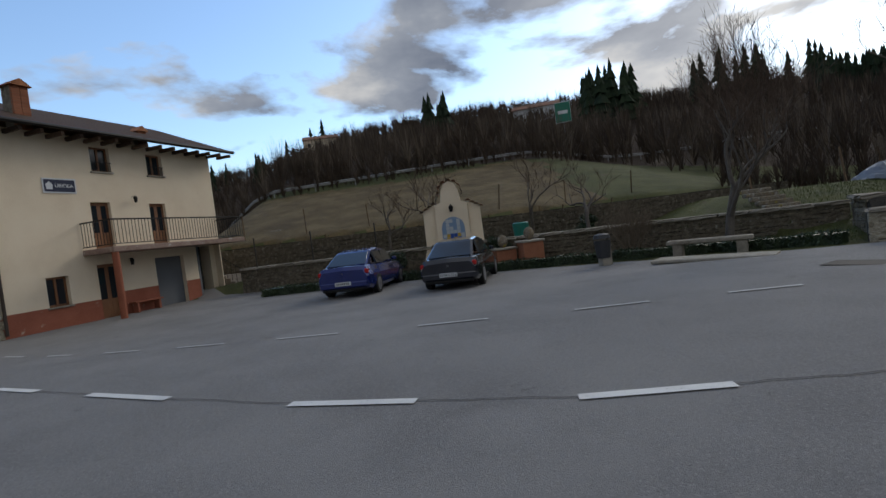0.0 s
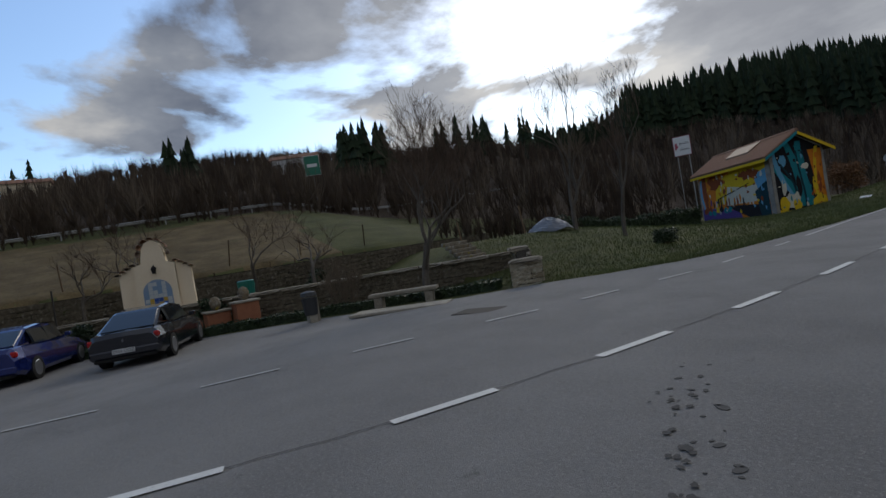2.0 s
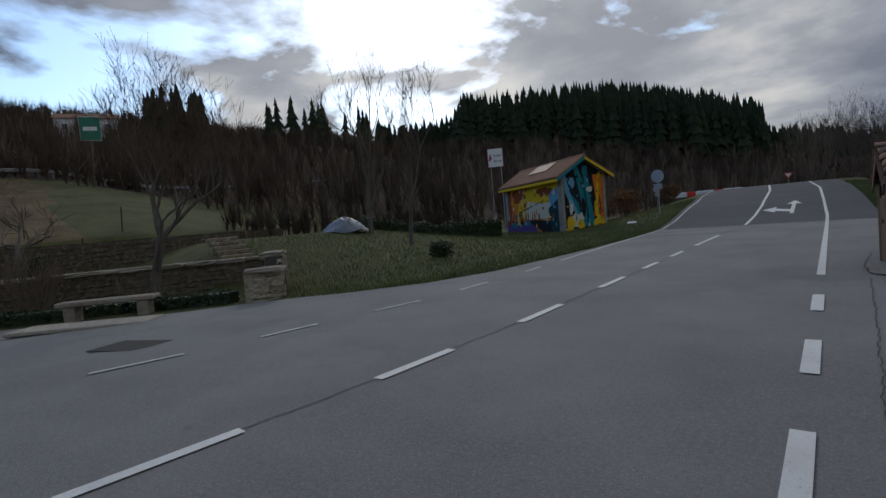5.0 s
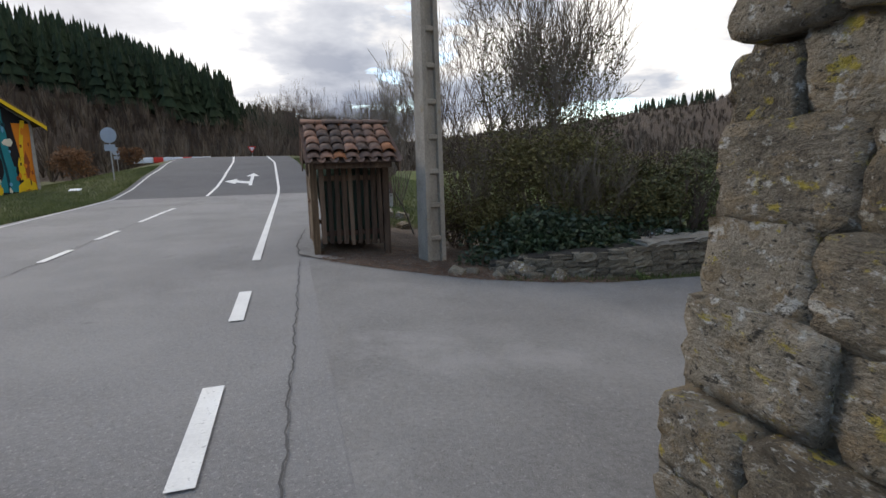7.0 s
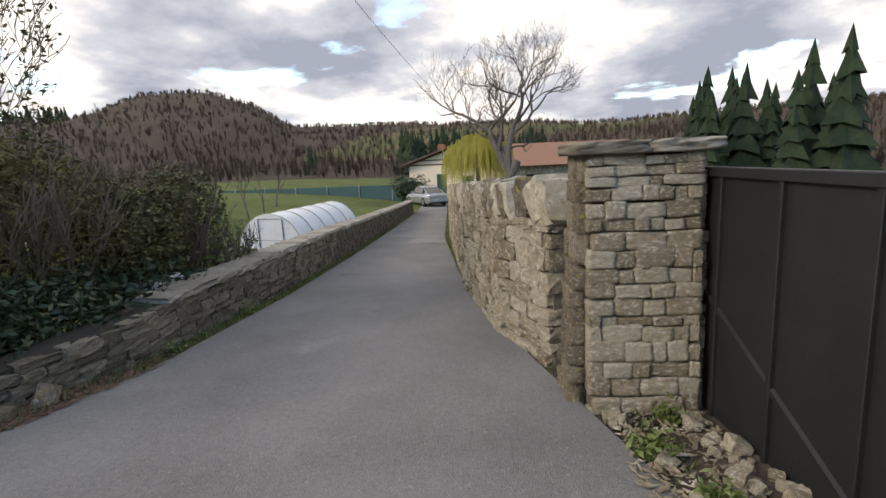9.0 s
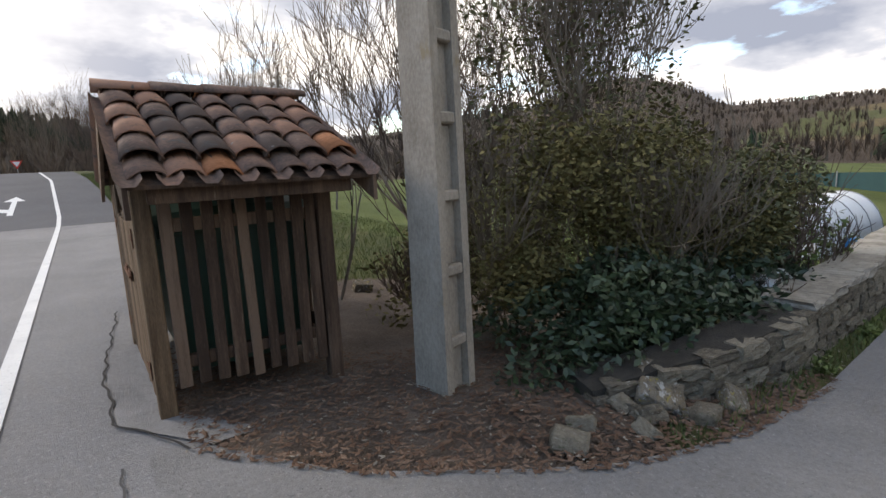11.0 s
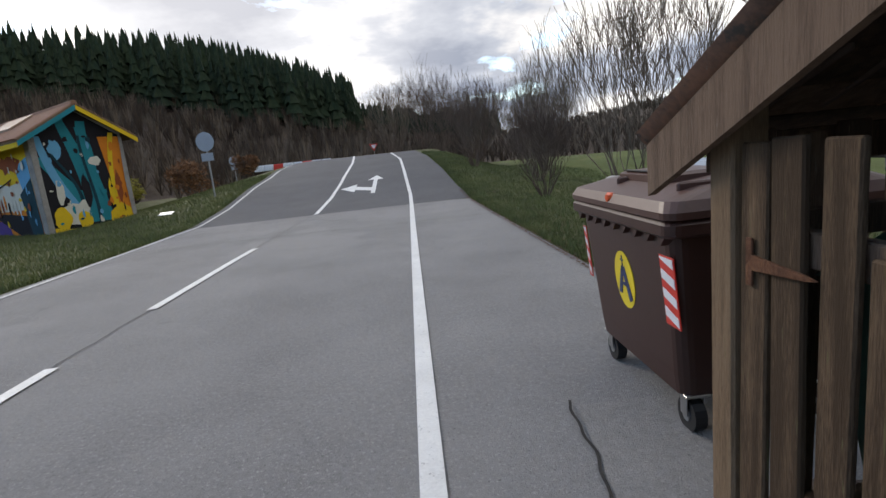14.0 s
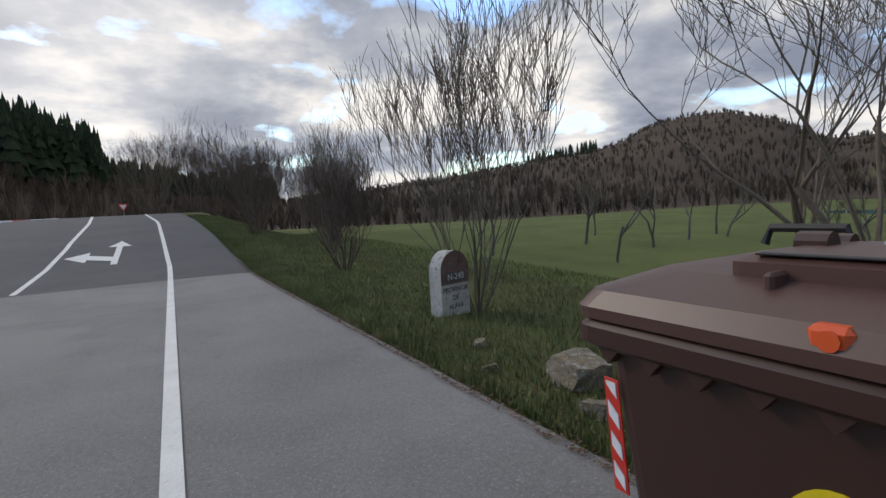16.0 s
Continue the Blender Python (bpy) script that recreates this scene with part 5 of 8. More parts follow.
for i in range(17000):
    be = rw.uniform(-150, 140)
    d0, d1 = interp(be, BEAR, NEAR), interp(be, BEAR, FAR)
    u = rw.random() ** 0.9
    r = lerp(d0 - 6, d1 * 1.04, u)
    x, y = polar(be, r)
    if cover_of(x, y) in (2, 3) or (-10 < x < 4 and y < 80) or (-53 < x and -20 < y < 20 and x < 0):
        continue
    if 2 < be < 40 and u > 0.66:
        continue
    scale_ = 1.0 if be > 0 else (0.75 if r < 220 else 0.6)
    bare_into(pale_woods if rw.random() < 0.22 else woods, x, y, land(x, y) - 0.3, rw.uniform(3.0, 6.8) * scale_, rw, 0.055 * r / 100 + 0.03, 20 if r < 150 else 14)
part("bare_woodland", woods, WOODLAND, None, "leafless brown winter woodland covering the hillsides", kind="stuff", fix=False)["category"] = "woodland"
part("pale_woodland", pale_woods, TWIG_PALE, None, "pale grey leafless trees among the winter woods", kind="stuff", fix=False)["category"] = "woodland"
bush_ = Shape()
for i in range(420):
    u = rw.random()
    if i < 260:
        x, y = rw.uniform(-58, -52), rw.uniform(-30, 30)
    else:
        x, y = rw.uniform(-30, -22), rw.uniform(22, 44)
    bare_into(bush_, x, y, land(x, y) - 0.1, rw.uniform(1.0, 2.6), rw, 0.035, 34)
part("bramble_bank", bush_, WOODLAND, None, "tangled brown bramble bank below the upper road", kind="stuff", fix=False)["category"] = "brambles"

# ---- grass, leaves, litter ----
def blades(name, label, n, pick, h, w, mat, seed):
    r = random.Random(seed)
    sh = Shape()
    while n:
        x, y = pick(r)
        if on_asphalt(x, y):
            continue
        n -= 1
        z = land(x, y)
        a, l = r.random() * 6.283, h * r.uniform(0.5, 1.4)
        dx, dy = math.cos(a) * w, math.sin(a) * w
        bx, by = r.uniform(-0.5, 0.5) * l, r.uniform(-0.5, 0.5) * l
        o = len(sh.v)
        sh.v += [(x - dx, y - dy, z - 0.01), (x + dx, y + dy, z - 0.01), (x + bx, y + by, z + l)]
        sh.f.append((o, o + 1, o + 2))
    ob = part(name, sh, mat, None, label, kind="stuff", fix=False)
    ob["category"] = "grass"


blades("lawn_grass", "short rough green grass on the roadside lawn", 60000, lambda r: (lambda y: (asphalt_left(y) - 0.05 - r.random() ** 1.6 * 13, y))(r.uniform(14, 46)), 0.09, 0.012, GRASSBLADE, 1)
blades("verge_grass", "tufty green verge along the road", 60000, lambda r: (lambda y: (asphalt_right(y) + 0.03 + r.random() ** 1.8 * 7, y))(r.uniform(20.6, 50)), 0.09, 0.009, GRASSBLADE, 2)
blades("terrace_grass", "short grass on the walled terrace", 14000, lambda r: (lambda y: (wall_one(y) - 0.4 - r.random() * 6.5, y))(r.uniform(-1, 16)), 0.09, 0.014, GRASSBLADE, 3)
blades("garden_grass", "green garden grass beyond the lane wall", 30000, lambda r: (lambda x: (x, lane_left(x) + 0.9 + r.random() ** 1.4 * 10))(r.uniform(7, 26)), 0.08, 0.012, GRASSBLADE, 4)
blades("wall_foot_weeds", "weeds along the foot of the lane walls", 3500, lambda r: (lambda x: (x, lane_left(x) + r.random() * 0.3) if r.random() < 0.5 else (x, lane_right(x) - r.random() * 0.35))(r.uniform(3.2, 22)), 0.07, 0.009, GRASSBLADE, 6)


def litter(name, label, n, pick, size, mat, seed, cat):
    r = random.Random(seed)
    sh = Shape()
    for _ in range(n):
        x, y = pick(r)
        z = land(x, y) + 0.012 + r.random() * 0.015
        a, s = r.random() * 6.283, size * r.uniform(0.4, 1.4)
        o = len(sh.v)
        t1, t2 = r.uniform(-0.3, 0.3) * s, r.uniform(-0.3, 0.3) * s
        sh.v += [(x - math.cos(a) * s, y - math.sin(a) * s, z + abs(t1)), (x - math.sin(a) * s * 0.4, y + math.cos(a) * s * 0.4, z), (x + math.cos(a) * s, y + math.sin(a) * s, z + abs(t2)), (x + math.sin(a) * s * 0.4, y - math.cos(a) * s * 0.4, z)]
        sh.f.append((o, o + 1, o + 2, o + 3))
    ob = part(name, sh, mat, None, label, kind="stuff", fix=False)
    ob["category"] = cat


litter("fallen_leaves", "fallen brown leaves and twigs around the pole", 7000, lambda r: (lambda x: (x, lane_left(x) - 0.05 + r.random() ** 1.2 * 2.2))(r.uniform(0.95, 5.2)), 0.026, DEADLEAF, 7, "leaves")
litter("pale_chips", "pale stone chips scattered in the dirt", 900, lambda r: (lambda x: (x, lane_left(x) - 0.12 + r.random() * 1.8))(r.uniform(0.9, 6.0)), 0.016, COPING, 8, "stone chips")
litter("verge_leaves", "brown leaf litter along the road verge", 6000, lambda r: (lambda y: (asphalt_right(y) - 0.1 + r.random() ** 2 * 1.3, y))(r.uniform(20.6, 36)), 0.022, DEADLEAF, 12, "leaves")
litter("gravel", "stone rubble heaped at the foot of the gate pier", 900, lambda r: (r.uniform(2.6, 4.7), 10.5 + r.random() * 0.6 + 0.0), 0.03, STONE_WARM, 9, "rubble")
for i in range(46):
    x = RNG.uniform(3.0, 4.75)
    y = lane_right(x) - RNG.uniform(0.03, 0.62)
    s = RNG.uniform(0.04, 0.13)
    part("rubble_stone", block_mesh(RNG.randrange(14), STONE_WARM), None, None, "loose pale rubble stone beside the gate pier",
         m=Matrix.Translation((x, y, land(x, y) + s * 0.25)) @ Euler((RNG.uniform(-.5, .5), RNG.uniform(-.5, .5), RNG.uniform(0, 6))).to_matrix().to_4x4() @ Matrix.Diagonal((s, s * 0.8, s * 0.7, 1)))["category"] = "stone"
for x, y, n, s in ((3.75, 10.95, 160, 0.3), (3.3, 10.75, 120, 0.22), (4.2, 10.75, 120, 0.22), (5.3, lane_left(5.3) + 0.08, 120, 0.2), (6.8, lane_left(6.8) + 0.08, 120, 0.2)):
    w_ = thing("weed", "small green weed rooted in the gravel", "plant", Matrix.Translation((x, y, land(x, y))))
    part("leaves", leaf_cloud(n, (0, 0, s * 0.2), (s * 0.6, s * 0.45, s * 0.3), 0.028, RNG, floor=0.01), LEAF_LIGHT, w_, fix=False)
# crumbling kerb strip with a crack beside the shed
stripe("pavement_crack", [(interp(y, [16.6, 17.2, 18.2, 19.4, 20.2], [0.95, 0.62, 0.60, 0.72, 0.80]) + 0.012 * math.sin(y * 9) + 0.008 * math.sin(y * 23), y) for y in np.arange(16.6, 20.3, 0.05)], 0.016, material("dark crack", [(0.02, 0.019, 0.018), (0.04, 0.038, 0.035)], 4, 40), "dark crack along the broken road edge", 0.024)
ks = Shape()
ks.sheet(lambda y, u: (lambda x: (x, y, land(x, y) + 0.016 - 0.01 * u))(lerp(interp(y, [16.5, 17.2, 18.2, 19.4, 20.3], [1.1, 0.62, 0.60, 0.72, 0.85]), interp(y, [16.5, 17.2, 20.3], [1.4, 0.92, 1.6]), u)), list(np.arange(16.6, 20.31, 0.15)), [0, 0.25, 0.5, 0.75, 1])
part("pavement_edge", ks, ASPHALT_LANE, None, "broken rough asphalt apron around the shed", smooth=True, kind="structure")["category"] = "pavement"
SEAM = material("dark tar seam", [(0.06, 0.058, 0.056), (0.11, 0.107, 0.103)], 6, 60, 0.9, 0.5, bump_scale=90)
stripe("pavement_seam", [(road_mid(y) - 0.02 + 0.012 * math.sin(y * 7) + 0.01 * math.sin(y * 19), y) for y in np.arange(-6, 33.4, 0.12)], 0.014, SEAM, "thin dark seam along the middle of the road", 0.009)
stripe("pavement_seam", [(interp(y, [10.5, 13.4, 17.2], [0.40, 0.51, 0.63]) + 0.008 * math.sin(y * 5) + 0.008 * math.sin(y * 17) + 0.005 * math.sin(y * 41), y) for y in np.arange(10.5, 16.7, 0.05)], 0.012, SEAM, "rough joint where the lane meets the road", 0.010)
st_ = random.Random(31)
stain = Shape()
for i in range(60):
    t = st_.random()
    x, y = lerp(-0.75, -2.35, t) + st_.gauss(0, 0.05), lerp(4.55, 6.9, t) + st_.gauss(0, 0.06)
    r = st_.uniform(0.015, 0.05) * (1.5 if t < 0.35 else 0.7)
    o, n = len(stain.v), 9
    stain.v += [(x + r * st_.uniform(0.6, 1.3) * math.cos(6.283 * k / n), y + r * st_.uniform(0.6, 1.5) * math.sin(6.283 * k / n), land(x, y) + 0.007 + 0.0001 * i) for k in range(n)]
    stain.f.append(tuple(range(o, o + n)))
part("oil_stain", stain, SEAM, None, "dark oily stain soaked into the asphalt", kind="stuff", fix=False)["category"] = "stain"
# turn arrow painted on the climb
AX, AY = -1.75, 38.0


def arrow_poly(pts):
    sh = Shape()
    n = len(pts)
    sh.v = [(AX + a, AY + b, land(AX + a, AY + b) + 0.016) for a, b in pts]
    sh.f = [tuple(range(n))]
    return sh


ar = thing("road_arrow", "white straight-and-left turn arrow painted on asphalt", "road marking", kind="structure")
part("shaft", arrow_poly([(0.25, -0.9), (0.42, -0.9), (0.42, 1.9), (0.25, 1.9)]), PAINT, ar)
part("head", arrow_poly([(0.0, 1.8), (0.67, 1.8), (0.34, 2.8)]), PAINT, ar)
part("side_shaft", arrow_poly([(0.25, -0.4), (0.25, 0.2), (-0.4, 0.6), (-0.4, 0.0)]), PAINT, ar)
part("side_head", arrow_poly([(-0.4, -0.4), (-0.4, 1.1), (-1.0, 0.4)]), PAINT, ar)

# ---- painted utility house ----
WALLG = material("stained grey render", [(0.18, 0.17, 0.15), (0.28, 0.265, 0.24), (0.36, 0.345, 0.31)], 2, 30, 0.92, 0.5, bump_scale=40)
TEAL = plain("teal mural paint", (0.012, 0.21, 0.25), 0.8)
DTEAL = plain("dark blue-green mural paint", (0.008, 0.045, 0.06), 0.8)
BLACKM = plain("black mural paint", (0.014, 0.013, 0.016), 0.8)
ORANGE = plain("orange mural paint", (0.66, 0.21, 0.02), 0.8)
YEL = plain("yellow mural paint", (0.72, 0.48, 0.02), 0.8)
CREAM = plain("white mural paint", (0.62, 0.60, 0.50), 0.8)
RUSTM = plain("brown-red mural paint", (0.26, 0.065, 0.02), 0.8)
VIOLET = plain("violet mural paint", (0.10, 0.06, 0.24), 0.8)
SKYB = plain("sky blue mural paint", (0.12, 0.36, 0.55), 0.8)
MH = Matrix.Translation((-13.6, 37.5, -0.1)) @ Matrix.Rotation(math.atan2(0.8, 0.6), 4, "Z")
mh = thing("mural_house", "small utility house painted with bright murals", "house", MH)
GW, GL, EH, AH = 3.2, 9.2, 3.85, 4.85
gable = [(0, 0), (GW, 0), (GW, EH), (GW / 2, AH - 0.05), (0, EH)]
part("gable_wall", Shape().prism(gable, 1, 0, 0.2), WALLG, mh)
part("gable_wall", Shape().prism(gable, 1, GL - 0.2, GL), WALLG, mh)
part("side_wall", Shape().box(0, 0.2, 0, 0.2, GL - 0.2, EH), WALLG, mh)
part("side_wall", Shape().box(GW - 0.2, 0.2, 0, GW, GL - 0.2, EH), WALLG, mh)
pit = math.atan2(AH - EH, GW / 2)
mt_ = Shape()
for sgn in (0, 1):
    ex0, ez0 = (-0.45, EH - 0.45 * math.tan(pit)) if sgn == 0 else (GW + 0.45, EH - 0.45 * math.tan(pit))
    part("roof", Shape().add([(lerp(ex0, GW / 2, u), y, lerp(ez0, AH, u) + dz) for dz in (0, 0.09) for u in (0, 1) for y in (-0.45, GL + 0.3)], [(0, 1, 3, 2), (4, 6, 7, 5), (0, 4, 5, 1), (2, 3, 7, 6), (0, 2, 6, 4), (1, 5, 7, 3)]), WOOD_PALE, mh, "tiled gable roof slope")
    for k in range(46):
        y = -0.42 + (GL + 0.68) * (k + 0.5) / 46
        rings_ = []
        for u in (-0.02, 1.0):
            rings_.append([(lerp(ex0, GW / 2, u) + 0, y + 0.095 * math.cos(a), lerp(ez0, AH, u) + 0.09 + 0.07 * math.sin(a)) for a in [math.pi * i / 5 for i in range(6)]])
        mt_.loft(rings_, close=False)
part("tile_rows", mt_, TILE, mh, "old terracotta tile rows", kind="stuff")
part("ridge", Shape().tube([(GW / 2, -0.45, AH + 0.1), (GW / 2, GL + 0.3, AH + 0.1)], 0.11, 8), TILE, mh)
for sgn in (0, 1):
    ex0 = -0.45 if sgn == 0 else GW + 0.45
    ez0 = EH - 0.45 * math.tan(pit)
    part("bargeboard", Shape().add([(lerp(ex0, GW / 2, u), y, lerp(ez0, AH, u) + dz) for dz in (-0.16, 0.02) for u in (0, 1) for y in (-0.48, -0.44)], [(0, 1, 3, 2), (4, 6, 7, 5), (0, 4, 5, 1), (2, 3, 7, 6), (0, 2, 6, 4), (1, 5, 7, 3)]), TEAL if sgn == 0 else YEL, mh)
part("eave_board", Shape().box(-0.47, -0.42, EH - 0.47, -0.42, GL + 0.2, EH - 0.30), YEL, mh)
part("roof_hatch", Shape().add([(lerp(-0.45, GW / 2, u), y, lerp(EH - 0.45 * math.tan(pit), AH, u) + dz) for dz in (0.16, 0.24) for u in (0.45, 0.88) for y in (2.8, 5.6)], [(0, 1, 3, 2), (4, 6, 7, 5), (0, 4, 5, 1), (2, 3, 7, 6), (0, 2, 6, 4), (1, 5, 7, 3)]), plain("pale sheet", (0.36, 0.24, 0.16), 0.7), mh, "pale rectangular roof patch")


def on_gable(poly, mat, lift):
    part("painted_shape", Shape().prism([(a * GW, b * EH) for a, b in poly], 1, -lift, -lift + 0.004), mat, mh)


def on_side(poly, mat, lift):
    sh = Shape().prism([((1 - a) * 0 + a * GL, b * EH) for a, b in poly], 0, -lift, -lift + 0.004)
    part("painted_shape", sh, mat, mh)


def wavy(x0, x1, z0, z1, w0, w1, amp, n=9, ph=0.0):
    """A swaying ribbon from the foot to the top."""
    lft, rgt = [], []
    for i in range(n + 1):
        t = i / n
        c, w = lerp(x0, x1, t) + amp * math.sin(3.3 * t + ph), lerp(w0, w1, t)
        lft.append((c - w, lerp(z0, z1, t)))
        rgt.append((c + w, lerp(z0, z1, t)))
    return lft + rgt[::-1]


def oval(cx, cz, rx, rz, n=14, wob=0.0, seed=0):
    r = random.Random(seed)
    return [(cx + rx * math.cos(2 * math.pi * i / n) * (1 + r.uniform(-wob, wob)), cz + rz * math.sin(2 * math.pi * i / n) * (1 + r.uniform(-wob, wob))) for i in range(n)]


on_gable([(0.06, 0.02), (0.97, 0.02), (0.97, 0.98), (0.52, 1.22), (0.06, 0.99)], BLACKM, 0.004)
for k, (x0, x1, z1, w0, w1, am, ph) in enumerate(((0.56, 0.36, 1.16, 0.13, 0.045, 0.05, 0.4), (0.58, 0.62, 1.12, 0.10, 0.05, 0.06, 2.0), (0.50, 0.12, 0.78, 0.12, 0.05, 0.06, 1.0), (0.44, 0.08, 0.98, 0.06, 0.035, 0.06, 3.0), (0.60, 0.46, 1.06, 0.10, 0.05, 0.09, 5.0))):
    on_gable(wavy(x0, x1, 0.10, z1, w0, w1, am, 9, ph), TEAL if k != 3 else SKYB, 0.008 + 0.003 * k)
on_gable(wavy(0.52, 0.56, 0.08, 0.98, 0.02, 0.015, 0.05, 9, 1.4), DTEAL, 0.026)
on_gable(wavy(0.40, 0.22, 0.3, 0.8, 0.02, 0.015, 0.05, 9, 0.4), DTEAL, 0.026)
on_gable(wavy(0.88, 0.86, 0.03, 0.96, 0.10, 0.12, 0.03, 9, 0.5), ORANGE, 0.026)
on_gable([(0.68, 0.02), (0.97, 0.02), (0.95, 0.20), (0.84, 0.27), (0.70, 0.18)], YEL, 0.030)
on_gable(wavy(0.75, 0.92, 0.05, 1.0, 0.018, 0.03, 0.05, 9, 2.2), YEL, 0.034)
on_gable(oval(0.86, 0.44, 0.035, 0.16, 12, 0.2, 3), RUSTM, 0.038)
on_gable(oval(0.76, 0.38, 0.03, 0.14, 12, 0.2, 4), YEL, 0.038)
on_gable(oval(0.30, 0.20, 0.17, 0.11, 16, 0.12, 5), CREAM, 0.034)
on_gable(oval(0.17, 0.17, 0.09, 0.11, 16, 0.15, 6), YEL, 0.038)
on_gable(oval(0.42, 0.27, 0.06, 0.07, 14, 0.15, 7), CREAM, 0.038)
on_gable(oval(0.40, 0.14, 0.09, 0.09, 14, 0.2, 8), YEL, 0.042)
on_gable(oval(0.24, 0.86, 0.07, 0.09, 12, 0.3, 9), SKYB, 0.038)
on_gable(oval(0.64, 0.72, 0.065, 0.05, 12, 0.25, 10), CREAM, 0.038)
on_gable(oval(0.20, 0.43, 0.045, 0.12, 12, 0.2, 11), CREAM, 0.038)
on_gable(oval(0.48, 0.42, 0.05, 0.16, 12, 0.2, 12), BLACKM, 0.042)
on_gable([(0.06, 0.02), (0.62, 0.02), (0.60, 0.075), (0.30, 0.055), (0.06, 0.09)], YEL, 0.046)
on_side([(0.05, 0.03), (0.98, 0.03), (0.98, 0.92), (0.05, 0.92)], ORANGE, 0.004)
on_side([(0.05, 0.45), (0.75, 0.30), (0.72, 0.70), (0.45, 0.92), (0.05, 0.92)], YEL, 0.008)
on_side([(0.05, 0.30), (0.60, 0.28), (0.55, 0.62), (0.30, 0.55), (0.05, 0.60)], CREAM, 0.012)
on_side([(0.05, 0.50), (0.16, 0.48), (0.20, 0.72), (0.05, 0.80)], SKYB, 0.016)
on_side([(0.40, 0.03), (0.98, 0.03), (0.98, 0.28), (0.70, 0.24), (0.42, 0.16)], VIOLET, 0.016)
on_side([(0.05, 0.03), (0.30, 0.03), (0.62, 0.28), (0.40, 0.26), (0.05, 0.22)], BLACKM, 0.020)
on_side([(0.05, 0.03), (0.16, 0.03), (0.20, 0.45), (0.05, 0.60)], DTEAL, 0.024)
on_side(oval(0.72, 0.74, 0.14, 0.12, 12, 0.4, 21), RUSTM, 0.016)
on_side(oval(0.26, 0.76, 0.10, 0.10, 11, 0.5, 22), RUSTM, 0.020)
on_side(wavy(0.86, 0.90, 0.2, 0.9, 0.04, 0.03, 0.02, 8), RUSTM, 0.020)
on_side(wavy(0.93, 0.95, 0.2, 0.85, 0.015, 0.015, 0.02, 8), SKYB, 0.024)
on_side([(0.25, 0.62), (0.27, 0.60), (0.72, 0.40), (0.71, 0.43)], BLACKM, 0.028)
rr_ = random.Random(3)
for k in range(17):
    a = lerp(0.24, 0.86, k / 16)
    on_side(oval(a, 0.34 + rr_.uniform(-0.03, 0.05), 0.011, 0.085, 8, 0.2, k), rr_.choice([BLACKM, RUSTM, VIOLET, ORANGE, CREAM]), 0.030)
for k in range(7):
    on_side(oval(lerp(0.55, 0.92, k / 6), 0.20 + rr_.uniform(-0.03, 0.03), 0.03, 0.06, 9, 0.3, 40 + k), rr_.choice([YEL, BLACKM, RUSTM, TEAL]), 0.034)

for k in range(46):
    a, b = rr_.uniform(0.10, 0.94), rr_.uniform(0.08, 0.98)
    c = [TEAL, DTEAL, SKYB, BLACKM, CREAM] if a < 0.68 else [ORANGE, YEL, RUSTM, BLACKM]
    on_gable(oval(a, b, rr_.uniform(0.008, 0.03), rr_.uniform(0.01, 0.05), 8, 0.4, 70 + k), rr_.choice(c), 0.050 + 0.0006 * k)
for k in range(60):
    a, b = rr_.uniform(0.07, 0.95), rr_.uniform(0.08, 0.88)
    c = [YEL, ORANGE, RUSTM, CREAM] if b > 0.5 else [BLACKM, VIOLET, SKYB, YEL, CREAM, RUSTM]
    on_side(oval(a, b, rr_.uniform(0.004, 0.018), rr_.uniform(0.01, 0.05), 8, 0.4, 150 + k), rr_.choice(c), 0.040 + 0.0006 * k)
on_gable([(0.0, 0.0), (0.055, 0.0), (0.05, 0.5), (0.06, 0.97), (0.0, 0.97)], WALLG, 0.080)
on_gable([(0.955, 0.0), (1.0, 0.0), (1.0, 0.95), (0.965, 0.95), (0.94, 0.5)], WALLG, 0.080)

# ---- signs ----
ALU = plain("grey sign back", (0.33, 0.36, 0.40), 0.5, 0.4)
POSTM = plain("galvanised post", (0.35, 0.35, 0.34), 0.5, 0.6)


def sign_post(name, label, x, y, h, yaw, face):
    s = thing(name, label, "road sign", Matrix.Translation((x, y, land(x, y) - 0.02)) @ Matrix.Rotation(radians(yaw), 4, "Z"))
    part("post", Shape().tube([(0, 0, -0.2), (0, 0, h)], 0.035, 8), POSTM, s)
    face(s)
    return s


def round_face(s):
    part("disc", Shape().tube([(0, -0.05, 2.35), (0, -0.03, 2.35)], 0.40, 28), ALU, s, "grey back of a round sign")
    part("plate", Shape().box(-0.27, -0.05, 1.55, 0.27, -0.03, 1.88, 0.008), ALU, s)


sign_post("round_sign", "round road sign seen from its grey back", -8.35, 40.2, 2.7, -10, round_face)


def province_face(s):
    zt = 7.45 - land(-24.6, 46.2)
    part("second_post", Shape().tube([(0.9, 0, -0.2), (0.9, 0, zt - 0.1)], 0.045, 8), POSTM, s)
    b = part("board", Shape().box(-0.2, -0.06, zt - 1.6, 1.1, -0.03, zt, 0.01), WHITET, s)
    part("border", Shape().box(-0.25, -0.028, zt - 1.65, 1.15, -0.02, zt + 0.05, 0.01), plain("crimson border", (0.25, 0.02, 0.06), 0.6), s)
    lettering("Araba", 0.32, INK, b, Matrix.Translation((0.62, -0.066, zt - 0.6)) @ UP)
    lettering("Álava", 0.32, INK, b, Matrix.Translation((0.62, -0.066, zt - 1.1)) @ UP)
    part("emblem", Shape().prism(oval(0.0, zt - 0.8, 0.12, 0.32, 12, 0.5, 2), 1, -0.066, -0.062), plain("crimson emblem", (0.4, 0.03, 0.08), 0.6), b)


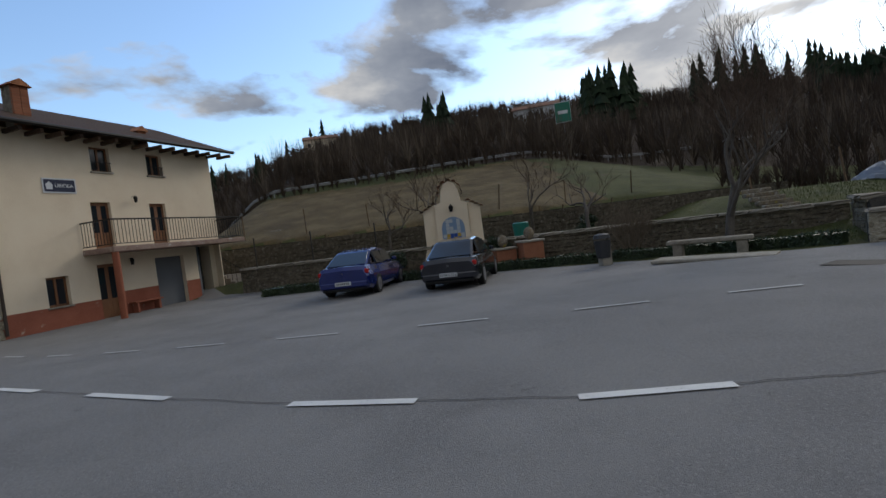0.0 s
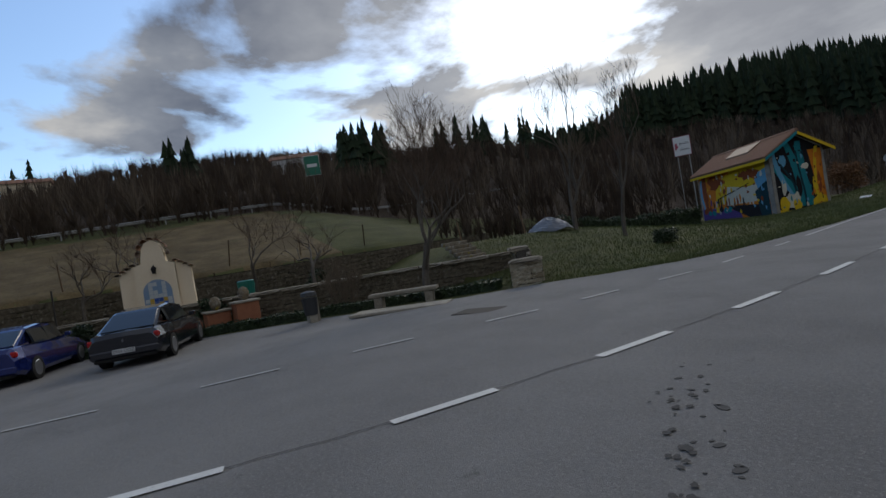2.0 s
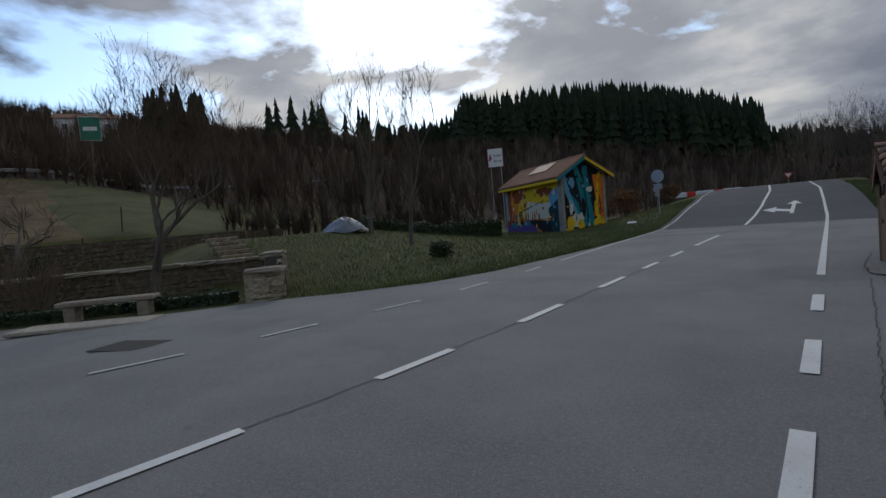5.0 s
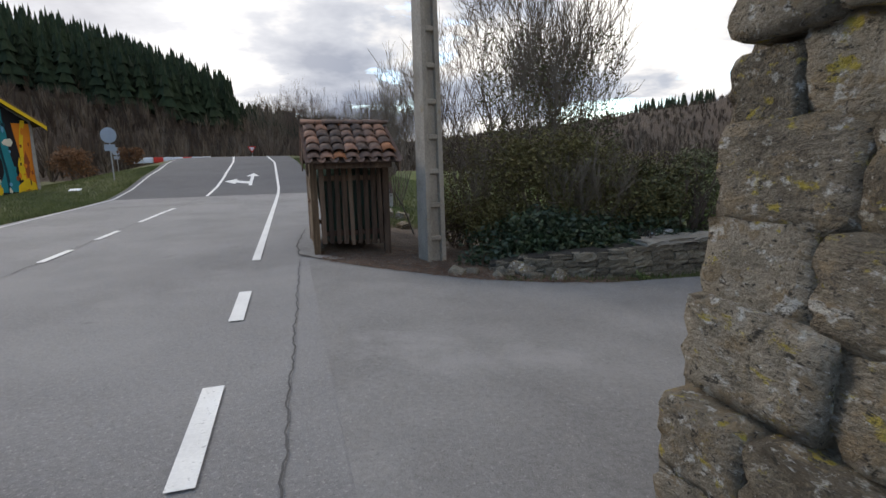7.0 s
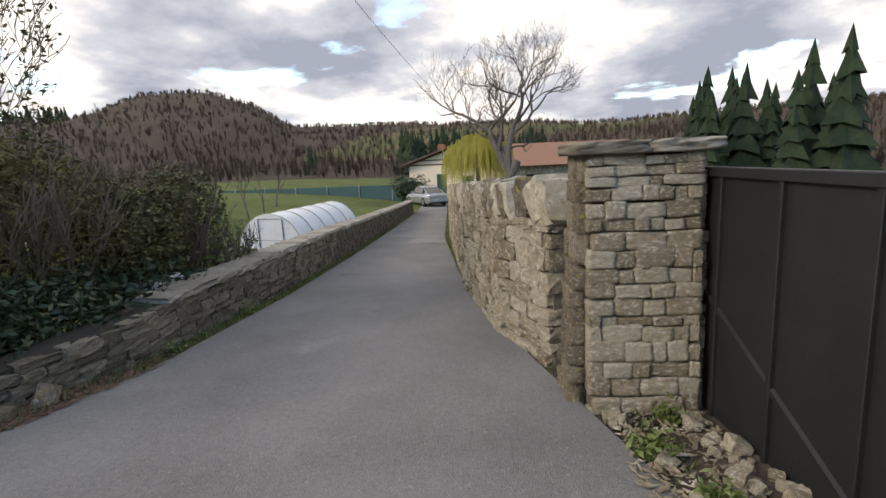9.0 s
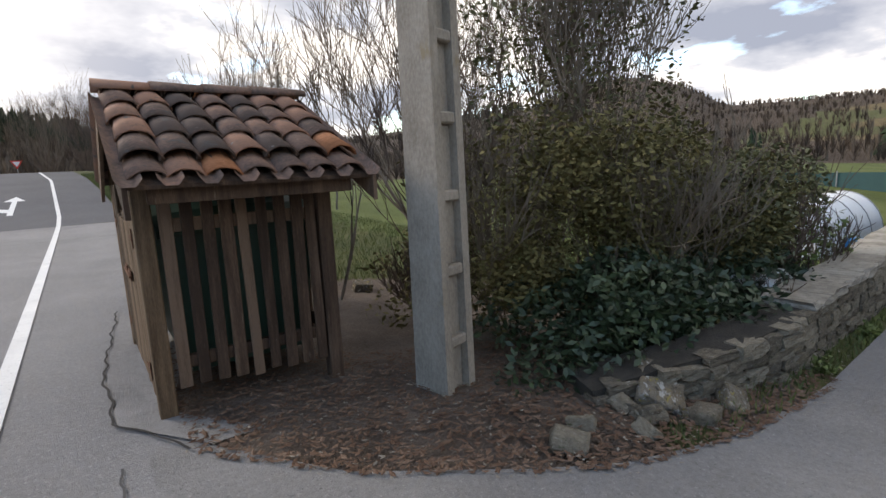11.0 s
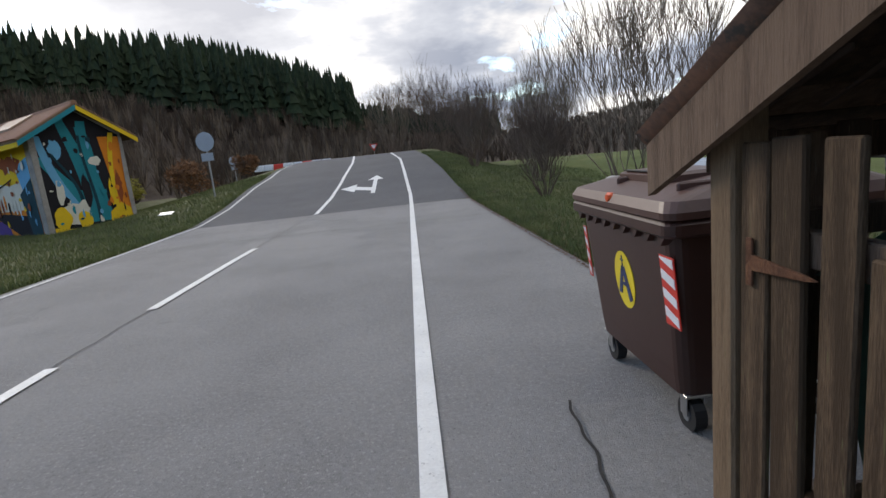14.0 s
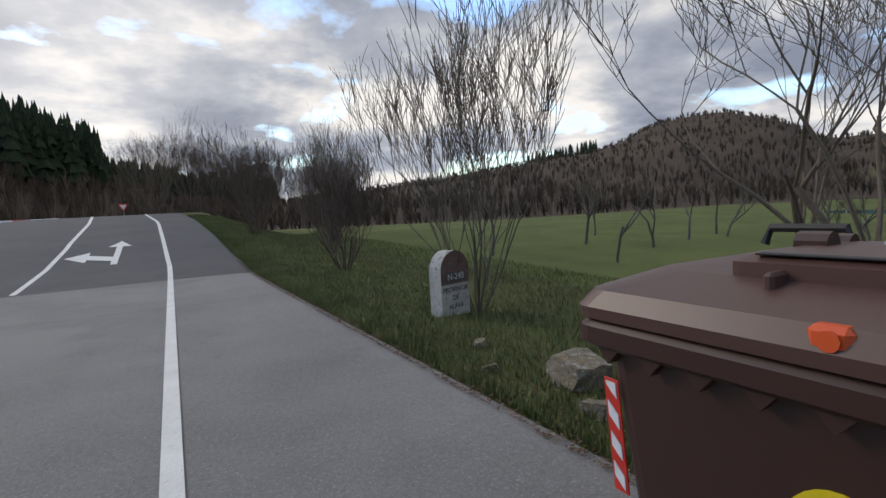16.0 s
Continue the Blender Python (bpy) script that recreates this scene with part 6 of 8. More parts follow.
sign_post("province_sign", "white province name board on two posts", -24.0, 46.2, 5.6, 25, province_face)


def green_face(s):
    b = part("board", Shape().box(-1.5, -0.08, 4.6, 1.5, -0.03, 7.0, 0.02), plain("green sign", (0.01, 0.17, 0.11), 0.5), s)
    part("text_bar", Shape().box(-1.0, -0.09, 5.6, 1.0, -0.082, 6.0), WHITET, b)
    part("edge", Shape().box(-1.55, -0.028, 4.55, 1.55, -0.02, 7.05, 0.02), WHITET, s)


sign_post("direction_sign", "green direction sign beside the upper road", -54.5, 25.5, 7.0, 62, green_face).scale = (0.55, 0.55, 0.9)


def yield_face(s):
    part("triangle", Shape().prism([(-0.45, 2.6), (0.45, 2.6), (0, 1.85)], 1, -0.05, -0.03), REDT, s)
    part("inner", Shape().prism([(-0.28, 2.50), (0.28, 2.50), (0, 2.05)], 1, -0.056, -0.051), WHITET, s)


sign_post("yield_sign", "red and white triangular yield sign at the crest", -3.5, 74.5, 2.2, 0, yield_face)
sign_post("small_sign", "small round sign by the crest junction", -12.5, 56, 2.5, 10, round_face).scale = (0.8, 0.8, 0.8)
bar = thing("roadwork_barrier", "distant low red and white barrier at the junction", "barrier", Matrix.Translation((-9.5, 61.5, land(-9.5, 61.5))))
for i in range(8):
    part("section", Shape().box(i * 0.8 - 3.2, -0.2, 0, i * 0.8 - 2.44, 0.2, 0.5, 0.05), REDT if i in (2, 5) else WHITET, bar)
# guardrail of the upper road
rail = thing("guardrail", "galvanised guardrail along the upper road", "guardrail", kind="structure")
gy = [(-53.5 - 0.02 * (y - 5), y) for y in np.arange(-42, 60, 2.0)]
pr = [(-0.02, 0.45), (0.04, 0.52), (-0.02, 0.6), (0.04, 0.68), (-0.02, 0.75), (-0.03, 0.75), (0.03, 0.68), (-0.03, 0.6), (0.03, 0.52), (-0.03, 0.45)]
part("beam", Shape().loft([[(x + a, y, land(x, y) + b) for a, b in pr] for x, y in gy]), POSTM, rail)
for x, y in gy[::2]:
    part("post", Shape().box(x - 0.06, y - 0.05, land(x, y) - 0.2, x - 0.01, y + 0.05, land(x, y) + 0.72), POSTM, rail)
# lawn things: trees, hedge, tarp, bushes
bare_tree("dark leafless lawn tree with reddish twig haze", -15.6, 13.2, 10.5, 0.19, 201, 7, 0.80, 0.55, (3, 3), BARK, TWIG, trunk_frac=0.22, shrink=(0.68, 0.88), spread0=0.4)
bare_tree("tall bare tree with upright pale twigs", -18.0, 24.6, 10.5, 0.14, 202, 6, 0.62, 0.85, (3, 3), BARK, TWIG_PALE, trunk_frac=0.26)
bare_tree("bare young lawn tree with rounded crown", -13.6, 22.5, 7.6, 0.10, 203, 6, 0.55, 0.9, (3, 3), BARK, TWIG, trunk_frac=0.28)
bare_tree("tall pale bare tree on the slope behind the house", -26, 60, 13, 0.2, 204, 6, 0.5, 1.0, (2, 3), BARK, TWIG_PALE, trunk_frac=0.28)
for k, (x, y) in enumerate(((-25.2, 6.0), (-23.0, 9.2), (-22.2, 11.6), (-26.5, 3.0))):
    bare_tree("low gnarled bare fruit tree on the terrace", x, y, 5.0, 0.10, 210 + k, 5, 0.85, 0.3, (3, 3), BARK, TWIG, trunk_frac=0.3, gnarl=0.3)
shrub("bare_shrub", "straw-coloured bare shrub by the terrace wall", -17.4, 10.8, 0, (1, 1, 1), 0, LEAF_OLIVE, 0.05, 220, 22, 1.7, TWIG_PALE, 0.015, 0.6)
shrub("round_bush", "small round dark evergreen bush on the lawn", -10.5, 20.5, 1800, (0.42, 0.42, 0.3), 0.28, LEAF_IVY, 0.05, 221, 8, 0.5)
shrub("round_bush", "small dark evergreen bush on the terrace", -24.3, 12.5, 1800, (0.6, 0.6, 0.4), 0.35, LEAF_IVY, 0.06, 222, 8, 0.5)
for k, (x, y, s) in enumerate(((-13.5, 50, 1.0), (-10.5, 52, 0.7), (-15.5, 56, 1.3), (-19.5, 54, 1.0))):
    shrub("rusty_shrub", "shrub still holding rusty winter leaves", x, y, 1600, (1.2 * s, 1.2 * s, 1.0 * s), 1.3 * s, LEAF_RUST if k < 3 else LEAF_WILLOW, 0.09, 230 + k, 8, 2.0 * s)


def hedge(label, pts, h, w, n, leaf, seed, size=0.07, name="hedge"):
    """A clipped hedge along a line."""
    r = random.Random(seed)
    at_, L_ = along(pts)
    sh = Shape()
    for _ in range(n):
        p, yaw = at_(r.uniform(0.01, L_ - 0.01))
        side, zz_ = r.uniform(-1, 1), r.random() ** 0.7
        if r.random() < 0.6:
            side = math.copysign(r.uniform(0.75, 1.0), side)
        nx, ny = -math.sin(yaw), math.cos(yaw)
        c = Vector((p.x + nx * side * w / 2, p.y + ny * side * w / 2, p.z + zz_ * h * (1 + 0.1 * math.sin(p.x * 3 + p.y * 2))))
        a = Vector((r.uniform(-1, 1), r.uniform(-1, 1), r.uniform(-1, 1))).normalized()
        b = a.cross(Vector((r.uniform(-1, 1), r.uniform(-1, 1), r.uniform(-1, 1)))).normalized()
        s = size * r.uniform(0.6, 1.3)
        o = len(sh.v)
        sh.v += [tuple(c - a * s), tuple(c + b * s * 0.5), tuple(c + a * s), tuple(c - b * s * 0.5)]
        sh.f.append((o, o + 1, o + 2, o + 3))
    root = thing(name, label, "hedge")
    part("foliage", sh, leaf, root, kind="stuff", fix=False)
    wall_core(lambda s, z=None: (at_(s, z)[0] - Vector((-math.sin(at_(s)[1]), math.cos(at_(s)[1]), 0)) * w * 0.4, at_(s)[1]), L_, w * 0.8, lambda s: at_(s)[0].z, lambda s: at_(s)[0].z + h * 0.85, LEAF_IVY, "inner_growth", root)
    return root


hedge("dark clipped hedge behind the lawn", [(-23, 29), (-20.5, 33.5), (-18.5, 37.5)], 1.3, 1.2, 6000, LEAF_IVY, 41, 0.09)
hedge("low dark hedge along the forecourt edge", [(-22.0, -2.5), (-20.6, 2.5), (-18.9, 7.2), (-17.0, 10.0), (-15.2, 12.4), (-12.0, 13.6)], 0.34, 0.5, 9000, LEAF_IVY, 42, 0.05)
tarp = thing("tarp_heap", "heap covered with a grey plastic tarpaulin", "tarp heap", Matrix.Translation((-19.5, 24.2, land(-19.5, 24.2))))
rt_ = random.Random(9)
part("sheet", Shape().sheet(lambda u, v: (math.cos(v) * u * 1.5, math.sin(v) * u * 0.9, 0.75 * (1 - u ** 1.6) + 0.07 * math.sin(v * 5 + u * 9) * u + rt_.uniform(-0.03, 0.03)), [i / 8 for i in range(9)], [2 * math.pi * i / 22 for i in range(23)]), plain("grey plastic sheet", (0.16, 0.17, 0.19), 0.3), tarp)
for k, (x, y, l) in enumerate(((-20.8, 23.6, 1.6), (-20.4, 25.2, 1.4), (-24, 21.5, 1.3))):
    part("wooden_stake", Shape().tube([(x, y, land(x, y) - 0.1), (x - 0.3, y + 0.1, land(x, y) + l)], 0.05, 7), WOOD_PALE, None, "leaning weathered wooden stake in the grass")["category"] = "stake"
part("paper_scrap", Shape().box(-0.25, -0.16, 0.01, 0.25, 0.16, 0.03, 0.004), WHITET, None, "white paper scrap lying on the grass", m=Matrix.Translation((-9.3, 37.6, land(-9.3, 37.6) + 0.04)) @ Matrix.Rotation(0.25, 4, "X"))["category"] = "litter"


# ---- village house ----
STUCCO = material("cream painted render", [(0.70, 0.58, 0.42), (0.78, 0.66, 0.49), (0.82, 0.71, 0.54)], 0.7, 30, 0.9, 0.3, spots=[(1.1, 0.68, (0.50, 0.42, 0.32))], bump_scale=60, depth=0.006)
REDBASE = material("peeling red-brown base paint", [(0.26, 0.085, 0.05), (0.34, 0.12, 0.075)], 1.5, 25, 0.9, 0.3, spots=[(2.6, 0.63, (0.45, 0.33, 0.25))], bump_scale=50)
DOORWOOD = material("varnished brown door wood", [(0.16, 0.065, 0.025), (0.26, 0.115, 0.045)], 4, 40, 0.5, 0.3, stretch=(6, 6, 0.8))
PANE = glass("window glass")
IRON = plain("black wrought iron", (0.015, 0.014, 0.014), 0.5, 0.5)
BRICK = material("orange chimney brick", [(0.26, 0.10, 0.055), (0.36, 0.15, 0.085)], 6, 40, 0.9, 0.5, vary=0.3)
SLABM = material("stained balcony concrete", [(0.22, 0.14, 0.11), (0.36, 0.27, 0.22)], 3, 30, 0.9, 0.4, spots=[(4, 0.60, (0.50, 0.46, 0.42))])
STEELD = plain("grey garage sheet", (0.13, 0.14, 0.15), 0.6)
HB = Matrix.Translation((-18.9, -9.9, -0.34)) @ Matrix.Rotation(math.atan2(0.478, -0.878), 4, "Z")
hs = thing("village_house", "two-storey cream village house with balcony and red base", "house", HB)
HLEN, HDEP, HH = 9.75, 8.0, 6.85
OPEN = [("w", 3.75, 4.55, 5.60, 6.56), ("w", 6.2, 6.98, 5.60, 6.50), ("d", 3.5, 4.3, 2.64, 4.42), ("d", 6.05, 6.85, 2.64, 4.40), ("w", 1.55, 2.32, 0.75, 1.78), ("p", 3.4, 4.3, 0.0, 2.05), ("g", 5.95, 7.45, 0.0, 2.08), ("o", 8.3, 9.7, 0.0, 2.42)]


def wall_with_holes(w, h, holes, thick):
    """Wall in x-z with rectangular openings through it."""
    sh = Shape()
    xs = sorted({0, w, *[a for _, a, b, c, d in holes], *[b for _, a, b, c, d in holes]})
    zs = sorted({0, h, *[c for _, a, b, c, d in holes], *[d for _, a, b, c, d in holes]})
    def solid(i, j):
        if not (0 <= i < len(xs) - 1 and 0 <= j < len(zs) - 1):
            return False
        mx_, mz_ = (xs[i] + xs[i + 1]) / 2, (zs[j] + zs[j + 1]) / 2
        return not any(a < mx_ < b and c < mz_ < d for _, a, b, c, d in holes)
    for i in range(len(xs) - 1):
        for j in range(len(zs) - 1):
            if not solid(i, j):
                continue
            x0, x1, z0, z1 = xs[i], xs[i + 1], zs[j], zs[j + 1]
            for y in (0, thick):
                sh.add([(x0, y, z0), (x1, y, z0), (x1, y, z1), (x0, y, z1)], [(0, 1, 2, 3) if y == 0 else (3, 2, 1, 0)])
            if not solid(i - 1, j):
                sh.add([(x0, 0, z0), (x0, thick, z0), (x0, thick, z1), (x0, 0, z1)], [(3, 2, 1, 0)])
            if not solid(i + 1, j):
                sh.add([(x1, 0, z0), (x1, thick, z0), (x1, thick, z1), (x1, 0, z1)], [(0, 1, 2, 3)])
            if not solid(i, j - 1):
                sh.add([(x0, 0, z0), (x1, 0, z0), (x1, thick, z0), (x0, thick, z0)], [(3, 2, 1, 0)])
            if not solid(i, j + 1):
                sh.add([(x0, 0, z1), (x1, 0, z1), (x1, thick, z1), (x0, thick, z1)], [(0, 1, 2, 3)])
    return sh


front = part("front_wall", wall_with_holes(HLEN, HH, OPEN, 0.35), STUCCO, hs, fix=False)
part("side_wall", Shape().box(HLEN - 0.35, 0.35, 0, HLEN, HDEP, HH), STUCCO, hs)
part("side_wall", Shape().box(0, 0.35, 0, 0.35, HDEP, HH), STUCCO, hs)
part("back_wall", Shape().box(0.35, HDEP - 0.35, 0, HLEN - 0.35, HDEP, HH), STUCCO, hs)
# Added near-black sheet; its colour paints the rooms' shade behind the openings.
part("inner_screen", Shape().box(0.4, 0.9, 0, HLEN - 0.4, 1.0, HH - 0.1), plain("painted interior shade", (0.02, 0.018, 0.016), 0.9), hs)
for a, b in ((-0.004, 1.55), (1.55, 3.4), (4.3, 5.95), (7.45, 8.3)):
    t = 0.75 if (a, b) == (1.55, 3.4) else 0.9
    part("base_band", Shape().box(a, -0.012, 0, b, 0.0, 0.75 if b == 3.4 or a < 1 else 0.92), REDBASE, front)
for k, a, b, c, d in OPEN:
    if k == "w":
        w_ = part("window", Shape().box(a, 0.16, c, a + 0.07, 0.22, d).box(b - 0.07, 0.16, c, b, 0.22, d).box(a, 0.16, c, b, 0.22, c + 0.07).box(a, 0.16, d - 0.07, b, 0.22, d).box((a + b) / 2 - 0.04, 0.155, c, (a + b) / 2 + 0.04, 0.225, d), DOORWOOD, hs, "brown wooden casement window")
        part("pane", Shape().box(a + 0.06, 0.185, c + 0.06, b - 0.06, 0.195, d - 0.06), PANE, w_)
        part("sill", Shape().box(a - 0.06, -0.06, c - 0.06, b + 0.06, 0.16, c, 0.01), COPING, w_)
        if c > 4:
            part("guard", Shape().box(a, -0.05, c + 0.35, b, -0.03, c + 0.38), IRON, w_)
            for i in range(9):
                x = lerp(a, b, (i + 0.5) / 9)
                part("bar", Shape().tube([(x, -0.04, c + 0.02), (x, -0.04, c + 0.36)], 0.008, 5), IRON, w_)
        else:
            part("curtain", Shape().sheet(lambda u, v: (lerp(a + 0.08, b - 0.08, u), 0.26 + 0.02 * math.sin(u * 50), lerp(c + 0.08, d - 0.08, v)), [i / 30 for i in range(31)], [0, 1]), plain("white net curtain", (0.55, 0.53, 0.50), 0.9), w_)
    elif k in "dp":
        d_ = part("door", Shape().box(a, 0.14, c, b, 0.20, d), DOORWOOD, hs, "brown wooden double door with glazed panels")
        for s0, s1 in ((a + 0.06, (a + b) / 2 - 0.03), ((a + b) / 2 + 0.03, b - 0.06)):
            part("pane", Shape().box(s0 + 0.05, 0.132, c + (d - c) * 0.35, s1 - 0.05, 0.139, d - 0.12), PANE, d_)
            part("panel", Shape().box(s0 + 0.04, 0.125, c + 0.1, s1 - 0.04, 0.139, c + (d - c) * 0.30, 0.01), DOORWOOD, d_)
    elif k == "g":
        part("garage_door", Shape().box(a, 0.2, c, b, 0.25, d), STEELD, hs, "grey sheet metal garage door")
part("garage_jamb", Shape().box(8.22, -0.02, 0, 8.32, 0.3, 2.45), STEELD, hs)
bal = part("balcony", Shape().box(2.95, -1.55, 2.42, 9.75, 0.0, 2.62, 0.02), SLABM, hs, "stained concrete balcony slab")
part("front_rail", Shape().box(2.97, -1.53, 3.58, 9.72, -1.48, 3.63, 0.005), IRON, bal)
part("front_rail", Shape().box(2.97, -1.52, 2.70, 9.72, -1.49, 2.73), IRON, bal)
part("side_rail", Shape().box(2.97, -1.5, 3.58, 3.02, 0, 3.63, 0.005), IRON, bal)
part("side_rail", Shape().box(2.98, -1.5, 2.70, 3.01, 0, 2.73), IRON, bal)
part("side_rail", Shape().box(9.68, -1.5, 3.58, 9.72, 0, 3.63, 0.005), IRON, bal)
part("side_rail", Shape().box(9.68, -1.5, 2.70, 9.71, 0, 2.73), IRON, bal)
blm = Shape().tube([(0, 0, 0), (0, 0, 0.88)], 0.011, 5).mesh("baluster", IRON)
for i in range(48):
    part("baluster", blm, None, bal, m=Matrix.Translation((lerp(3.0, 9.7, i / 47), -1.505, 2.71)))
for i in range(10):
    part("baluster", blm, None, bal, m=Matrix.Translation((2.995, lerp(-1.4, -0.05, i / 9), 2.71)))
    part("baluster", blm, None, bal, m=Matrix.Translation((9.695, lerp(-1.4, -0.05, i / 9), 2.71)))
part("column", Shape().tube([(3.1, -1.42, 0), (3.1, -1.42, 2.42)], 0.12, 14), plain("rust-red column paint", (0.30, 0.10, 0.055), 0.8), hs, "round red-brown balcony column")
roof_ = part("roof", Shape().add([(x, y, z) for x in (-0.6, HLEN + 0.8) for y, z in ((-0.85, HH - 0.06), (HDEP / 2, HH + 1.9), (HDEP + 0.8, HH - 0.06), (HDEP + 0.8, HH + 0.08), (HDEP / 2, HH + 2.06), (-0.85, HH + 0.08))],
                                [(0, 1, 2, 3, 4, 5), (6, 11, 10, 9, 8, 7), (0, 6, 7, 1), (1, 7, 8, 2), (2, 8, 9, 3), (3, 9, 10, 4), (4, 10, 11, 5), (5, 11, 6, 0)]), WOOD, hs, "dark-edged tiled roof")
for i in range(17):
    x = lerp(-0.4, HLEN + 0.6, i / 16)
    part("rafter_end", Shape().box(x - 0.06, -0.82, HH - 0.22, x + 0.06, 0.0, HH - 0.08, 0.01), WOOD, roof_)
part("gutter", Shape().tube([(-0.6, -0.9, HH + 0.02), (HLEN + 0.8, -0.9, HH + 0.02)], 0.07, 8), IRON, roof_)
part("downpipe", Shape().tube([(0.05, -0.85, HH), (0.15, -0.08, HH - 0.35), (0.15, -0.07, 0.1)], 0.05, 8), plain("dark downpipe", (0.05, 0.035, 0.025), 0.5), hs)


def chimney(x, y, w, z0, h):
    c = part("chimney", Shape().box(x - w / 2 + 0.01, y - w / 2 + 0.01, z0, x + w / 2 - 0.01, y + w / 2 - 0.01, z0 + h), MORTAR, roof_, "orange brick chimney with a tiled cap")
    bm_ = Shape().box(-0.5, -0.5, -0.5, 0.5, 0.5, 0.5, 0.03).mesh("brick", BRICK)
    rows_ = int(h / 0.09)
    for i in range(rows_):
        zc = z0 + h * (i + 0.5) / rows_
        for k in range(2):
            off = w / 4 * (-1 if (k + i) % 2 else 1)
            part("brick", bm_, None, c, m=Matrix.Translation((x + off, y - w / 2 + 0.04, zc)) @ Matrix.Diagonal((w / 2 - 0.012, 0.1, h / rows_ - 0.012, 1)))
            part("brick", bm_, None, c, m=Matrix.Translation((x + w / 2 - 0.04, y + off, zc)) @ Matrix.Diagonal((0.1, w / 2 - 0.012, h / rows_ - 0.012, 1)))
    part("cap", Shape().add([(x + a * w * 0.68, y + b * w * 0.68, z0 + h + cz) for a, b, cz in ((-1, -1, 0), (1, -1, 0), (1, 1, 0), (-1, 1, 0), (-0.1, -1, 0.24), (-0.1, 1, 0.24), (0.1, -1, 0.24), (0.1, 1, 0.24))], [(0, 1, 2, 3), (0, 3, 5, 4), (1, 6, 7, 2), (4, 5, 7, 6), (0, 4, 6, 1), (3, 2, 7, 5)]), TILE_ORANGE, c)


chimney(2.1, 1.0, 0.55, HH + 0.2, 1.55)
chimney(7.1, 1.2, 0.42, HH + 0.3, 0.62)
ant = part("aerial", Shape().tube([(0.2, 2.4, HH + 0.6), (0.2, 2.4, HH + 2.0)], 0.02, 6).tube([(-0.4, 2.4, HH + 1.9), (0.7, 2.4, HH + 1.95)], 0.012, 5).tube([(-0.2, 2.1, HH + 1.9), (-0.2, 2.7, HH + 1.9)], 0.008, 5).tube([(0.2, 2.1, HH + 1.92), (0.2, 2.7, HH + 1.92)], 0.008, 5).tube([(0.5, 2.1, HH + 1.94), (0.5, 2.7, HH + 1.94)], 0.008, 5), POSTM, roof_)
plq = part("name_plate", Shape().box(1.88, -0.03, 4.72, 3.05, -0.005, 5.25, 0.006), WHITET, hs, "blue village name plate")
part("field", Shape().box(1.93, -0.037, 4.77, 3.0, -0.031, 5.20), plain("navy plate", (0.012, 0.02, 0.055), 0.4), plq)
part("crest", Shape().prism([(2.0, 4.85), (2.2, 4.85), (2.22, 5.02), (2.1, 5.14), (1.98, 5.02)], 1, -0.042, -0.038), WHITET, plq)
lettering("UBIDEA", 0.19, WHITET, plq, Matrix.Translation((2.61, -0.041, 4.98)) @ UP)
for x, z in ((5.3, 4.55), (4.75, 2.05)):
    part("lantern", Shape().tube([(x, -0.18, z - 0.14), (x, -0.18, z + 0.06), (x, -0.18, z + 0.14)], [0.05, 0.085, 0.02], 6).tube([(x, -0.18, z + 0.13), (x, 0.0, z + 0.1)], 0.012, 5), IRON, hs, "small black wall lantern")
for i in range(22):
    z = 0.31 * i
    l = 0.42 if i % 2 else 0.28
    part("quoin", block_mesh(i % 14, STONE_WARM), None, hs, m=Matrix.Translation((-0.04 - 0.0, 0.05, z + 0.155)) @ Matrix.Diagonal((l, 0.2, 0.30, 1)))
side_ = thing("stone_house_end", "stone-built house end adjoining the cream house", "house", HB)
part("wall", Shape().box(-4.2, 0.06, 0, -0.02, 6, 6.6), STONE_WARM, side_)
bench_red = thing("wall_bench", "rust-red bench against the house wall", "bench", HB)
part("seat", Shape().box(4.45, -0.42, 0.38, 5.75, -0.05, 0.44, 0.01), REDBASE, bench_red)
for x in (4.6, 5.6):
    part("leg", Shape().box(x - 0.05, -0.38, 0.0, x + 0.05, -0.08, 0.38, 0.01), REDBASE, bench_red)
# steps and rail beside the house, small outbuilding
for i in range(5):
    part("stair_step", Shape().box(10.1, -0.9 + 0.28 * i, 0.0, 11.2, 2.0, 0.17 * (i + 1), 0.01), CONCRETE, None, "worn concrete step beside the house", m=HB)["category"] = "step"
sr = thing("stair_rail", "black iron handrail beside the steps", "handrail", HB)
part("rail", Shape().tube([(10.12, -1.0, 0.95), (10.12, 0.4, 1.8), (10.12, 1.8, 1.85)], 0.02, 6), IRON, sr)
for i in range(6):
    part("post", Shape().tube([(10.12, -1.0 + 0.28 * i, 0.1 + 0.15 * i), (10.12, -1.0 + 0.28 * i, 0.95 + 0.17 * i)], 0.012, 5), IRON, sr)
ob_ = thing("outbuilding", "low cream outbuilding with a small window", "outbuilding", Matrix.Translation((-35.5, -3.6, land(-29, -3) - 0.1)) @ Matrix.Rotation(math.atan2(0.478, -0.878), 4, "Z"))
part("wall", wall_with_holes(5.2, 2.3, [("w", 2.2, 3.2, 1.0, 1.9)], 0.25), STUCCO, ob_, fix=False)
part("body", Shape().box(0, 0.26, 0, 5.2, 3.5, 2.25), STUCCO, ob_)
part("base_band", Shape().box(0, -0.01, 0, 5.2, -0.001, 0.6), REDBASE, ob_)
part("roof", Shape().box(-0.3, -0.4, 2.3, 5.5, 3.8, 2.46, 0.02), COPING, ob_)
part("pane", Shape().box(2.2, 0.12, 1.0, 3.2, 0.14, 1.9), PANE, ob_)

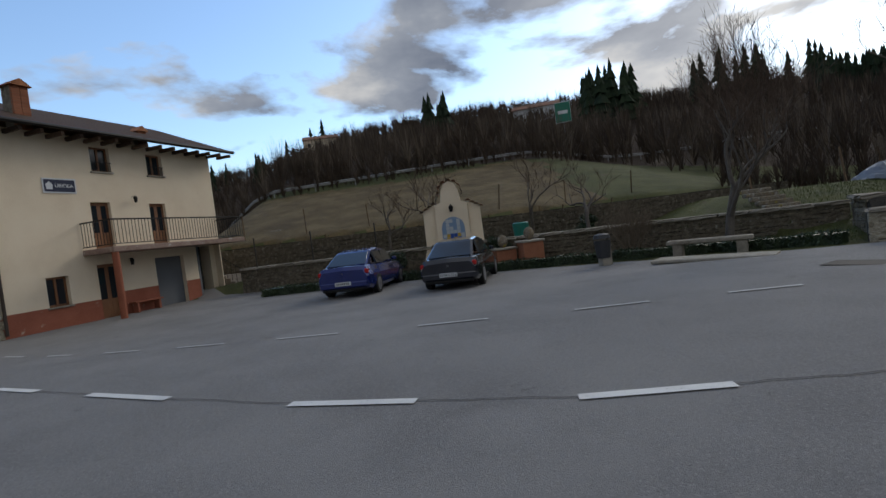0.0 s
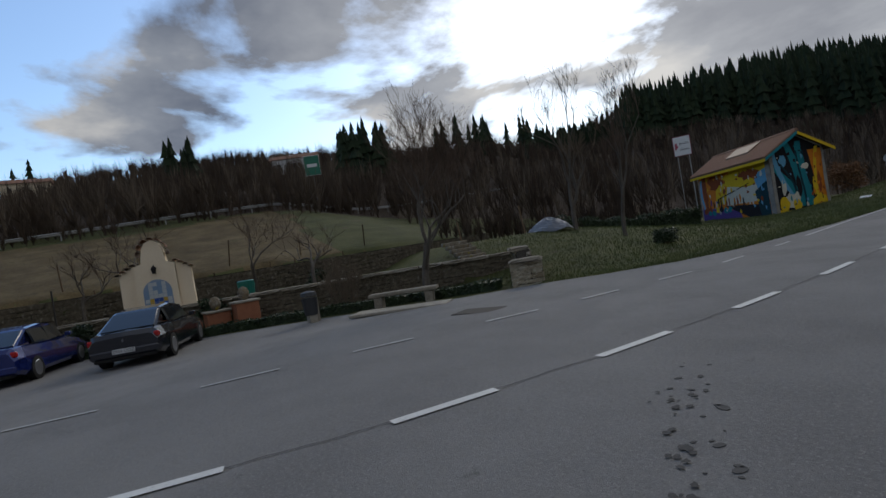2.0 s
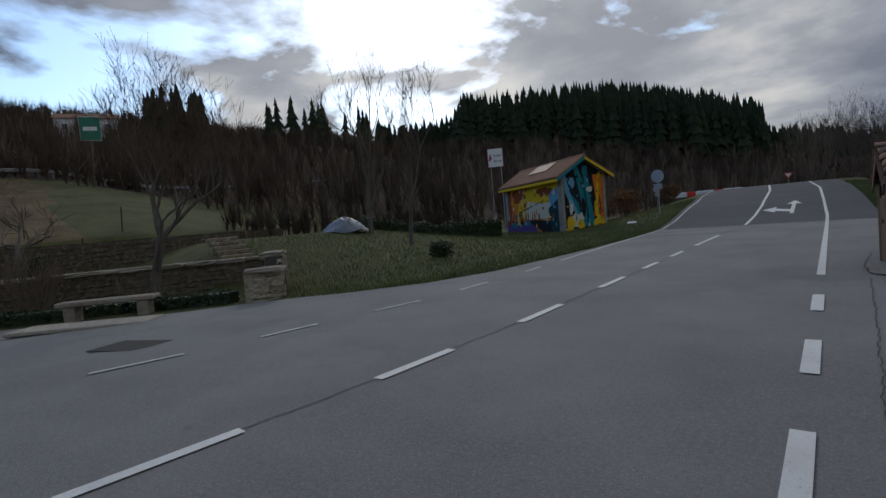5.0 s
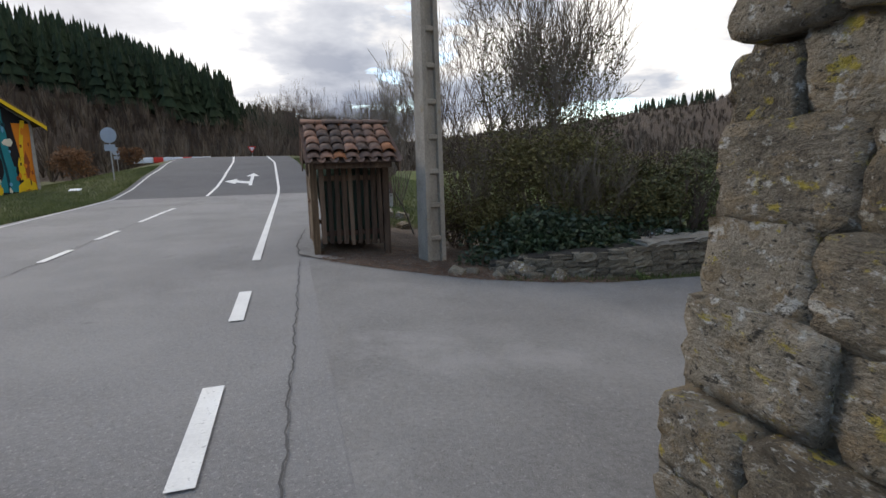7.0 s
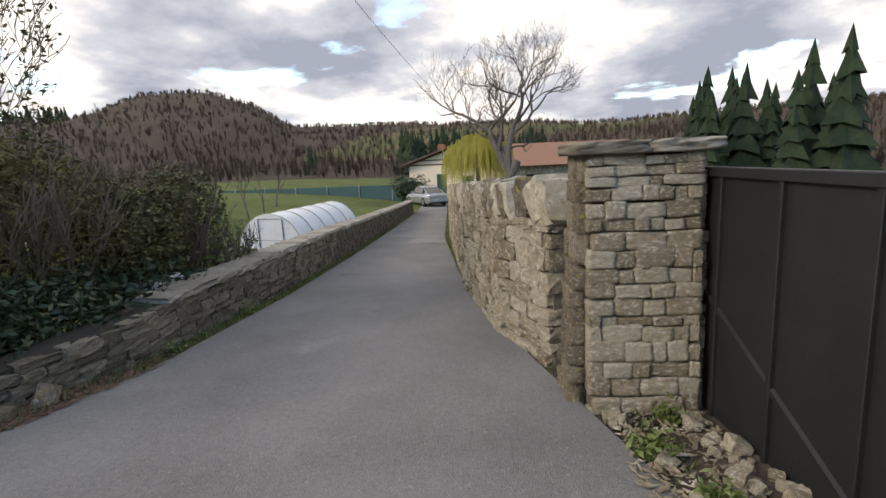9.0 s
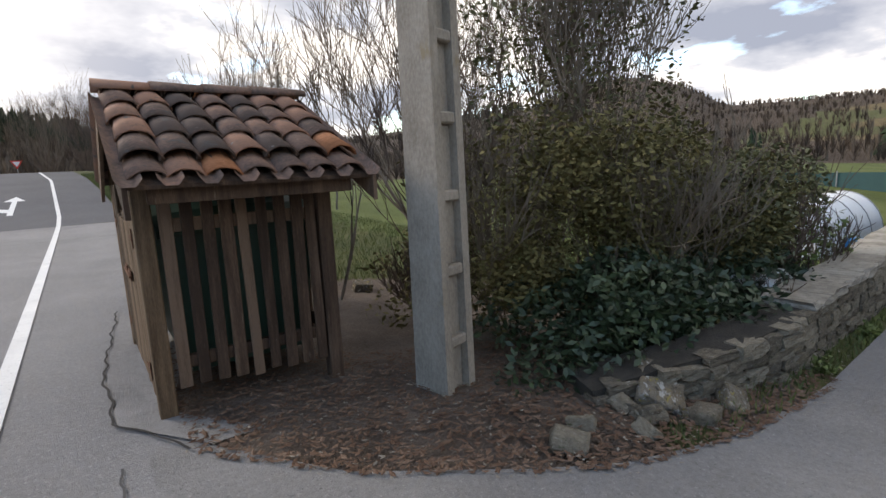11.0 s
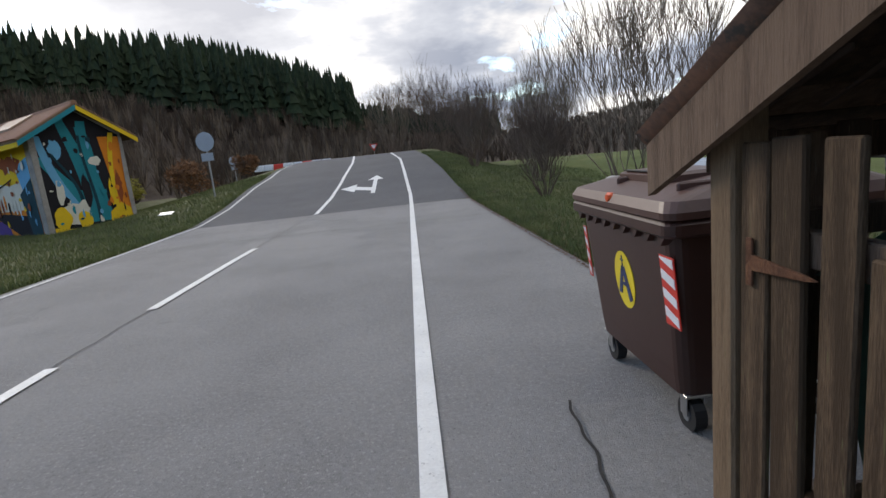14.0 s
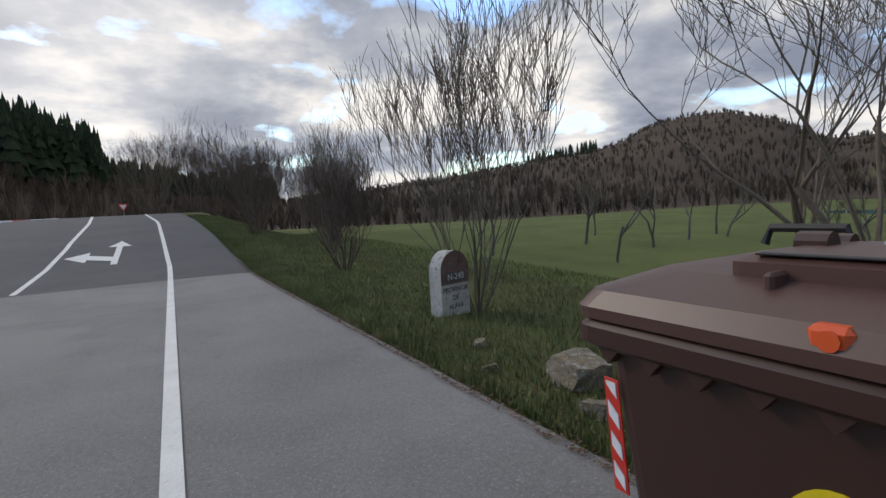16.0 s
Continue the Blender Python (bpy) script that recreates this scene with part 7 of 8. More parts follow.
# ---- parked cars ----
RUBBER = plain("tyre rubber", (0.014, 0.014, 0.014), 0.8)
RIM = plain("alloy rim", (0.32, 0.33, 0.35), 0.35, 0.8)
CARGLASS = glass("car glass", (0.015, 0.02, 0.024), 0.05)
TAIL = plain("red tail lamp", (0.42, 0.012, 0.012), 0.2)
PLATE = plain("number plate", (0.62, 0.64, 0.66), 0.5)


def car(label, x, y, yaw, paint, length, width, height, boot, text, hatch):
    """A passenger car, nose to -y in its own frame, tail at +y."""
    c = thing("parked_car", label, "car", Matrix.Translation((x, y, land(x, y))) @ Matrix.Rotation(yaw, 4, "Z"), group="parked cars")
    W, L_ = width / 2, length / 2

    def ring(yy, zlo, zmid, zhi, w0, w1):
        pts = [(-w0 * 0.92, zlo), (-w0, zlo + 0.10), (-w0 * 1.0, zmid), (-w1, zhi - 0.03), (-w1 * 0.93, zhi), (0, zhi + 0.025), (w1 * 0.93, zhi), (w1, zhi - 0.03), (w0, zmid), (w0, zlo + 0.10), (w0 * 0.92, zlo)]
        return [(px_, yy, pz) for px_, pz in pts]
    belt = height * 0.63
    body = [ring(-L_, 0.30, 0.50, 0.60, W * 0.72, W * 0.66), ring(-L_ * 0.93, 0.22, 0.52, 0.70, W * 0.92, W * 0.84), ring(-L_ * 0.70, 0.20, 0.58, 0.80, W, W * 0.90), ring(-L_ * 0.35, 0.20, 0.62, belt - 0.02, W, W * 0.93),
            ring(0, 0.20, 0.64, belt, W, W * 0.94), ring(L_ * 0.5, 0.20, 0.66, belt + 0.03, W, W * 0.93), ring(L_ * 0.82, 0.22, 0.68, belt + boot, W * 0.98, W * 0.89), ring(L_ * 0.95, 0.28, 0.66, belt + boot - 0.02, W * 0.94, W * 0.84), ring(L_, 0.34, 0.62, belt + boot - 0.13, W * 0.88, W * 0.76)]
    part("body", Shape().loft(body), paint, c, smooth=False)
    r0, r1 = L_ * 0.02, (L_ * 0.44 if hatch else L_ * 0.34)
    cab = []
    for yy, zz_, w in ((-L_ * 0.38, belt - 0.03, W * 0.86), (-L_ * 0.10, height - 0.06, W * 0.70), (L_ * 0.15, height, W * 0.69), (r1, height - 0.06, W * 0.66), (L_ * 0.86 if hatch else L_ * 0.78, belt + boot - 0.03, W * 0.80)):
        cab.append([(-w - 0.08 * (height - zz_), yy, belt - 0.04), (-w, yy, zz_ - 0.015), (-w * 0.85, yy, zz_ + 0.012), (w * 0.85, yy, zz_ + 0.012), (w, yy, zz_ - 0.015), (w + 0.08 * (height - zz_), yy, belt - 0.04)])
    part("cabin", Shape().loft(cab), paint, c)
    yb, zb, yt, zt = (L_ * 0.86 if hatch else L_ * 0.78), belt + boot - 0.03, r1, height - 0.06
    def bk(u, s, lift=0.02):
        return (s * lerp(W * 0.72, W * 0.60, u), lerp(yb, yt, u) + lift, lerp(zb, zt, u) + lift)
    part("rear_window", Shape().add([bk(0.10, -1), bk(0.10, 1), bk(0.88, 1), bk(0.88, -1), bk(0.10, -1, -0.03), bk(0.10, 1, -0.03), bk(0.88, 1, -0.03), bk(0.88, -1, -0.03)], [(0, 1, 2, 3), (7, 6, 5, 4), (0, 4, 5, 1), (1, 5, 6, 2), (2, 6, 7, 3), (3, 7, 4, 0)]), CARGLASS, c)
    for s in (-1, 1):
        for a, b in ((-L_ * 0.20, L_ * 0.12), (L_ * 0.15, L_ * 0.48)):
            xx0, xx1 = W * 0.905, W * 0.715
            part("side_window", Shape().add([(s * (xx0 + e), yy, zz_) for e in (0.0, -0.06) for yy, zz_ in ((a - 0.1, belt + 0.04), (b + 0.06, belt + 0.05))] + [(s * (xx1 + 0.03 + e), yy, height - 0.11) for e in (0.0, -0.06) for yy in (a + 0.06, b)], [(0, 1, 5, 4), (2, 6, 7, 3), (0, 4, 6, 2), (1, 3, 7, 5), (0, 2, 3, 1), (4, 5, 7, 6)]), CARGLASS, c)
        part("tail_lamp", Shape().box(min(s * W * 0.50, s * W * 0.93), L_ * 0.93, belt + boot - 0.26, max(s * W * 0.50, s * W * 0.93), L_ * 0.985, belt + boot - 0.11, 0.03), TAIL, c)
        part("mirror", Shape().box(min(s * W * 0.98, s * (W + 0.14)), -L_ * 0.26, belt + 0.02, max(s * W * 0.98, s * (W + 0.14)), -L_ * 0.20, belt + 0.14, 0.02), paint, c)
        for yy in (-L_ * 0.62, L_ * 0.60):
            xo = s * (W - 0.09)
            wh = part("wheel", Shape().tube([(xo - 0.10, yy, 0.31), (xo - 0.09, yy, 0.31), (xo + 0.09, yy, 0.31), (xo + 0.10, yy, 0.31)], [0.27, 0.315, 0.315, 0.27], 22), RUBBER, c)
            part("rim", Shape().tube([(xo + s * 0.095, yy, 0.31), (xo + s * 0.108, yy, 0.31)], [0.22, 0.19], 14), RIM, wh)
    part("bumper", Shape().box(-W * 0.90, L_ * 0.90, 0.30, W * 0.90, L_ * 1.015, 0.52, 0.05), paint, c)
    part("lower_bumper", Shape().box(-W * 0.80, L_ * 0.92, 0.22, W * 0.80, L_ * 1.01, 0.31, 0.03), RUBBER, c)
    p_ = part("number_plate", Shape().box(-0.26, L_ * 1.016, 0.40, 0.26, L_ * 1.024, 0.515, 0.003), PLATE, c)
    if text:
        lettering(text, 0.115, INK, p_, Matrix.Translation((0, L_ * 1.0255, 0.457)) @ Matrix.Rotation(math.pi, 4, "Z") @ UP)
    else:
        for i in range(7):
            part("mark", Shape().box(-0.2 + 0.062 * i, L_ * 1.0245, 0.43, -0.165 + 0.062 * i, L_ * 1.027, 0.49), INK, p_)
    part("badge", Shape().prism([(-0.03, belt + boot - 0.21), (0, belt + boot - 0.26), (0.03, belt + boot - 0.21), (0, belt + boot - 0.16)], 1, L_ * 0.985, L_ * 1.0), RIM, c)
    return c


PAINT_BLUE = plain("metallic deep blue paint", (0.008, 0.022, 0.16), 0.25, 0.3, 1.0)
PAINT_NAVY = plain("dark navy paint", (0.007, 0.009, 0.018), 0.22, 0.2, 1.0)
PAINT_SILVER = plain("silver paint", (0.42, 0.44, 0.46), 0.3, 0.6, 1.0)


def heading(dx, dy):
    return math.atan2(dy, dx) + math.pi / 2


car("deep blue hatchback parked on the forecourt", -19.1, 1.55, heading(-0.94, 0.34), PAINT_BLUE, 4.35, 1.80, 1.45, 0.06, "", True)
car("dark navy liftback parked beside the fountain shrine", -17.3, 4.7, heading(-0.924, 0.38), PAINT_NAVY, 4.6, 1.78, 1.43, 0.02, "2934 DDZ", True)
car("small silver car parked at the lane's end", 37.5, 19.6, heading(0.8, 0.6), PAINT_SILVER, 4.2, 1.7, 1.42, 0.0, "", False)

# ---- tiled wayside shrine ----
SHR = Matrix.Translation((-22.0, 5.45, land(-21.5, 5) - 0.15)) @ Matrix.Rotation(math.atan2(0.97, 0.24), 4, "Z")
shr = thing("wayside_shrine", "cream wayside shrine with tiled picture in an arched niche", "shrine", SHR)
part("base", Shape().box(-1.45, -0.35, 0, 1.45, 0.5, 0.55, 0.04), BRICK, shr)
cen = [(-0.70, 0.5), (0.70, 0.5), (0.68, 2.95), (0.42, 3.05), (0.34, 3.55), (0.22, 3.80), (0, 3.90), (-0.22, 3.80), (-0.34, 3.55), (-0.42, 3.05), (-0.68, 2.95)]
part("body", Shape().prism(cen, 1, -0.25, 0.35), STUCCO, shr)
for s in (-1, 1):
    part("wing", Shape().prism([(s * 0.70, 0.5), (s * 1.40, 0.5), (s * 1.22, 1.2), (s * 1.20, 2.75), (s * 0.70, 3.0)], 1, -0.05, 0.40), STUCCO, shr)
    for i in range(4):
        part("cap_tile", tile_meshes[TILE.name], None, shr, m=Matrix.Translation((s * (0.72 + 0.17 * i), -0.18, 3.02 - 0.10 * i)) @ Matrix.Rotation(0, 4, "Z") @ Matrix.Diagonal((1.0, 1.7, 1, 1)))
for i in range(7):
    a = math.pi * i / 6
    part("cap_tile", tile_meshes[TILE.name], None, shr, m=Matrix.Translation((0.46 * math.cos(a), -0.36, 3.42 + 0.50 * math.sin(a))) @ Matrix.Rotation(math.pi / 2 - a, 4, "Y") @ Matrix.Diagonal((1.0, 1.9, 1, 1)))
arch = [(-0.48, 0.95), (0.48, 0.95), (0.48, 1.95)] + [(0.48 * math.cos(a), 1.95 + 0.46 * math.sin(a)) for a in [math.pi * i / 10 for i in range(1, 10)]] + [(-0.48, 1.95)]
pic = part("tile_picture", Shape().prism(arch, 1, -0.262, -0.252), plain("pale blue glazed tile", (0.24, 0.33, 0.46), 0.25), shr, "blue and yellow glazed tile picture")
tm_ = {k: Shape().box(-0.07, -0.006, -0.07, 0.07, 0.0, 0.07, 0.004).mesh("tile", m) for k, m in enumerate((plain("blue glazed tile", (0.04, 0.09, 0.34), 0.2), plain("yellow glazed tile", (0.55, 0.36, 0.06), 0.2), plain("white glazed tile", (0.50, 0.54, 0.56), 0.2), plain("grey-blue glazed tile", (0.22, 0.33, 0.48), 0.2)))}
rt2 = random.Random(2)
for i in range(6):
    for j in range(9):
        x, z = -0.375 + 0.15 * i, 1.04 + 0.15 * j
        if z > 1.98 and math.hypot(x, (z - 1.95) * 1.04) > 0.40:
            continue
        k = (rt2.choice([2, 3, 3]) if i in (0, 5) else 1 if j < 2 else rt2.choice([0, 1, 1, 0]) if j < 5 else rt2.choice([2, 3, 2]))
        part("tile", tm_[k], None, pic, m=Matrix.Translation((x, -0.263, z)))
part("lantern", Shape().tube([(0, -0.42, 2.62), (0, -0.42, 2.82), (0, -0.42, 2.92)], [0.06, 0.11, 0.02], 6).tube([(0, -0.42, 2.9), (0, -0.25, 2.95)], 0.015, 5), IRON, shr, "black hanging lantern")
# planters, bin, bench, terrace walls
for x, y, h in ((-20.3, 7.0, 0.75), (-19.7, 7.9, 0.95)):
    pl2 = thing("brick_planter", "square red brick planter with a stone cap", "planter", Matrix.Translation((x, y, land(x, y) - 0.05)))
    part("box", Shape().box(-0.4, -0.4, 0, 0.4, 0.4, h, 0.01), BRICK, pl2)
    part("cap", Shape().box(-0.46, -0.46, h, 0.46, 0.46, h + 0.08, 0.02), COPING, pl2)
    part("ball", Shape().tube([(0, 0, h + 0.08 + 0.5 * math.sin(a) * 0.5 + 0.25) for a in (-1.5, -1.0, -0.4, 0.2, 0.8, 1.5)], [0.05, 0.13, 0.19, 0.20, 0.15, 0.03], 12), STONE, pl2, smooth=True)
shrub("round_bush", "clipped dark evergreen ball by the shrine", -21.0, 6.9, 2200, (0.55, 0.55, 0.4), 0.9, LEAF_IVY, 0.06, 301, 8, 0.6)
shrub("round_bush", "clipped dark evergreen ball by the shrine", -22.0, 2.9, 1800, (0.5, 0.5, 0.4), 0.7, LEAF_IVY, 0.06, 302, 8, 0.6)
lb = thing("litter_bin", "dark litter bin on a post by the wall", "litter bin", Matrix.Translation((-16.0, 9.0, land(-16, 9))))
part("drum", Shape().tube([(0, 0, 0.25), (0, 0, 0.80)], [0.21, 0.26], 14), plain("dark bin plastic", (0.03, 0.032, 0.035), 0.5), lb)
part("hood", Shape().tube([(0, 0, 0.86), (0, 0, 0.98), (0, 0, 1.02)], [0.27, 0.24, 0.1], 14), plain("dark bin hood", (0.03, 0.032, 0.035), 0.5), lb)
part("post", Shape().box(-0.04, 0.2, 0, 0.04, 0.26, 0.9), CONCRETE, lb)
part("foot", Shape().box(-0.16, -0.12, 0, 0.16, 0.14, 0.25, 0.01), COPING, lb)
sb = thing("stone_bench", "long grey stone bench on two blocks", "bench", Matrix.Translation((-14.55, 11.65, land(-14.5, 11.6))) @ Matrix.Rotation(radians(47), 4, "Z"))
part("slab", Shape().box(-1.15, -0.25, 0.40, 1.15, 0.25, 0.52, 0.025), COPING, sb)
for x in (-0.85, 0.85):
    part("support", Shape().box(x - 0.14, -0.2, 0, x + 0.14, 0.2, 0.40, 0.02), COPING, sb)
part("paving_slab", Shape().box(-1.5, -0.45, 0, 1.5, 0.45, 0.09, 0.02), COPING, None, "low pale stone slab before the bench", m=Matrix.Translation((-13.2, 10.7, land(-13.2, 10.7))) @ Matrix.Rotation(radians(40), 4, "Z"))["category"] = "slab"
part("manhole", Shape().box(-0.5, -0.32, 0, 0.5, 0.32, 0.012, 0.004), plain("rusty manhole iron", (0.05, 0.045, 0.04), 0.8), None, "rectangular iron manhole cover in the asphalt", m=Matrix.Translation((-8.2, 9.7, land(-8.2, 9.7))) @ Matrix.Rotation(radians(20), 4, "Z"), kind="structure")["category"] = "manhole"


def terrace(name, label, pts, h, mat, own, seed, thick=0.4, cop=True, sizes=((0.2, 0.5), (0.11, 0.2)), base=None):
    at_, L_ = along(pts)
    w = thing(name, label, "wall", kind="structure")
    b_ = base or (lambda s: at_(s)[0].z - 0.05)
    t_ = (lambda s: b_(s) + h(s)) if callable(h) else (lambda s: b_(s) + h)
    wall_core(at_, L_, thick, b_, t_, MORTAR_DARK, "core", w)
    stone_face(w, at_, L_, b_, t_, sizes[0], sizes[1], mat, 0.16, own, seed=seed)
    if cop:
        n = int(L_ / 0.9)
        for i in range(n):
            p, yaw = at_(L_ * (i + 0.5) / n, 0)
            part("coping_stone", block_mesh(i % 14, COPING), None, w, m=Matrix.Translation((p.x, p.y, t_(L_ * (i + 0.5) / n) + 0.05)) @ Matrix.Rotation(yaw, 4, "Z") @ Matrix.Translation((0, thick / 2 - 0.03, 0)) @ Matrix.Diagonal((L_ / n * 1.01, thick + 0.16, 0.12, 1)))
    return w


terrace("wall_terrace", "low stone terrace wall with pale coping", [(-25.5, -4), (-22.8, 3.0), (-21.2, 7.0), (-18.8, 11.0), (-16.2, 14.5), (-14.4, 16.5)], 1.05, STONE_DARK, 0, 51, base=lambda s: -0.36)
terrace("wall_return", "short stone wall stepping down to an end pier", [(-13.9, 16.0), (-11.0, 13.7)], lambda s: 1.15 if s < 1.9 else 0.78, STONE, 9, 52, 0.45, base=lambda s: -0.30)
terrace("wall_return_back", "rear face of the short stepped stone wall", [(-10.7, 14.1), (-13.6, 16.4)], lambda s: 0.78 if s < 1.8 else 1.15, STONE, 0, 55, 0.25, cop=False, base=lambda s: -0.30)
terrace("wall_end_pier", "pale stone end pier of the terrace wall", [(-11.25, 13.45), (-10.6, 14.15)], 0.80, STONE_WARM, 9, 53, 0.5, base=lambda s: -0.25)
terrace("wall_field", "dark stone wall holding up the dry field", [(wall_two(y), y) for y in (-10, 3, 12, 20, 24)], 1.5, STONE_DARK, 0, 54, cop=False, base=lambda s: 0.30, sizes=((0.25, 0.6), (0.14, 0.26)))
for i in range(6):
    part("garden_step", Shape().box(-0.6, -0.2, 0, 0.6, 0.2, 0.18, 0.03), STONE, None, "rough stone garden step on the terrace", m=Matrix.Translation((-17.2 - 0.45 * i, 17.0 + 0.12 * i, 0.50 + 0.17 * i)) @ Matrix.Rotation(1.2, 4, "Z"))["category"] = "step"
for i in range(22):
    y = -9 + i * 1.25
    x = wall_two(y) - 0.6 - 2.5 * (i % 3 == 0)
    part("fence_stake", Shape().tube([(x, y, land(x, y) - 0.1), (x + 0.1, y + rt2.uniform(-0.15, 0.15), land(x, y) + rt2.uniform(1.1, 1.5))], 0.035, 6), WOOD_PALE, None, "thin weathered wooden fence stake in the field")["category"] = "stake"
gn = thing("green_compost_bin", "turquoise green plastic bin on the terrace", "bin", Matrix.Translation((-24.5, 9.2, land(-24.5, 9.2))))
part("drum", Shape().tube([(0, 0, 0), (0, 0, 0.7), (0, 0, 0.75)], [0.34, 0.40, 0.3], 16), plain("turquoise plastic", (0.01, 0.19, 0.15), 0.45), gn)
for i, y in enumerate((-3.2, -0.6, 2.2)):
    x = wall_one(y) + 0.0
    part("fence_post", Shape().tube([(x, y, 0.6), (x, y, 2.1)], 0.03, 6), plain("rusty fence post", (0.03, 0.025, 0.022), 0.7), None, "thin dark iron fence post on the terrace wall")["category"] = "fence post"
for lab, be, r, w in (("small yellow farmhouse on the wooded hillside", 96.5, 150, 9), ("long white farmhouse among hillside bushes", 73.5, 118, 10)):
    x, y = polar(be, r)
    fh = thing("hill_house", lab, "house", Matrix.Translation((x, y, land(x, y) - 0.4)) @ Matrix.Rotation(radians(be - 10), 4, "Z"))
    part("wall", Shape().box(-w / 2, -2.5, 0, w / 2, 2.5, 3.4), STUCCO if "yellow" in lab else WHITET, fh)
    part("roof", Shape().add([(sx * (w / 2 + 0.4), yy, zz_) for sx in (-1, 1) for yy, zz_ in ((-3, 3.3), (0, 4.7), (3, 3.3))], [(0, 1, 2), (5, 4, 3), (0, 3, 4, 1), (1, 4, 5, 2), (2, 5, 3, 0)]), TILE, fh)
    for k in range(3):
        part("window", Shape().box(-w / 3 + k * w / 3 - 0.4, -2.54, 1.2, -w / 3 + k * w / 3 + 0.4, -2.5, 2.3), PANE, fh)

# ---- down the lane ----
FILM = material("cloudy greenhouse film", [(0.56, 0.58, 0.58), (0.68, 0.70, 0.70)], 1.5, 12, 0.35, 0.4, spots=[(2.0, 0.62, (0.42, 0.47, 0.44))], bump_scale=6, depth=0.03)
GH = Matrix.Translation((15.0, 19.5, land(16.5, 19.5) - 0.03)) @ Matrix.Rotation(radians(-2), 4, "Z")
gh = thing("greenhouse", "white film garden tunnel greenhouse with a framed door", "greenhouse", GH)
hoop = [(1.08 * math.cos(a) * (1 if abs(math.cos(a)) < 0.9 else 1.0), 1.48 * math.sin(a) ** 0.8) for a in [math.pi * i / 16 for i in range(17)]]
part("film", Shape().loft([[(x, -a, b) for a, b in hoop] for x in np.arange(0, 4.6, 0.9)], close=False), FILM, gh, smooth=True)
part("end_film", Shape().prism([(-a, b) for a, b in hoop], 0, -0.01, 0.01), FILM, gh)
part("end_film", Shape().prism([(-a, b) for a, b in hoop], 0, 4.49, 4.51), FILM, gh)
for x in np.arange(0, 4.6, 0.9):
    part("hoop", Shape().tube([(x, -a * 1.01, b * 1.01) for a, b in hoop], 0.014, 5), POSTM, gh)
part("door_frame", Shape().tube([(-0.03, -0.45, 0), (-0.03, -0.45, 1.35), (-0.03, 0.35, 1.35), (-0.03, 0.35, 0)], 0.018, 5).tube([(-0.03, -0.45, 0.7), (-0.03, 0.35, 0.7)], 0.012, 5), POSTM, gh)
for x, y in ((14.7, 20.3), (16.8, 18.2)):
    part("blue_sack", Shape().box(-0.2, -0.2, 0, 0.2, 0.2, 0.28, 0.07), plain("blue plastic sack", (0.02, 0.22, 0.45), 0.4), None, "blue plastic sack beside the greenhouse", m=Matrix.Translation((x, y, land(x, y))))["category"] = "sack"
part("white_tank", Shape().box(-0.32, -0.25, 0, 0.32, 0.25, 0.55, 0.09), plain("white plastic tank", (0.55, 0.55, 0.52), 0.5), None, "white plastic tank behind the lane wall", m=Matrix.Translation((6.3, 16.1, land(6.3, 16.1) + 0.05)))["category"] = "tank"
hedge("low clipped leafless garden hedge", [(9.5, 19.5), (14.5, 22.5)], 0.7, 0.6, 2500, LEAF_OLIVE, 61, 0.05)
hedge("low clipped leafless garden hedge", [(11, 17.6), (14.2, 20.6)], 0.6, 0.5, 1800, LEAF_OLIVE, 62, 0.05)
for k in range(12):
    x, y = 16 + (k % 6) * 3.4, 27 + (k // 6) * 6 + (k % 3)
    bare_tree("small bare orchard tree in the meadow", x, y, 3.6, 0.06, 400 + k, 4, 0.6, 0.6, (2, 3), BARK, TWIG, trunk_frac=0.34)
for k, (x, y) in enumerate(((12, 31), (14.5, 35), (18, 38), (9.5, 34), (22, 34))):
    bare_tree("small bare orchard tree in the meadow", x, y, 4.2, 0.06, 430 + k, 4, 0.6, 0.6, (2, 3), BARK, TWIG_PALE, trunk_frac=0.34)
fn = thing("garden_fence", "green mesh fence closing the garden", "fence", kind="structure")
part("mesh", Shape().loft([[(44, y, -1.9), (44.02, y, -1.9), (44.02, y, -0.4), (44, y, -0.4)] for y in np.arange(21, 42, 1.5)]), plain("green fence mesh", (0.03, 0.085, 0.08), 0.7), fn)
for y in np.arange(21, 42, 3):
    part("post", Shape().tube([(43.95, y, -2), (43.95, y, -0.3)], 0.05, 6), POSTM, fn)
lhm = Matrix.Translation((42.4, 22.0, land(42, 17) - 0.25)) @ Matrix.Rotation(-math.pi / 2, 4, "Z")
lh = thing("lane_house", "cream gabled house with green shutters at the lane's end", "house", lhm)
part("front_wall", wall_with_holes(6.4, 3.2, [("p", 2.3, 3.1, 0.25, 2.4), ("w", 4.4, 5.3, 0.9, 2.2)], 0.3), STUCCO, lh, fix=False)
part("body", Shape().box(0, 0.31, 0, 6.4, 9, 3.2), STUCCO, lh)
part("gable", Shape().prism([(0, 3.2), (6.4, 3.2), (3.9, 4.45)], 1, 0, 9), STUCCO, lh)
for z in (3.18, 3.55):
    part("beam", Shape().box(-0.02, -0.03, z - 0.05, 6.42, -0.005, z + 0.05), WOOD_PALE, lh)
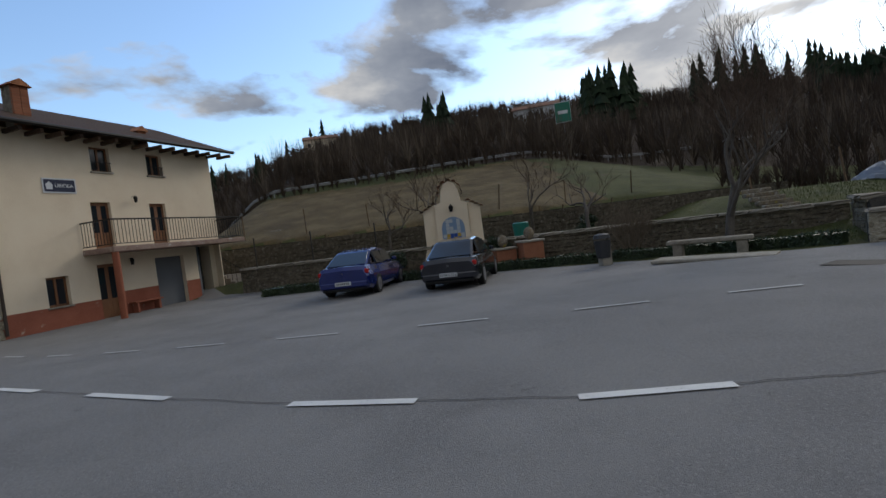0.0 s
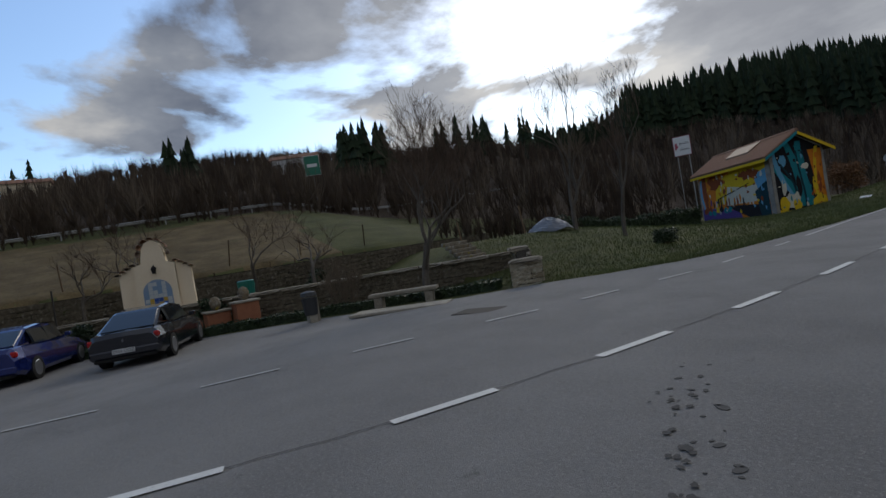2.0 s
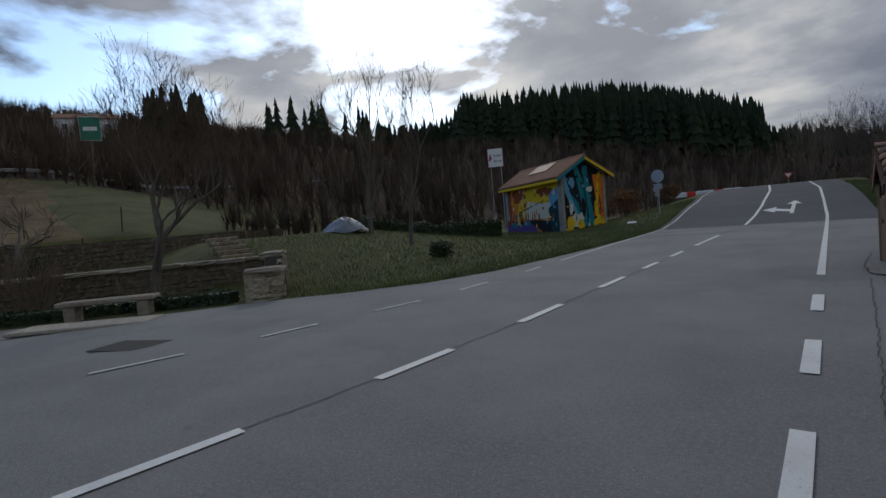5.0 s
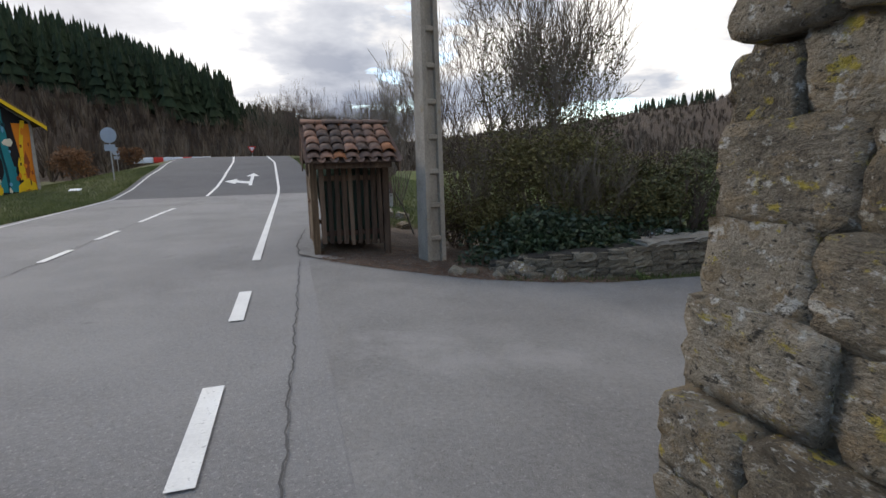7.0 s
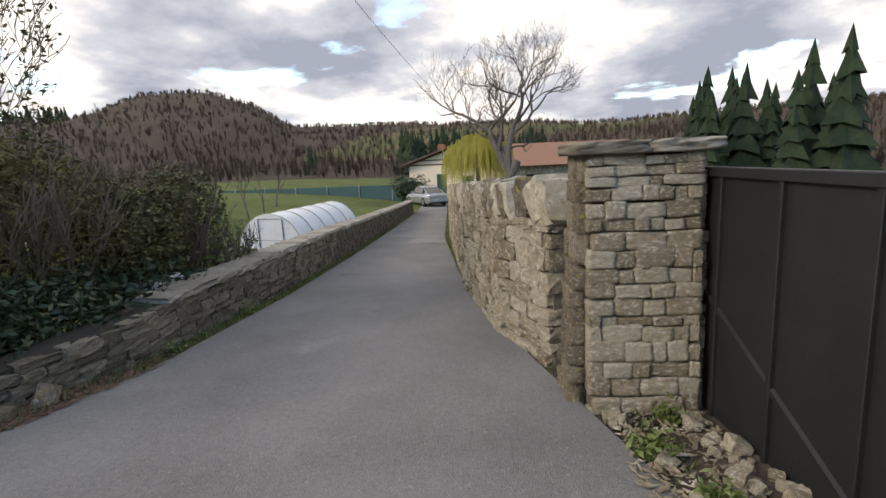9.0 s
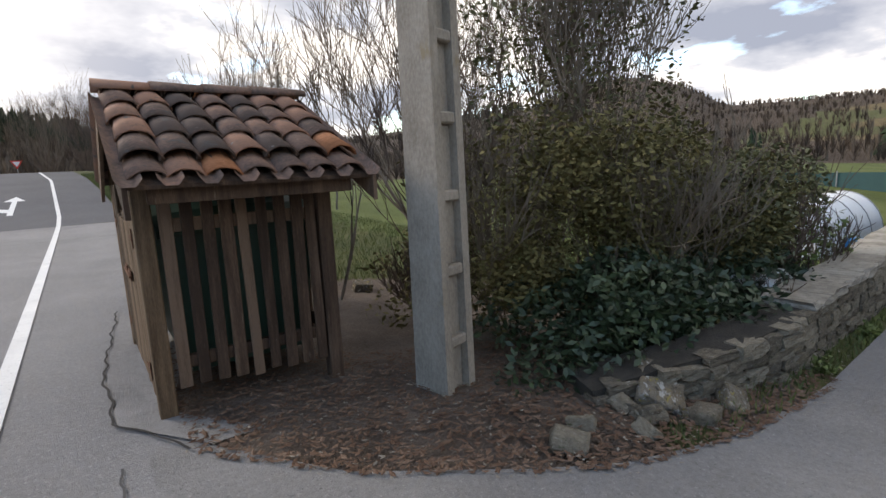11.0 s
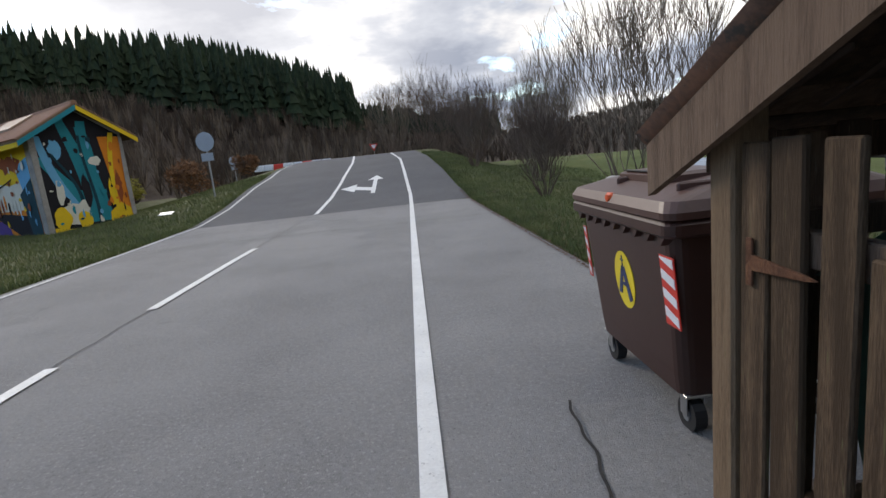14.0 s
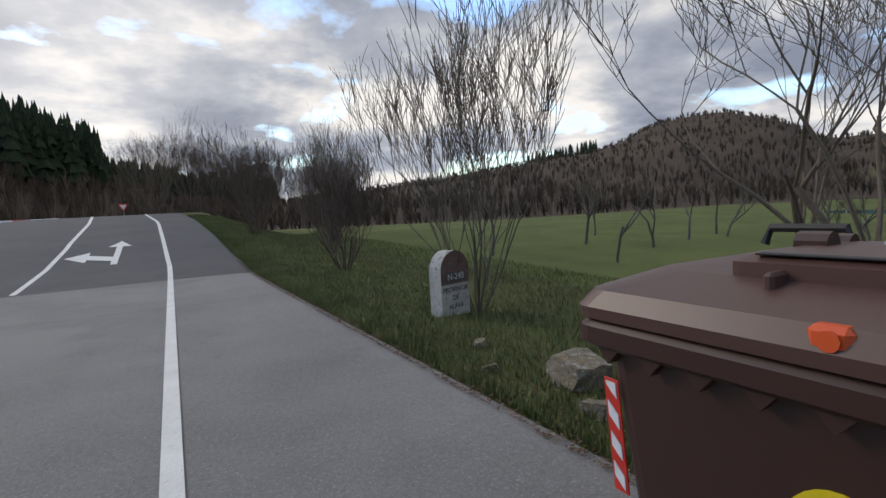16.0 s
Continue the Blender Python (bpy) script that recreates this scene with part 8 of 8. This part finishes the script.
part("roof", Shape().add([(x, y, z) for y in (-0.6, 9.5) for x, z in ((-0.7, 3.05), (3.9, 4.6), (7.1, 3.0), (7.1, 3.14), (3.9, 4.75), (-0.7, 3.2))], [(0, 1, 2, 3, 4, 5), (6, 11, 10, 9, 8, 7), (0, 6, 7, 1), (1, 7, 8, 2), (2, 8, 9, 3), (3, 9, 10, 4), (4, 10, 11, 5), (5, 11, 6, 0)]), TILE, lh)
SHUT = plain("dark green shutter paint", (0.008, 0.07, 0.05), 0.6)
for a, b, c, d in ((2.3, 3.1, 0.25, 2.4), (4.4, 5.3, 0.9, 2.2), (3.55, 4.15, 3.35, 4.1)):
    sh_ = part("shutter", Shape().box(a, -0.03, c, b, 0.1, d, 0.01), SHUT, lh, "dark green wooden shutter")
part("chimney", Shape().box(1.9, 3, 3.8, 2.5, 3.6, 4.9, 0.02), BRICK, lh)
bt = bare_tree("large gnarled bare tree behind the lane wall", 26.0, 13.3, 12, 0.36, 501, 7, 0.85, 0.30, (3, 3), BARK, BARK, trunk_frac=0.25, gnarl=0.30, spread0=0.4)
wl_ = thing("willow", "yellow weeping willow over the lane wall", "tree", Matrix.Translation((31.0, 15.0, land(31, 15))))
part("trunk", Shape().tube([(0, 0, 0), (0.1, 0, 2.6)], [0.2, 0.12], 8), BARK, wl_)
wsh = Shape()
for i in range(800):
    a, r_2 = rt2.random() * 6.283, rt2.uniform(0.3, 2.0)
    x, y, z = math.cos(a) * r_2, math.sin(a) * r_2, 4.4 - r_2 * 0.45 + rt2.uniform(-0.4, 0.4)
    l = rt2.uniform(0.8, 2.6)
    o = len(wsh.v)
    wsh.v += [(x, y - 0.028, z), (x, y + 0.028, z), (x + math.cos(a) * 0.25, y + math.sin(a) * 0.25, z - l)]
    wsh.f.append((o, o + 1, o + 2))
part("crown", wsh, LEAF_WILLOW, wl_, kind="stuff", fix=False)
barn = thing("stone_barn", "old stone barn with a red tile roof", "barn", Matrix.Translation((38, 9.3, land(38, 9.3) - 0.2)) @ Matrix.Rotation(radians(-75), 4, "Z"))
part("wall", Shape().box(-5, -0.2, 0, 5, 6, 2.9), STONE_WARM, barn)
part("roof", Shape().add([(x, y, z) for x in (-5.5, 5.5) for y, z in ((-0.8, 2.8), (3, 4.4), (6.8, 2.8))], [(0, 1, 2), (5, 4, 3), (0, 3, 4, 1), (1, 4, 5, 2), (2, 5, 3, 0)]), TILE, barn)
# No opening is cut: a near-black panel paints the shade of a doorway.
part("doorway", Shape().box(-3.2, -0.24, 0, -0.8, -0.2, 2.2), plain("painted doorway shade", (0.02, 0.018, 0.016), 0.9), barn)
wire = thing("power_line", "thin black cable hung from the pole", "cable")
part("cable", Shape().tube([(lerp(2.7, 50, t), lerp(16.7, 20, t), 8.2 - 1.2 * t - 2.5 * t * (1 - t)) for t in [i / 20 for i in range(21)]], 0.012, 4), IRON, wire)
shrub("dark_shrub", "dense evergreen shrub by the lane house", 40.0, 21.5, 2500, (1.6, 1.6, 1.2), 1.0, LEAF_IVY, 0.12, 510, 6, 1.0)
# rocks and scraps on the verge by the container
for k, (x, y, s) in enumerate(((3.0, 23.0, 0.34), (3.4, 22.6, 0.28), (2.6, 22.4, 0.16), (2.5, 23.6, 0.10), (2.9, 24.4, 0.12), (3.0, 20.6, 0.22), (3.6, 19.9, 0.2))):
    part("boulder", block_mesh(k, STONE), None, None, "grey lichened stone lying in the verge", m=Matrix.Translation((x, y, land(x, y) + s * 0.25)) @ Euler((0.2, 0.1, k)).to_matrix().to_4x4() @ Matrix.Diagonal((s * 1.3, s, s * 0.8, 1)))["category"] = "stone"
# wet patch of broken asphalt near the corner wall
for i in range(44):
    t = rt2.random()
    x, y = lerp(0.35, -2.6, t) + rt2.uniform(-0.12, 0.12), lerp(3.2, 7.6, t) + rt2.uniform(-0.2, 0.2)
    s = rt2.uniform(0.006, 0.022) if i > 8 else rt2.uniform(0.02, 0.04)
    part("tar_spot", Shape().tube([(0, 0, 0), (0, 0, 0.003)], 1.0, 9), plain("tar", (0.10, 0.097, 0.093), 0.9) if i == 0 else bpy.data.materials["tar"], None, "dark spot stained into the road", m=Matrix.Translation((x, y, land(x, y) + 0.003)) @ Matrix.Rotation(rt2.random() * 3, 4, "Z") @ Matrix.Diagonal((s * 1.6, s, 1, 1)), kind="structure")["category"] = "stain"
